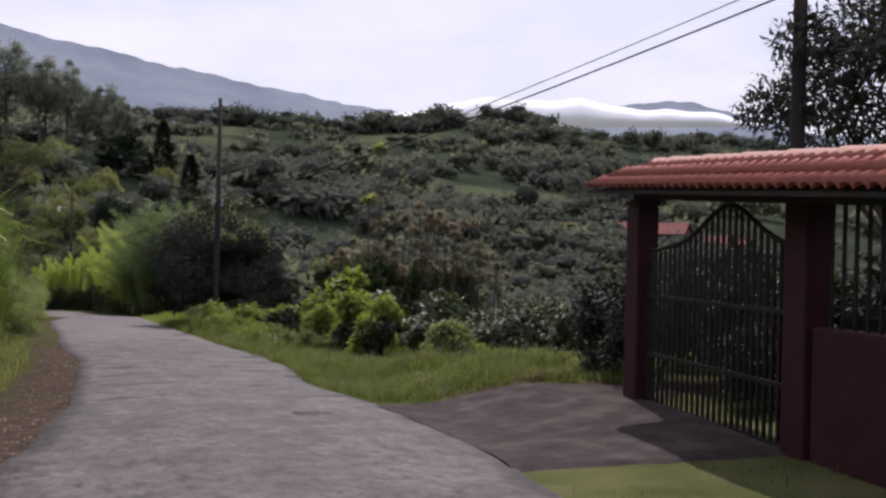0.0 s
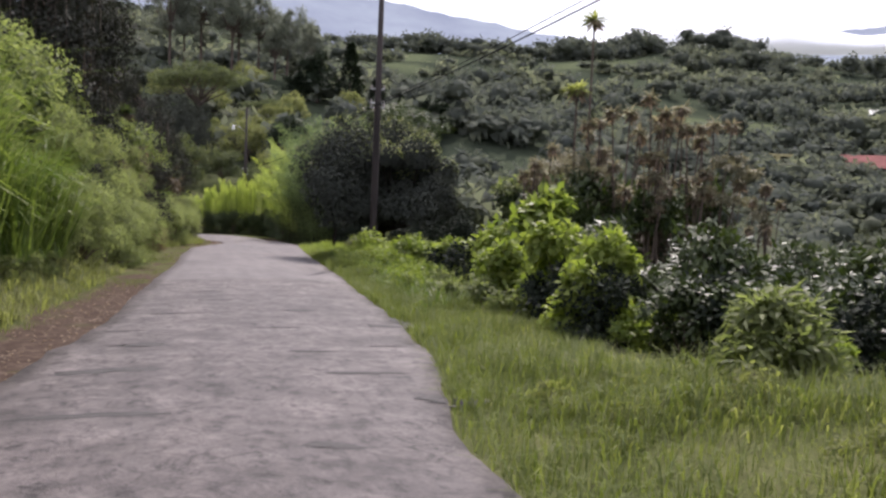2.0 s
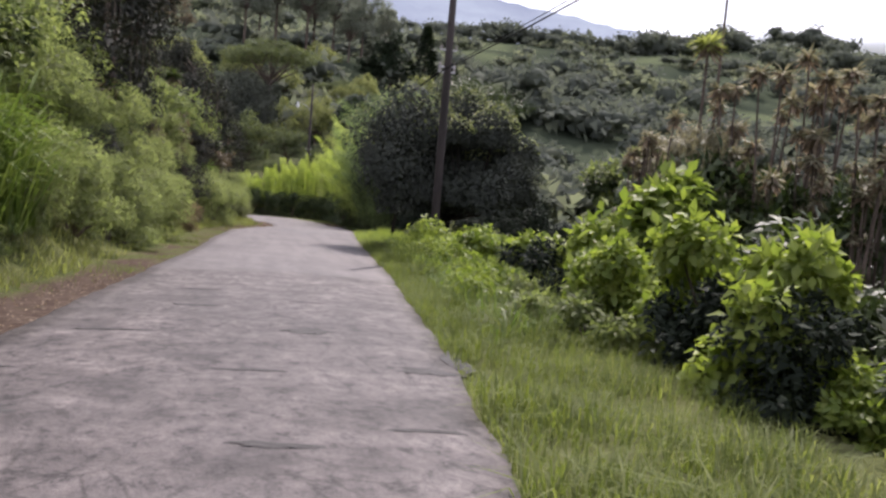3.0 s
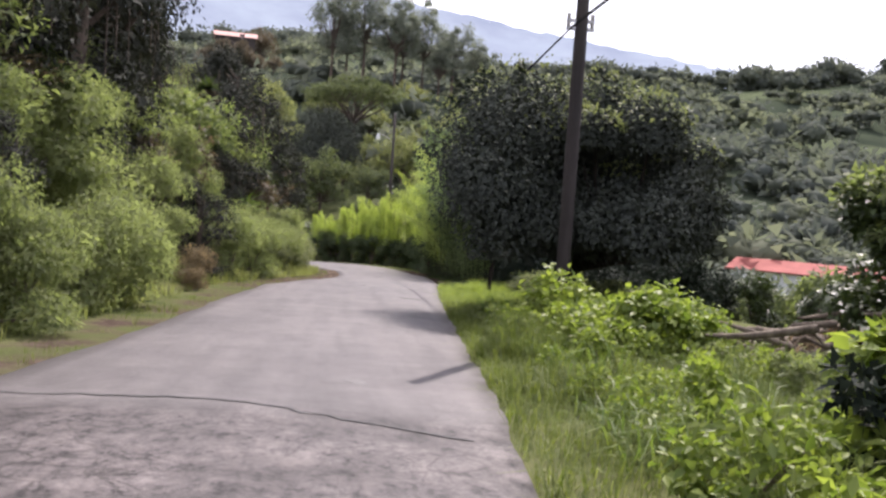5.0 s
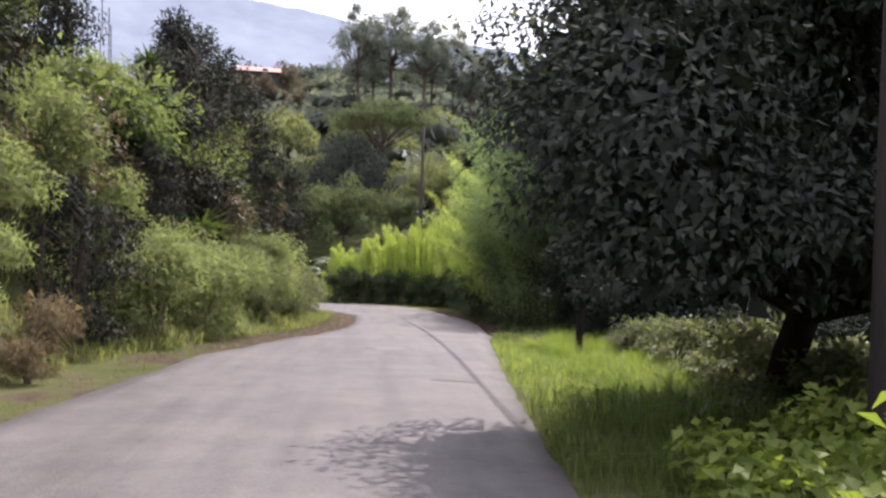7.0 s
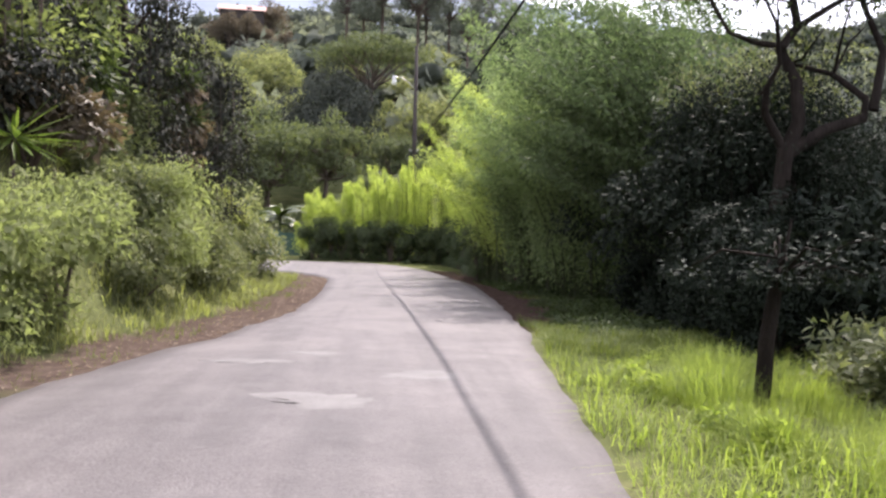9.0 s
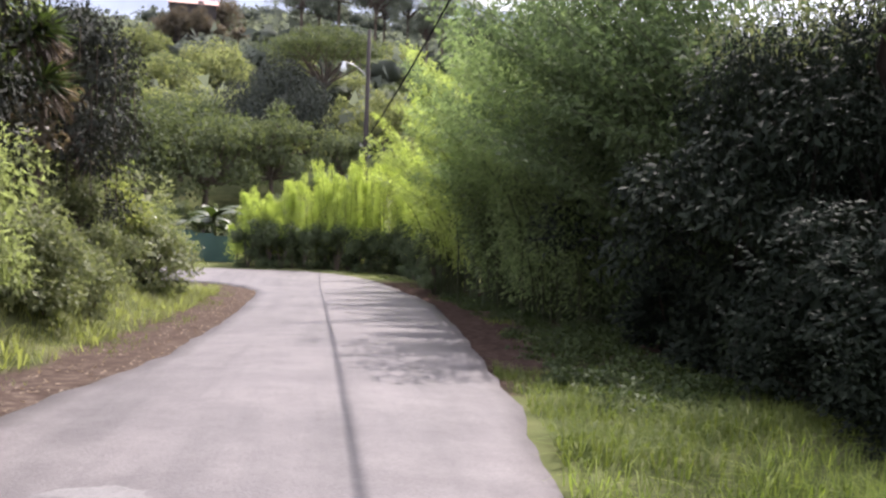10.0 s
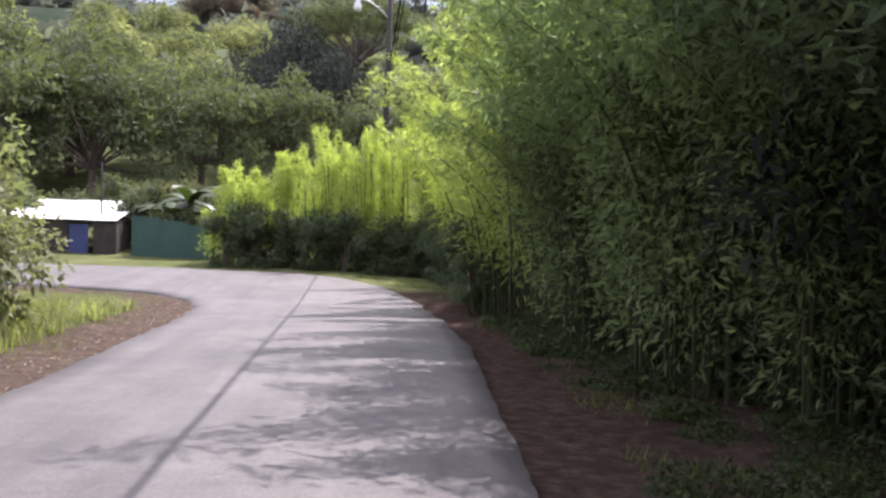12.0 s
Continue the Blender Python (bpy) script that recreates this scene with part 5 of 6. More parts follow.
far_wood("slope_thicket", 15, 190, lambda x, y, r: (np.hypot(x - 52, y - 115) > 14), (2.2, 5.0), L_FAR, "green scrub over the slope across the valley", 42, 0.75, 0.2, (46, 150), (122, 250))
far_wood("valley_hedge", 9, 90, lambda x, y, r: np.abs(y - 151 - (x - 143) * -0.55) < 4, (3.5, 5.0), L_FARDARK, "dark hedge of small trees below the red roofed house", 90, 0.8, 0.18, (118, 168), (130, 166))
far_wood("ridge_trees", 7, 210, lambda x, y, r: waves(x, y, 13.0, 3.0) + r.normal(0, 0.3, len(x)) > -0.05, (6, 12), L_FARDARK, "dark trees along the skyline ridge", 170, 0.8, 0.12, (-100, 480), (428, 462))


def tree_belt(name, seed, runs, sizes, mat, label, per=150, gap=0.55, wide=0.5):
    """Rows of trees along field edges: each run from x, y to x, y."""
    r = np.random.default_rng(seed)
    P = []
    for x0, y0, x1, y1 in runs:
        n = max(2, int(math.hypot(x1 - x0, y1 - y0) / (gap * sizes[1])))
        f = np.linspace(0, 1, n) + r.normal(0, 0.25 / n, n)
        P.append(np.stack([x0 + (x1 - x0) * f + r.normal(0, wide * sizes[0], n), y0 + (y1 - y0) * f + r.normal(0, wide * sizes[0], n)], 1))
    P = np.concatenate(P)
    k = r.uniform(*sizes, len(P))
    z = land(P[:, 0], P[:, 1])[0]
    tagged(part(name, tri_mesh(name, *leafy_domes(r, P[:, 0], P[:, 1], z - 0.2, k, k * r.uniform(0.75, 1.15, len(P)), per, 0.13), mat), None), label, "trees", kind="stuff")


tree_belt("field_hedge", 41, [(184, 298, 166, 226), (196, 282, 292, 270), (206, 300, 262, 306), (120, 196, 160, 200), (186, 214, 214, 240)], (6.0, 9.5), L_FARDARK, "dark tree hedges round the far fields")
tree_belt("hilltop_grove", 42, [(228, 392, 262, 398), (274, 396, 284, 404), (306, 388, 330, 394), (336, 372, 380, 372), (150, 428, 232, 440)], (7.0, 13.0), L_FARDARK, "dark groves round the far farm sheds", 190)
tree_belt("slope_grove", 43, [(40, 176, 62, 190), (62, 214, 92, 236), (84, 262, 110, 250), (30, 236, 52, 250)], (6.0, 10.0), L_FARDARK, "dark groves on the lower slope", 190, 0.6, 0.7)
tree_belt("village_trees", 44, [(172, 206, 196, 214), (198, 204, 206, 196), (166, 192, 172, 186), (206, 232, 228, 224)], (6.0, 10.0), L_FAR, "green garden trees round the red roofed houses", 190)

# ---- single trees beyond the bend ----
spread(shrub, 3, [(x, 101.2 + 1.6 * (k % 3), 1.0 + 0.15 * (k % 2)) for k, x in enumerate(np.arange(-20, 9, 1.7))], "dark shrubs beyond the bend", name="slope_shrub", label="dark dense shrub behind the roadside shed",
       mat=L_SLOPE, leaf=(0.22, 0.1), n=2400, spreadr=1.4, high=2.8, clumps=13, low=0.03)
spread(lambda k: tree(k, "umbrella_tree", "wide flat topped olive green tree on the far slope", L_SLOPE, (0.34, 0.18), 14000, 11.5, 9.0, 0.36, 34, 0.3, 0.45, 0.1, base=0.6, bunch=0.26), 1, [(7.0, 165.0, 1.0, 1.0), (-15.0, 176.0, 0.75, 0.8), (19.0, 178.0, 0.6, 0.7)], "umbrella trees")
spread(lambda k: tree(k, "round_tree", "broad dark green round tree on the far slope", L_MANGO, (0.35, 0.17), 14000, 8.0, 7.4, 0.8, 34, 0.3, 0.2, 0.3, base=0.1, bunch=0.26), 1, [(2.5, 156.0, 1.0, 1.0), (3.4, 128.0, 0.74, 1.7)], "round trees")
spread(lambda k: tree(k, "slope_tree", "leafy olive green tree on the far slope", L_SLOPE_LIGHT, (0.42, 0.23), 3200, 7.4, 4.2, 0.9, 19, 0.2, 0.25, 0.3, base=0.1, bunch=0.33), 3,
       [(-8, 120, 0.9), (-14, 128, 1.1), (-3, 132, 0.9), (16, 126, 0.8), (-20, 140, 1.2), (-10, 146, 1.1), (13, 140, 0.9), (-26, 122, 1.2), (19, 152, 0.9), (-18, 160, 1.3), (-32, 150, 1.3), (10, 182, 0.9), (-6, 178, 1.1), (-24, 180, 1.3), (20, 172, 0.8), (-14, 112, 0.9), (-34, 170, 1.4), (-40, 135, 1.4), (6, 131, 0.7), (10, 148, 0.8), (-5, 140, 1.0), (-1, 150, 0.8), (14, 158, 0.8), (-12, 170, 1.2), (2, 190, 1.0), (14, 196, 1.0), (-10, 195, 1.2), (-22, 205, 1.3), (24, 186, 0.9), (18, 208, 1.0), (-34, 215, 1.3)], "slope trees")
spread(lambda k: tree(k, "dark_slope_tree", "dark leafy tree behind the bend", L_SLOPE, (0.33, 0.16), 6000, 7.8, 3.8, 1.0, 21, 0.2, 0.2, 0.3, base=0.05, bunch=0.32), 2,
       [(-10, 109, 1.35), (-5, 112, 1.2), (-15, 107, 1.4), (-20, 112, 1.5), (0, 115, 1.1), (4, 119, 0.9), (9, 124, 0.75), (-12, 136, 1.2), (8, 112, 0.55), (-8, 118, 1.3), (-14, 116, 1.4), (12, 118, 0.55), (-3, 124, 1.0), (-25, 106, 1.4)], "dark slope trees")
spread(lambda k: tree(k, "dark_ridge_tree", "rounded dark tree behind the bamboo", L_CONE, (0.3, 0.15), 6000, 12.8, 2.1, 1.0, 18, 0.2, 0.6, 0.3, base=0.55, bunch=0.42, core=30), 1, [(15.1, 110, 1.0, 1.0)])
spread(lambda k: tree(k, "eucalyptus", "tall open grey green eucalyptus on the ridge", L_EUC, (0.6, 0.26), 5200, 22, 5.6, 1.0, 30, 0.3, 0.4, 0.4, base=0.12, shell=(0.35, 1.1), bunch=0.24, ragged=(0.5, 1.3)), 3,
       [(2.0, 220, 1.05, 1.2), (8.5, 222, 1.1, 1.25), (15, 220, 0.95, 1.15), (21, 224, 0.95, 1.1), (27, 221, 0.9, 1.05), (33, 223, 0.8, 1.0), (17, 230, 0.9, 1.1), (5, 226, 0.95, 1.1), (24, 218, 0.75, 0.85)], "eucalyptus trees")
spread(lambda k: tree(k, "hilltop_tree", "dark brownish tree beside the hilltop house", L_PURPLE, (0.5, 0.25), 3500, 9.0, 4.2, 0.9, 22, 0.3, 0.25, 0.3, base=0.15), 1, [(-17.0, 268, 1.0, 1.45), (-28.0, 266, 0.7), (-13.0, 262, 0.55), (-24.6, 256, 0.74, 1.5), (-20.8, 255, 0.72, 1.5), (-28.5, 256, 0.66, 1.45), (-17.0, 256, 0.66, 1.1)], "hilltop trees")
spread(lambda k: tree(k, "dark_conifer", "broad dark conifer on the far slope", L_CONE, (0.7, 0.35), 4200, 13.0, 3.6, 1.3, 22, 0.3, 0.3, 0.2, base=0.08, bunch=0.34, core=20), 1, [(31.2, 203, 1.15, 0.85), (47.8, 175, 1.1, 0.62), (27.0, 204, 0.8, 0.6)], "broad conifers")
spread(lambda k: cypress(k, "dark conical conifer on the far slope", 11.0, 2.4), 1, [(38.0, 203, 1.2, 0.95), (40.0, 185.3, 1.0, 0.75), (43.8, 182.5, 0.9, 0.6)], "conifers")
spread(lambda k: tree(k, "round_far_tree", "small rounded pale green tree below the conifers", L_SLOPE_LIGHT, (0.35, 0.2), 2400, 6.0, 3.2, 0.8, 14, 0.15, 0.2, 0.3, base=0.1, core=10), 1, [(37.0, 194, 1.0)])


# ---- distance ----
def mountains():
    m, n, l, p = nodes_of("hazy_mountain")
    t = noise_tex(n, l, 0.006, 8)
    # haze is painted as blue grey, and the ridge glows to stay pale
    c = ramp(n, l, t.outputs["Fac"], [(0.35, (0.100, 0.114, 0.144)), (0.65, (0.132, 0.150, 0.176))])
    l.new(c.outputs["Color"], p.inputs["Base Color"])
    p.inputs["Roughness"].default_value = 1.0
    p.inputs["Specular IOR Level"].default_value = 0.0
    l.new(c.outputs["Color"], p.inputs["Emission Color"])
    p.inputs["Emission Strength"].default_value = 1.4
    prof = [(-60, 15.5), (-30, 15.2), (-9, 13.4), (-2, 12.3), (4, 11.4), (8, 10.8), (15, 9.7), (20, 8.9), (25, 8.2), (30, 7.6), (34, 8.3), (37, 8.8), (40, 9.05), (42.5, 8.95), (44.5, 8.45), (46.5, 7.8), (50, 6.9), (70, 5.0), (120, 4.0)]
    az = np.arange(-60, 120, 0.4)
    el = lerp(az, prof) + 0.05 * np.sin(az * 1.1) + 0.03 * np.sin(az * 3.7 + 1) + np.random.default_rng(12).normal(0, 0.025, len(az))
    v, q = [], []
    rings = 9
    for a, e in zip(az, el):
        for k in range(rings):
            f = k / (rings - 1)
            d = 1300 + 900 * f
            z = math.tan(radians(e)) * 2200 * f ** 0.8 * (d / 2200)
            v.append((4 + d * math.sin(radians(a)), 20 + d * math.cos(radians(a)), z))
    for i in range(len(az) - 1):
        for k in range(rings - 1):
            b = i * rings + k
            q.append((b, b + rings, b + rings + 1, b + 1))
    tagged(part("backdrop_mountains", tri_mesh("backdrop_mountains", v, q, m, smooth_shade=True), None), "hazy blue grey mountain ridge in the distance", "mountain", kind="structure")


mountains()


def cloud_bank():
    """Low cloud lying along the far range."""
    m, n, l, p = nodes_of("low_cloud")
    t = noise_tex(n, l, 0.012, 6)
    c = ramp(n, l, t.outputs["Fac"], [(0.3, (0.66, 0.68, 0.72)), (0.7, (0.86, 0.87, 0.89))])
    l.new(c.outputs["Color"], p.inputs["Base Color"])
    p.inputs["Roughness"].default_value, p.inputs["Specular IOR Level"].default_value = 1.0, 0.0
    # added glow stands in for sunlight scattered in the cloud
    l.new(c.outputs["Color"], p.inputs["Emission Color"])
    p.inputs["Emission Strength"].default_value = 0.35
    az = np.arange(24, 47, 0.2)
    top = lerp(az, [(24, 8.2), (30, 9.3), (36, 9.3), (38, 8.85), (41, 8.75), (44.5, 8.25), (47, 7.7)]) + 0.10 * np.sin(az * 0.9) + 0.05 * np.sin(az * 2.3 + 1)
    v, q = [], []
    for a, e in zip(az, top):
        for k in range(6):
            f = k / 5
            d = 1210 - 30 * math.sin(math.pi * f)
            v.append((4 + d * math.sin(radians(a)), 20 + d * math.cos(radians(a)), d * math.tan(radians(7.6 + (e - 7.6) * f))))
    for i in range(len(az) - 1):
        for k in range(5):
            b = i * 6 + k
            q.append((b, b + 6, b + 7, b + 1))
    tagged(part("backdrop_cloud", tri_mesh("backdrop_cloud", v, q, m, smooth_shade=True), None), "bank of low white cloud on the far range", "cloud", kind="structure")


cloud_bank()


# ---- poles and wires ----
def utility_pole(x, y, high, label, radius=0.13, fittings=()):
    root = tagged(new("utility_pole"), label, "utility pole")
    root.location = (x, y, zland(x, y))
    part("shaft", tubes_mesh("shaft", [([(0, 0, -0.4), (0, 0, high * 0.5), (0, 0, high - 0.01), (0, 0, high)], [radius, radius * 0.94, radius * 0.66, radius * 0.1])], POLE_WOOD, 14), None, root)
    for z in fittings:
        bm = bmesh.new()
        box(bm, -0.28, 0.24, -0.03, 0.03, z - 0.03, z + 0.03, 0.006)
        part("bracket", bm, STEEL, root, "grey steel bracket")
        for s in (-0.24, 0.2):
            vs, fs = tube_arrays([(s, 0, z + 0.02), (s, 0, z + 0.05), (s, 0, z + 0.07), (s, 0, z + 0.11), (s, 0, z + 0.13)], [0.02, 0.045, 0.03, 0.045, 0.015], 8)
            part("insulator", tri_mesh("insulator", [tuple(v) for v in vs], fs, SILL, smooth_shade=True), None, root)
    return root


utility_pole(12.0, 10.8, 10.0, "dark wooden utility pole behind the gate", 0.125, (6.15, 6.45))
utility_pole(10.46, 42.55, 10.5, "weathered dark wooden utility pole beside the road", 0.128, (5.65, 5.8, 6.3))
far_pole = utility_pole(9.84, 98.6, 11.6, "dark wooden utility pole with a street lamp beyond the bend", 0.13, (5.4, 5.9))
LAMP_Z = 9.78
part("lamp_arm", tubes_mesh("lamp_arm", [([(0, 0, LAMP_Z - 0.55), (-0.35, -0.1, LAMP_Z - 0.2), (-0.8, -0.2, LAMP_Z + 0.08), (-1.15, -0.3, LAMP_Z + 0.1)], [0.03, 0.03, 0.026, 0.024])], STEEL, 8), None, far_pole, "thin grey steel lamp arm")
vs, fs = tube_arrays([(-1.2, -0.3, LAMP_Z + 0.16), (-1.2, -0.3, LAMP_Z + 0.10), (-1.2, -0.3, LAMP_Z - 0.02), (-1.2, -0.3, LAMP_Z - 0.18), (-1.2, -0.3, LAMP_Z - 0.32), (-1.2, -0.3, LAMP_Z - 0.36)], [0.04, 0.08, 0.10, 0.155, 0.13, 0.02], 12)
part("lamp_globe", tri_mesh("lamp_globe", [tuple(v) for v in vs], fs, WHITEWASH, smooth_shade=True), None, far_pole, "pale frosted lamp globe")
utility_pole(-0.75, 99.0, 3.4, "thin grey post beside the fence", 0.045)


def wire(a, b, sag, radius=0.012):
    a, b = Vector(a), Vector(b)
    pts = [tuple(a.lerp(b, t) - Vector((0, 0, sag * 4 * t * (1 - t)))) for t in np.linspace(0, 1, 25)]
    tagged(part("overhead_wire", tubes_mesh("overhead_wire", [(pts, [radius] * 25)], CABLE, 5), None), "black overhead wire slung between the poles", "wire", "overhead wires")


for dx, dz, r in ((-0.16, 0.0, 0.018), (-0.06, 0.3, 0.011)):
    wire((12.0 + dx, 10.8, 5.75 + dz), (10.41 + dx, 42.55, 3.2 + dz * 0.4), 0.25, r)
    wire((10.41 + dx, 42.55, 3.2 + dz * 0.4), (9.84 + dx, 98.6, 0.7 + dz), 0.5, r)
    wire((12.0 + dx, 10.8, 5.75 + dz), (3.0 + dx, -30.0, 8.0 + dz), 0.5, r)


# ---- gate ----
GATE_A, GATE_U, GATE_N = Vector((7.88, 9.735, 0)), Vector((-0.2, -0.98, 0)), Vector((-0.98, 0.2, 0))
GATE_Z = -0.40
GATE_M = Matrix((( GATE_U.x, GATE_N.x, 0, GATE_A.x), (GATE_U.y, GATE_N.y, 0, GATE_A.y), (0, 0, 1, GATE_Z), (0, 0, 0, 1)))
# local x runs along the gate towards the viewer's side, y towards the road


def gateway():
    root = tagged(new("gateway"), "maroon gateway with a clay tile roof beside the road", "gateway")
    root.matrix_world = GATE_M
    for x in (0.2, 3.5):
        bm = bmesh.new()
        box(bm, x - 0.17, x + 0.17, -0.145, 0.145, -0.4, 2.5, 0.02)
        box(bm, x - 0.185, x + 0.185, -0.16, 0.16, 2.5, 2.58, 0.015)
        part("column", bm, MAROON, root)
    bm = bmesh.new()
    box(bm, 3.72, 9.5, -0.1, 0.1, -0.5, 1.25, 0.015)
    part("low_wall", bm, MAROON, root)
    for x in np.arange(3.85, 9.5, 0.16):
        bm = bmesh.new()
        box(bm, x - 0.014, x + 0.014, -0.014, 0.014, 1.25, 2.55)
        part("railing_bar", bm, IRON, root)
    bm = bmesh.new()
    box(bm, 3.72, 9.5, -0.025, 0.025, 2.5, 2.55, 0.004)
    part("railing_rail", bm, IRON, root)
    for y in (-0.14, 0.14):
        bm = bmesh.new()
        box(bm, 0.3, 9.5, y - 0.05, y + 0.05, 2.585, 2.69, 0.01)
        part("beam", bm, DARK_BOARD, root)
    # roof boards and tiles
    half, rise, eave, x0, x1 = 0.70, 0.32, 2.68, 0.0, 9.6
    bm = bmesh.new()
    prof = [(-half, eave), (0, eave + rise), (half, eave), (half, eave - 0.04), (0, eave + rise - 0.05), (-half, eave - 0.04)]
    rings = []
    for x in (x0, x0 + 0.62, x1):
        k = 0.0 if x == x0 else 1.0
        rings.append([bm.verts.new((x, y, z if (x > x0 or abs(y) > 0.1) else (eave + 0.02 if z > eave + rise - 0.03 else eave - 0.03))) for y, z in prof])
    for a, b in zip(rings, rings[1:]):
        for i in range(6):
            bm.faces.new((a[i], a[(i + 1) % 6], b[(i + 1) % 6], b[i]))
    for r_ in (rings[0], rings[-1]):
        bm.faces.new(r_)
    bmesh.ops.recalc_face_normals(bm, faces=bm.faces)
    part("soffit", bm, DARK_BOARD, root)
    # one clay tile: a tapered half pipe
    vs, fs, seg = [], [], 6
    for j, (t, r_) in enumerate(((0, 0.080), (1, 0.066))):
        for shell in (0, 0.012):
            for k in range(seg + 1):
                a = math.pi * k / seg
                vs.append(((r_ - shell) * math.cos(a), t, (r_ - shell) * math.sin(a) * 0.85))
    w = seg + 1
    for k in range(seg):
        fs += [(k, k + 1, 2 * w + k + 1, 2 * w + k), (w + k + 1, w + k, 3 * w + k, 3 * w + k + 1), (k + 1, k, w + k, w + k + 1)]
    tile = tri_mesh("roof_tile", vs, fs, TILE, smooth_shade=False)
    slope = math.hypot(half, rise)
    rr = random.Random(3)
    rows, run = 3, slope / 3
    down = Vector((0, half, -rise)).normalized()
    up_n = Vector((0, rise, half)).normalized()
    for i in range(62):
        x = x0 + 0.08 + i * 0.162
        if x > x1:
            break
        for j in range(rows):
            s = j * run - 0.02
            if x < x0 + 0.62 and (s + run * 0.6) / slope < 1 - (x - x0 + 0.1) / 0.62:
                continue
            o = part("roof_tile", tile, None, root)
            top = Vector((x, 0, eave + rise)) + down * s + up_n * (0.03 + 0.012 * (j % 2))
            # the wide end looks down the slope
            m = Matrix((( 1, 0, 0), (0, -down.y, up_n.y), (0, -down.z, up_n.z))).transposed().transposed()
            length = run * 1.22
            o.matrix_local = Matrix.Translation(top + down * length + up_n * 0.012) @ m.to_4x4() @ Matrix.Rotation(rr.uniform(-0.03, 0.03), 4, "Z") @ Matrix.Diagonal((1.06, length, 1, 1))
    ridge = tri_mesh("ridge_tile", [tuple((v[0] * 1.35, v[1], v[2] * 1.25)) for v in vs], fs, PINK_TIN)
    for i in range(24):
        x = x0 + 0.55 + i * 0.38
        o = part("ridge_tile", ridge, None, root)
        o.matrix_local = Matrix.Translation((x, 0, eave + rise + 0.03 + 0.006 * (i % 2))) @ Matrix.Rotation(radians(-90), 4, "Z") @ Matrix.Diagonal((1, 0.42, 1, 1))
    for i in range(3):
        o = part("ridge_tile", ridge, None, root)
        p0 = Vector((x0 + 0.6, 0, eave + rise)).lerp(Vector((x0 - 0.02, half, eave)), (i + 1) / 3)
        d = (Vector((x0 + 0.6, 0, eave + rise)) - Vector((x0 - 0.02, half, eave))).normalized()
        o.matrix_local = Matrix.Translation(p0 + Vector((0, 0, 0.02))) @ d.to_track_quat("Y", "Z").to_matrix().to_4x4() @ Matrix.Diagonal((0.85, 0.36, 0.9, 1))
    for o in root.children:          # the roof line falls a little along the wall
        if o.name.split(".")[0] in ("soffit", "roof_tile", "ridge_tile", "beam"):
            o.matrix_basis = Matrix.Translation((0.2, 0, 2.72)) @ Matrix.Rotation(radians(3.2), 4, "Y") @ Matrix.Translation((-0.2, 0, -2.72)) @ o.matrix_basis
    return root


def iron_gate():
    root = tagged(new("iron_gate"), "black iron gate with an arched top, closed", "gate")
    root.matrix_world = GATE_M
    a, b = 0.46, 3.22

    def top(x):
        f = (x - a) / (b - a)
        return 1.93 + 0.05 * smooth(0, 0.25, f) + 0.46 * math.exp(-((f - 0.62) / 0.24) ** 2)

    n = 25
    for i in range(n):
        x = a + (b - a) * i / (n - 1)
        bm = bmesh.new()
        box(bm, x - 0.016, x + 0.016, -0.016, 0.016, 0.0, float(top(x)))
        part("bar", bm, IRON, root)
    xs = np.linspace(a - 0.02, b + 0.02, 20)
    part("top_rail", tubes_mesh("top_rail", [([(x, 0, float(top(x))) for x in xs], [0.028] * 20)], IRON, 6), None, root)
    for z in (0.02, 0.62, 1.35):
        bm = bmesh.new()
        box(bm, a - 0.02, b + 0.02, -0.02, 0.02, z - 0.025, z + 0.025, 0.004)
        part("rail", bm, IRON, root)
    bm = bmesh.new()
    box(bm, 0.41, 0.46, -0.03, 0.03, -0.03, 1.8, 0.005)
    box(bm, 3.22, 3.27, -0.03, 0.03, -0.03, 2.0, 0.005)
    part("frame", bm, IRON, root)


gateway()
iron_gate()
bm = bmesh.new()
box(bm, 0.42, 3.28, -0.16, 0.10, -0.5, -0.03, 0.02)
sill = part("gate_sill", bm, SILL)
sill.matrix_world = GATE_M
tagged(sill, "grey concrete sill under the iron gate", "sill")


def apron():
    """The dark paved mouth of the driveway."""
    bm = bmesh.new()
    n, k = 26, 22
    grid = []
    for i in range(n + 1):
        f = i / n
        y = 6.75 + f * 5.35
        x0 = float(lerp(y, RIGHT_X)) - 0.05
        far = 7.85 + 0.22 * (y - 9.76) + (1.2 * smooth(9.6, 12.1, y))
        row = []
        for j in range(k + 1):
            x = x0 + (far - x0) * j / k
            yy = y - 0.25 * (j / k) * (1 - f) * 2 - f * 0.46 * max(0.0, x - 5.6)
            z = max(zland(x, yy) + 0.03, z_road(yy) + 0.01 if j < 2 else -9)
            z -= 0.07 if (i in (0, n) or j == k) else 0
            row.append(bm.verts.new((x, yy, z)))
        grid.append(row)
    for i in range(n):
        for j in range(k):
            bm.faces.new((grid[i][j], grid[i][j + 1], grid[i + 1][j + 1], grid[i + 1][j]))
    tagged(part("driveway_apron", bm, APRON), "dark worn driveway apron in front of the gate", "driveway", kind="structure")


apron()
spread(lambda k: tree(k, "garden_tree", "dark fine leafed tree behind the gateway", L_MANGO, (0.16, 0.06), 9000, 6.2, 2.6, 0.7, 20, 0.12, 0.4, 0.3, base=0.42), 2, [(14.0, 10.6, 1.1), (15.2, 7.5, 1.2), (14.8, 9.2, 1.2)], "garden trees")
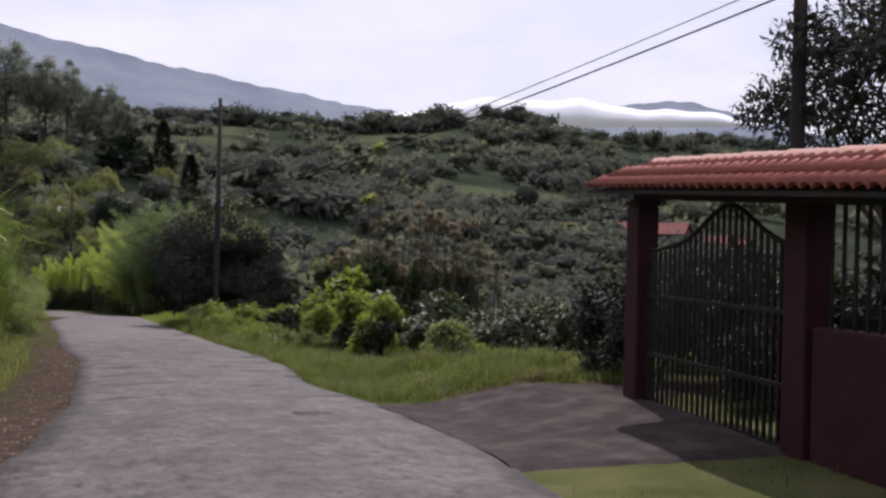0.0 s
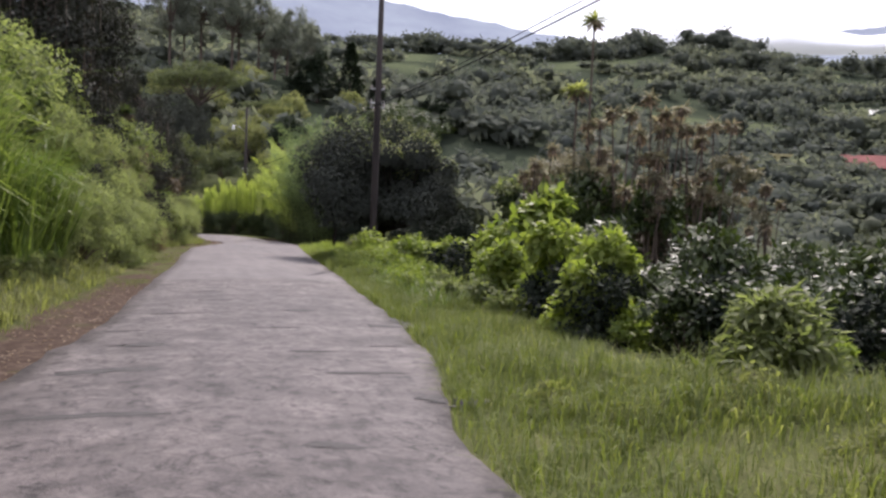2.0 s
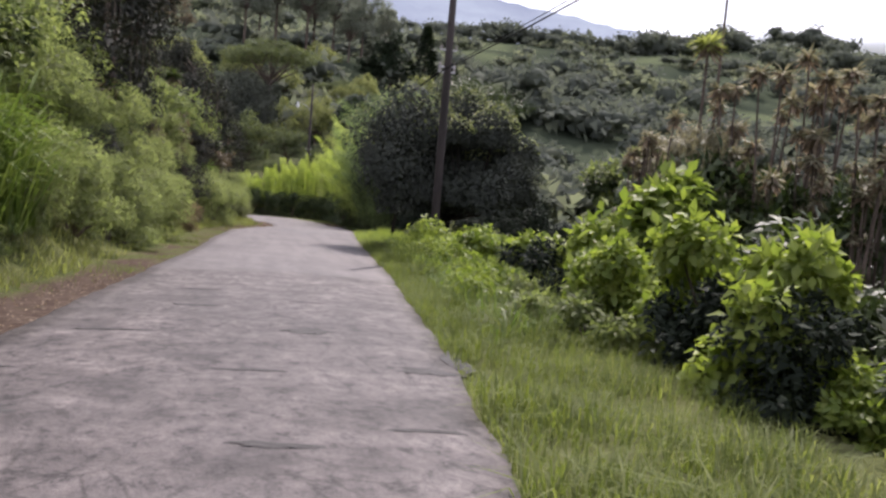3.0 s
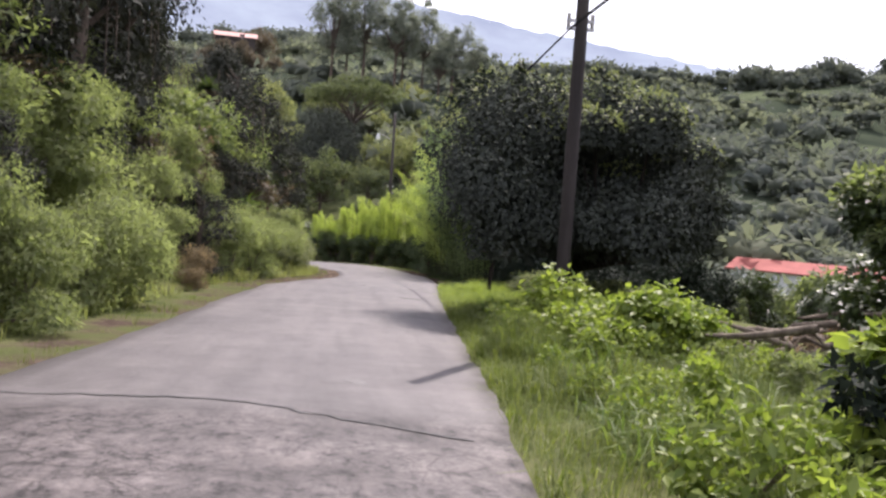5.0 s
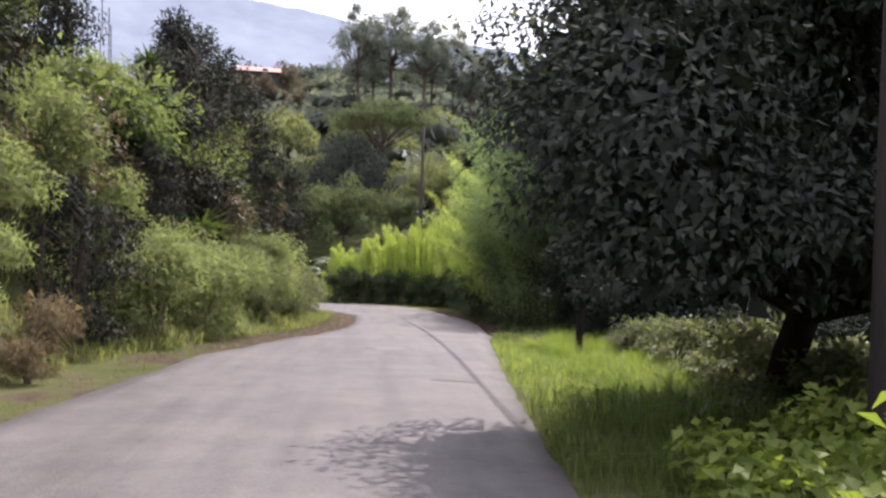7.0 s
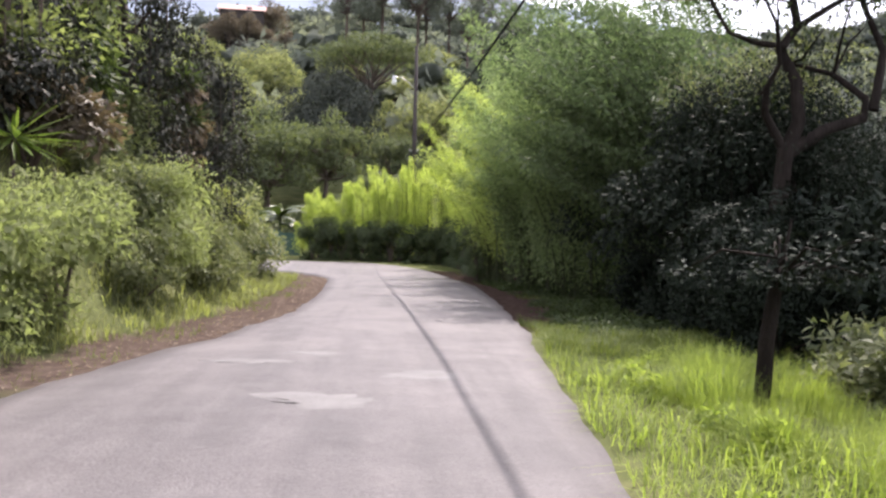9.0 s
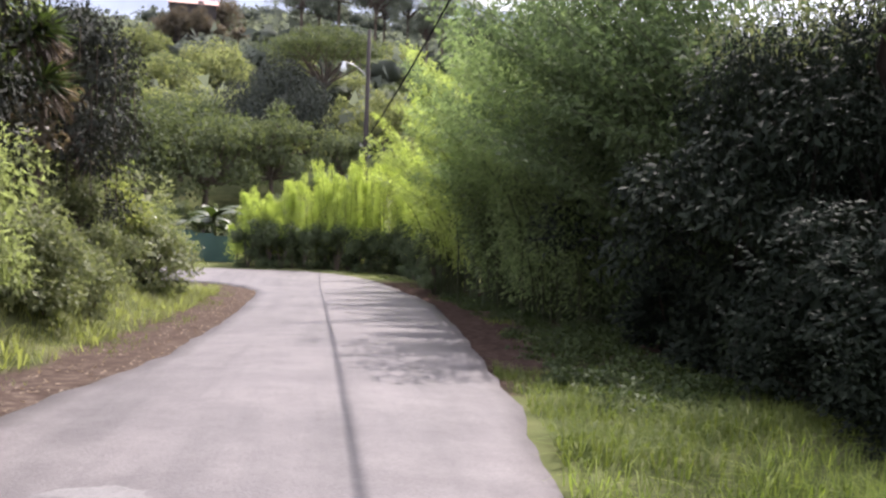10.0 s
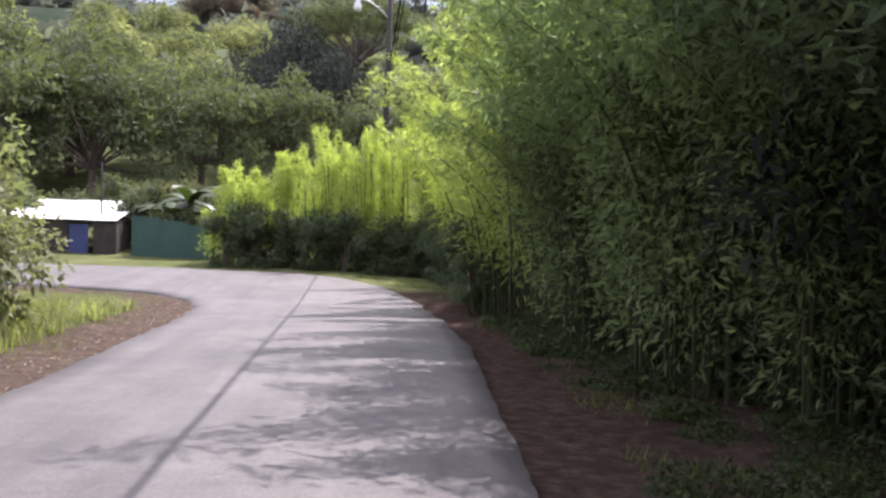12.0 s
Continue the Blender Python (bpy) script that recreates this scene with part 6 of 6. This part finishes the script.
spread(shrub, 2, [(9.6, 9.4, 1.0), (9.0, 6.8, 0.9), (10.2, 8.0, 1.0), (8.6, 5.2, 0.9), (11.3, 11.8, 1.1), (10.9, 14.0, 0.9), (9.3, 10.9, 1.0), (9.6, 12.3, 1.0), (8.9, 8.2, 0.8), (8.5, 6.9, 0.7), (10.4, 10.4, 1.2), (10.6, 6.4, 1.1), (8.5, 6.1, 1.25), (8.3, 5.0, 1.3), (8.1, 4.0, 1.3), (7.9, 3.0, 1.3), (7.7, 2.0, 1.3), (9.2, 4.4, 1.5), (9.0, 2.8, 1.5)], "garden shrubs", name="garden_shrub", label="dark leafy garden shrub behind the gate", mat=L_VINE,
       leaf=(0.14, 0.06), n=2600, spreadr=0.8, high=1.8, clumps=9)


# ---- buildings ----
def prism(bm, x0, x1, y0, y1, z0, z1, over):
    """A gabled roof slab with the ridge along x."""
    ym = (y0 + y1) / 2
    rings = []
    for x in (x0 - over, x1 + over):
        rings.append([bm.verts.new((x, y, z)) for y, z in ((y0 - over, z0), (ym, z1), (y1 + over, z0), (y1 + over, z0 - 0.12), (ym, z1 - 0.14), (y0 - over, z0 - 0.12))])
    for i in range(6):
        bm.faces.new((rings[0][i], rings[0][(i + 1) % 6], rings[1][(i + 1) % 6], rings[1][i]))
    for r_ in rings:
        bm.faces.new(r_)
    bmesh.ops.recalc_face_normals(bm, faces=bm.faces)


def house(name, x, y, z, turn, size, wall, rise, wall_mat, roof_mat, label, windows=(), category="house"):
    root = tagged(new(name), label, category)
    root.matrix_world = pose(x, y, z, 0, 0, turn)
    w, d = size
    bm = bmesh.new()
    v = [bm.verts.new(p) for p in ((-w / 2, -d / 2, -7.0), (w / 2, -d / 2, -7.0), (w / 2, d / 2, -7.0), (-w / 2, d / 2, -7.0), (-w / 2, -d / 2, wall), (w / 2, -d / 2, wall), (w / 2, d / 2, wall), (-w / 2, d / 2, wall), (-w / 2, 0, wall + rise * 0.93), (w / 2, 0, wall + rise * 0.93))]
    for f in ((0, 1, 5, 4), (2, 3, 7, 6), (1, 2, 6, 9, 5), (3, 0, 4, 8, 7), (4, 5, 9, 8), (6, 7, 8, 9)):
        bm.faces.new([v[i] for i in f])
    bmesh.ops.recalc_face_normals(bm, faces=bm.faces)
    part("wall", bm, wall_mat, root)
    bm = bmesh.new()
    prism(bm, -w / 2, w / 2, -d / 2, d / 2, wall + 0.06, wall + rise + 0.1, 0.5)
    part("roof", bm, roof_mat, root)
    for side, u, zz, ww, hh in windows:
        bm = bmesh.new()
        if side == "front":
            box(bm, u - ww / 2, u + ww / 2, -d / 2 - 0.06, -d / 2 + 0.02, zz, zz + hh)
        else:
            box(bm, -w / 2 - 0.06, -w / 2 + 0.02, u - ww / 2, u + ww / 2, zz, zz + hh)
        win = part("window", bm, GLASS_DARK, root)
        bm = bmesh.new()
        if side == "front":
            box(bm, u - ww / 2 - 0.1, u + ww / 2 + 0.1, -d / 2 - 0.12, -d / 2, zz - 0.12, zz)
        else:
            box(bm, -w / 2 - 0.12, -w / 2, u - ww / 2 - 0.1, u + ww / 2 + 0.1, zz - 0.12, zz)
        part("window_sill", bm, SILL, win)
    return root


house("white_house", 53.3, 114.9, -7.2, -40, (14, 7), 2.2, 0.95, WHITEWASH, RED_TIN, "white walled house with a red tin roof in the valley", [("front", 4.6, 1.0, 1.0, 1.2), ("front", 0.5, 1.0, 1.0, 1.2), ("left", 0, 1.0, 1.0, 1.2)])
house("red_roof_house", 138.5, 164.8, 3.4, -52, (15, 11), 2.2, 2.6, DARK_BOARD, DULL_RED_TIN, "house with a dull red tin roof across the valley", [("front", -4, 1.0, 1.4, 1.2), ("front", 3, 1.0, 1.4, 1.2)])
house("red_roof_annex", 149.0, 158.5, 1.4, -30, (15, 9), 2.4, 1.8, DARK_BOARD, DULL_RED_TIN, "low annex with a red tin roof across the valley", [("front", 0, 1.0, 1.4, 1.0)])
house("hill_house", -22.7, 262.0, 34.3, 8, (9.5, 6), 1.3, 1.4, DARK_BOARD, PINK_TIN, "small house with a pinkish roof high on the hill", [("front", 1.5, 1.0, 1.2, 1.0)])
house("pale_roof_shed", 271.0, 382.0, 45.4, -20, (13, 8), 1.3, 1.0, OCHRE, PALE_TIN, "long shed with a pale tin roof on the far slope", [("front", 0, 0.8, 1.4, 1.0)], "shed")
house("pale_roof_barn", 298.0, 380.0, 44.6, -20, (10, 7), 1.2, 0.9, OCHRE, PALE_TIN, "small barn with a pale roof on the far slope", [("front", 0, 0.8, 1.4, 1.0)], "barn")


house("pale_roof_house", 214.0, 249.0, 22.0, -30, (15, 8), 2.4, 1.6, OCHRE, PALE_TIN, "low house with a pale tin roof behind garden trees", [("front", 0, 1.0, 1.4, 1.0)])
house("faded_roof_house", 226.0, 238.0, 20.5, -25, (13, 8), 2.4, 1.6, WHITEWASH, PINK_TIN, "small house with a faded pink roof behind garden trees", [("front", 0, 1.0, 1.4, 1.0)])


def terrace():
    root = tagged(new("terrace_building"), "long low ochre terrace with dark openings on the far slope", "building")
    root.matrix_world = pose(111.0, 176.0, 5.4, 0, 0, -14)
    bm = bmesh.new()
    box(bm, -13, 13, -0.4, 2.5, 2.0, 2.5)
    part("top_beam", bm, OCHRE, root)
    for x in np.linspace(-12.6, 12.6, 10):
        bm = bmesh.new()
        box(bm, x - 0.5, x + 0.5, -0.3, 0.3, -2.5, 2.0)
        part("pier", bm, OCHRE, root)
    bm = bmesh.new()
    box(bm, -13, 13, 2.3, 2.5, -2.5, 2.0)
    part("back_wall", bm, DARK_BOARD, root)


terrace()


def corrugated(w, h, pitch=0.09, depth=0.018, thick=0.006):
    """A corrugated sheet standing in the xz plane."""
    n = int(w / pitch * 4)
    xs = np.linspace(0, w, n + 1)
    ys = depth * np.sin(xs / pitch * 2 * math.pi)
    v = []
    for yo in (0, thick):
        for z in (0, h):
            v += [(x, y + yo, z) for x, y in zip(xs, ys)]
    w1 = n + 1
    q = [(i, i + 1, w1 + i + 1, w1 + i) for i in range(n)] + [(2 * w1 + i + 1, 2 * w1 + i, 3 * w1 + i, 3 * w1 + i + 1) for i in range(n)]
    return v, q


def sheet_fence():
    root = tagged(new("sheet_fence"), "dark green corrugated sheet fence at the bend", "fence")
    z = zland(2.2, 97.0)
    root.matrix_world = pose(0.75, 97.6, z, 0, 0, -18)
    v, q = corrugated(1.09, 1.75)
    me = tri_mesh("sheet", v, q, GREEN_SHEET, smooth_shade=True)
    for i in range(3):
        o = part("sheet", me, None, root)
        o.matrix_local = pose(i * 1.08, 0.01 * (i % 2), -0.3 - 0.11 * i)
    for x in (0.0, 1.6, 3.2):
        bm = bmesh.new()
        box(bm, x - 0.04, x + 0.04, 0.04, 0.12, -0.4, 1.5, 0.005)
        part("post", bm, DARK_BOARD, root)


def roadside_shed():
    root = tagged(new("roadside_shed"), "low dark board shed with a pale tin roof at the bend", "shed")
    z = zland(-2.5, 99.0)
    root.matrix_world = pose(-3.3, 99.6, z, 0, 0, 2)
    for i, x in enumerate(np.arange(-3.4, 3.2, 0.28)):
        if 1.45 < x < 2.35:
            continue
        bm = bmesh.new()
        box(bm, x, x + 0.27, -1.62, -1.59 + 0.012 * (i % 3), -0.4, 1.15)
        part("board", bm, DARK_BOARD, root)
    bm = bmesh.new()
    box(bm, 1.5, 2.3, -1.62, -1.57, -0.35, 1.05, 0.004)
    part("door", bm, BLUE_PAINT, root, "faded blue board door")
    for x in (-3.4, 3.1):
        bm = bmesh.new()
        box(bm, x, x + 0.1, -1.55, 4.0, -0.4, 1.2)
        part("side_wall", bm, DARK_BOARD, root)
    v, q = corrugated(6.8, 5.0, 0.12, 0.02)
    o = part("roof", tri_mesh("roof", v, q, PALE_TIN, smooth_shade=True), None, root, "pale weathered tin roof")
    o.matrix_local = pose(-3.5, 3.2, 1.75, 90 + 6, 0, 0)


sheet_fence()
roadside_shed()


def banana(seed, label=""):
    r = np.random.default_rng(seed + 55)
    root = thing("banana_plant", label, "plant")
    part("stem", tubes_mesh("stem", [([(0, 0, -0.1), (0.03, 0, 0.8), (0, 0.04, 1.5)], [0.11, 0.09, 0.06])], GREEN_STEM, 8), None, root)
    for k in range(8):
        a, up = k * 2.4 + r.uniform(-0.3, 0.3), r.uniform(0.35, 1.1)
        L, W = r.uniform(1.2, 1.7), 0.20
        vs, fs = [], []
        for i in range(8):
            t = i / 7
            c = Vector((math.cos(a) * L * t * math.cos(up * (1 - t * 0.6)), math.sin(a) * L * t * math.cos(up * (1 - t * 0.6)), 1.45 + L * (math.sin(up) * t - 0.55 * t * t)))
            s = Vector((-math.sin(a), math.cos(a), 0)) * W * math.sin(math.pi * min(1, 0.08 + t * 0.95)) ** 0.6
            vs += [tuple(c - s + Vector((0, 0, -0.05))), tuple(c), tuple(c + s + Vector((0, 0, -0.05)))]
        for i in range(7):
            fs += [(3 * i, 3 * i + 1, 3 * i + 4, 3 * i + 3), (3 * i + 1, 3 * i + 2, 3 * i + 5, 3 * i + 4)]
        part("leaf", tri_mesh("leaf", vs, fs, L_COFFEE), None, root)
    return root


spread(banana, 2, [(2.5, 99.2, 1.3), (1.7, 100.0, 1.25), (3.3, 100.0, 1.1)], "banana plants", label="banana plant with broad arching leaves by the fence")


# ---- fallen brush and small trees by the verge ----
PILE = (14.2, 39.4)


def brush_pile():
    r = np.random.default_rng(9)
    root = thing("brush_pile", "heap of cut grey branches and dead leaves on the grass", "brush pile")
    for k in range(60):
        a, L = r.uniform(0, 6.28), r.uniform(0.5, 1.4)
        c = np.array([r.normal(0, 0.75), r.normal(0, 0.6), 0.06 + abs(r.normal(0, 0.28))])
        d = np.array([math.cos(a), math.sin(a), r.normal(0.05, 0.18)]) * L / 2
        m = c + r.normal(0, 0.14, 3)
        p = [np.maximum(q, [-9, -9, 0.02]) for q in (c - d, m, c + d)]
        part("branch", tubes_mesh("branch", [([tuple(q) for q in p], [0.05 * r.uniform(0.4, 1), 0.035, 0.012])], DEADWOOD, 6), None, root)
    v, t = clump_leaves(r, (0, 0, 0.1), (1.3, 1.1, 0.45), 1200, 0.16, 0.06, 0.4, (0.3, 1.0), 0.0)
    part("dead_foliage", tri_mesh("dead_foliage", v, t, L_DRY), None, root)
    root.location = (PILE[0], PILE[1], zland(*PILE) + 0.02)
    root.scale = (1.15, 1.15, 1.5)


brush_pile()


FORK_Z = -0.41


def crooked_tree(x, y, z, turn, label, seed=21, size=1.0, leaves=60):
    """A thin crooked trunk that forks into bare, bent limbs."""
    r = np.random.default_rng(seed)
    root = thing("crooked_tree", label, "tree")
    trunk = [(0, -0.6), (0.0, 0.0), (0.02, 0.9), (0.10, 1.4), (0.17, 1.9), (0.19, 2.25)]
    limbs = [([(0.19, 2.2), (0.29, 2.45), (0.24, 2.75), (0.14, 3.0), (0.27, 3.18), (0.23, 3.45), (0.32, 3.8), (0.20, 4.2)], 0.060, 0.35),
             ([(0.14, 3.0), (-0.1, 3.03), (-0.32, 3.08), (-0.55, 3.3)], 0.028, -0.3),
             ([(0.19, 2.22), (0.02, 2.5), (-0.02, 2.68), (0.04, 2.85), (-0.08, 3.1)], 0.038, -0.4),
             ([(0.19, 2.2), (0.5, 2.4), (0.8, 2.5), (0.85, 2.65), (0.65, 2.85), (0.36, 2.95)], 0.055, 0.5),
             ([(0.83, 2.55), (0.92, 3.0), (0.86, 3.4), (1.05, 3.9)], 0.040, 0.7),
             ([(0.27, 3.18), (0.6, 3.4), (0.75, 3.7), (0.7, 4.1)], 0.026, -0.5)]
    part("trunk", tubes_mesh("trunk", [([(u, 0, z) for u, z in trunk], [0.10, 0.085, 0.072, 0.066, 0.064, 0.06])], DARK_BARK, 9), None, root)
    ends = []
    for pts, rad, deep in limbs:
        n = len(pts)
        p = [(u, deep * (k / (n - 1)) ** 2 + r.normal(0, 0.02), z) for k, (u, z) in enumerate(pts)]
        part("limb", tubes_mesh("limb", [(p, [rad * (1 - 0.72 * k / (n - 1)) for k in range(n)])], DARK_BARK, 7), None, root)
        ends.append(np.array(p[-1]))
        for j in range(3):
            s = np.array(p[r.integers(n // 2, n)])
            f = s + r.normal(0, 0.3, 3) + [0, 0, 0.25]
            part("twig", tubes_mesh("twig", [([tuple(s), tuple((s + f) / 2 + r.normal(0, 0.05, 3)), tuple(f)], [0.014, 0.010, 0.004])], DARK_BARK, 5), None, root)
            ends.append(f)
    v, t = join_arrays([clump_leaves(r, e, (0.34, 0.34, 0.2), leaves, 0.055, 0.026, 0.3, (0.2, 1.1)) for e in ends]
                       + [clump_leaves(r, (r.normal(0.75, 0.55), r.normal(0.1, 0.6), r.uniform(3.55, 4.6)), (0.42, 0.42, 0.28), 420, 0.075, 0.034, 0.4, (0.2, 1.1)) for k in range(34)])
    part("crown", tri_mesh("crown", v, t, L_COFFEE), None, root)
    root.matrix_world = pose(x, y, z, 0, 0, turn) @ Matrix.Diagonal((size, size, size, 1))


crooked_tree(13.66, 60.93, FORK_Z - 2.25 * 2.05, -4.2, "crooked dark tree with bare forked limbs among the undergrowth", size=2.05)


def slim_tree(x, y, label):
    """A thin leaning stem with a small dark head of leaves."""
    r = np.random.default_rng(77)
    root = thing("slim_tree", label, "tree")
    part("trunk", tubes_mesh("trunk", [([(0, 0, -0.25), (0, 0, 0.0), (0.02, 0.02, 0.7), (0.08, 0.05, 1.3), (0.13, 0.05, 1.6), (0.2, 0.1, 2.0)], [0.085, 0.07, 0.065, 0.055, 0.022, 0.008])], DARK_BARK, 9), None, root)
    sets = []
    for k in range(11):
        c = np.array([r.normal(0.25, 0.38), r.normal(0.1, 0.35), r.uniform(1.3, 2.2)])
        part("limb", tubes_mesh("limb", [([(0.1, 0.05, 1.2 + 0.04 * k), tuple(c * 0.6 + np.array([0.05, 0.02, 0.62 + 0.02 * k])), tuple(c)], [0.02, 0.014, 0.005])], DARK_BARK, 5), None, root)
        sets.append(clump_leaves(r, c, (0.24, 0.24, 0.16), 90, 0.08, 0.036, 0.4, (0.2, 1.1)))
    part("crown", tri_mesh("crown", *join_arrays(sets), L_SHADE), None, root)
    root.matrix_world = pose(x, y, zland(x, y), 0, 0, -4) @ Matrix.Diagonal((1.05, 1.05, 0.8, 1))


slim_tree(11.0, 54.3, "thin dark stemmed young tree in the verge grass")


# ---- marks on the road ----
ribbon("transverse_crack", [(3.4, 34.0), (4.4, 33.95), (5.45, 33.9), (6.05, 33.55), (6.8, 33.1), (7.5, 32.8)], [0.03, 0.05, 0.04, 0.05], FRESH, "dark crack across the asphalt", jitter=0.03, seed=4)


ribbon("faint_line", [(7.70, 90.4), (6.6, 89.6), (5.4, 88.9), (4.0, 88.6)], [0.04, 0.05, 0.04], WORN_TAR, "thin dark line curving off along the bend", seed=9, jitter=0.012)


def blotch(name, x, y, rx, ry, mat, label, seed, category="road patch"):
    """A worn hollow or patch: a ragged sheet lying on the road."""
    r = np.random.default_rng(seed)
    n, v = 28, []
    ph = r.uniform(0, 6.28, 4)
    for ring in (0.0, 0.3, 0.6, 0.8, 1.0):
        for k in range(n):
            a = 2 * math.pi * k / n
            w = ring * (1 + 0.22 * math.sin(2 * a + ph[0]) + 0.16 * math.sin(3 * a + ph[1]) + 0.12 * math.sin(7 * a + ph[2]) + r.normal(0, 0.13))
            px, py = x + rx * w * math.cos(a), y + ry * w * math.sin(a)
            v.append((px, py, road_top(px, py) + (0.006 if ring < 1 else -0.004)))
    q = [(j * n + k, j * n + (k + 1) % n, (j + 1) * n + (k + 1) % n, (j + 1) * n + k) for j in range(4) for k in range(n)]
    tagged(part(name, tri_mesh(name, v, q, mat), None), label, category, kind="structure")


for k, (x, y, rx, ry) in enumerate([(2.9, 19.0, 0.45, 0.20), (3.2, 20.9, 0.40, 0.16), (5.1, 20.1, 0.26, 0.09), (2.2, 14.6, 0.35, 0.16), (6.55, 22.9, 0.26, 0.22), (4.3, 27.2, 0.28, 0.13), (5.9, 17.2, 0.3, 0.22), (4.0, 11.2, 0.3, 0.2), (5.6, 25.0, 0.35, 0.25), (5.0, 22.5, 0.3, 0.07), (3.6, 24.6, 0.35, 0.06), (5.4, 18.6, 0.5, 0.07), (3.0, 16.8, 0.5, 0.12), (4.6, 15.6, 0.2, 0.12), (5.2, 13.4, 0.25, 0.1), (6.1, 20.6, 0.25, 0.06), (4.2, 29.5, 0.3, 0.08), (5.8, 28.2, 0.3, 0.06), (2.9, 22.4, 0.25, 0.08), (8.2, 49.0, 0.3, 0.07)]):
    blotch("surface_break", x, y, rx, ry, WORN_TAR, "shallow dark hollow in the old asphalt", 20 + k)
for k, (x, y, rx, ry) in enumerate([(6.5, 56.4, 0.45, 0.16), (7.1, 57.1, 0.28, 0.22), (6.6, 35.3, 0.13, 0.12), (7.3, 54.2, 0.5, 0.35), (8.2, 55.6, 0.4, 0.3)]):
    blotch("pale_patch", x, y, rx, ry, PATCH, "pale worn patch on the asphalt", 60 + k)
ribbon("edge_break", [(7.05, 23.0), (6.95, 23.6), (7.05, 24.3)], [0.05, 0.3, 0.2, 0.05], FRESH, "broken crumbling edge of the asphalt", seed=62)


# rough weedy ground beyond the driveway
prng = np.random.default_rng(515)
spread(shrub, 3, [(x, y, q) for x, y, q in prng.uniform((6.4, 11.2, 0.3), (12.5, 17.5, 0.75), (46, 3)) if x > float(lerp(y, RIGHT_X)) + 0.9 and y > 12.5 - 0.46 * (x - 5.6)], "driveway weeds", name="verge_weed",
       label="low dull green weed in the rough grass by the driveway", mat=L_OLIVE, leaf=(0.1, 0.045), n=500, spreadr=0.6, high=0.5, clumps=7, low=0.05, category="weed", stems=3, core=6)
spread(shrub, 2, [(x, y, q) for x, y, q in prng.uniform((7.2, 11.4, 0.3), (12.0, 14.5, 0.6), (18, 3)) if y > 12.4 - 0.46 * (x - 5.6)], "driveway dry tufts", name="dry_tuft",
       label="dry brown tuft in the rough grass by the driveway", mat=L_DRYBRUSH, leaf=(0.14, 0.03), n=420, spreadr=0.55, high=0.45, clumps=6, low=0.05, category="weed", stems=3, core=4)


# leaf litter and stones on the inner verge
def litter():
    r = np.random.default_rng(31)
    n = 1500
    y = np.concatenate([r.uniform(8, 32, n // 2), r.uniform(54, 85, n // 2)])
    x = lerp(y, LEFT_X) - np.abs(r.normal(0.5, 0.35, n))
    z = land(x, y)[0] + 0.02
    v, t = leaf_arrays(r, np.stack([x, y, z], 1), np.concatenate([r.normal(0, 1, (n, 2)), r.normal(0, 0.15, (n, 1))], 1), np.repeat([[0, 0, 1.0]], n, 0) + ball(r, n) * 0.3, 0.065, 0.035)
    tagged(part("leaf_litter", tri_mesh("leaf_litter", v, t, L_DRY), None), "dry brown fallen leaves along the verge", "leaf litter", kind="stuff")


litter()


# loose stones and clods on the soil verges
def stone(seed, label=""):
    r = np.random.default_rng(seed + 500)
    bm = bmesh.new()
    bmesh.ops.create_icosphere(bm, subdivisions=2, radius=0.06)
    ph = r.uniform(0, 6.28, 6)
    for v in bm.verts:
        k = 1 + 0.22 * math.sin(v.co.x * 40 + ph[0]) + 0.18 * math.sin(v.co.y * 47 + ph[1]) + r.normal(0, 0.04)
        v.co = Vector((v.co.x * k * 1.3, v.co.y * k, v.co.z * k * 0.62))
    return tagged(part("stone", bm, SILL if seed == 0 else CLOD), label, "stone")


CLOD = plain("soil_clod", [(0.3, (0.050, 0.033, 0.026)), (0.7, (0.13, 0.095, 0.075))], 9.0, 0.95, 0, 0.8, 0.02, 50.0)
srng = np.random.default_rng(808)
spread(stone, 3, [(float(lerp(y, LEFT_X)) - 0.12 - abs(d), y, s) for y, d, s in zip(np.concatenate([srng.uniform(10, 30, 16), srng.uniform(52, 80, 26)]), srng.normal(0.25, 0.35, 42), srng.uniform(0.4, 1.5, 42))], "verge stones", label="small stone or clod lying on the soil verge")
spread(stone, 3, [(float(lerp(y, RIGHT_X)) + 0.12 + abs(d), y, s) for y, d, s in zip(srng.uniform(59, 80, 20), srng.normal(0.2, 0.3, 20), srng.uniform(0.4, 1.4, 20))], "shaded verge stones", label="small stone or clod beside the shaded road edge")
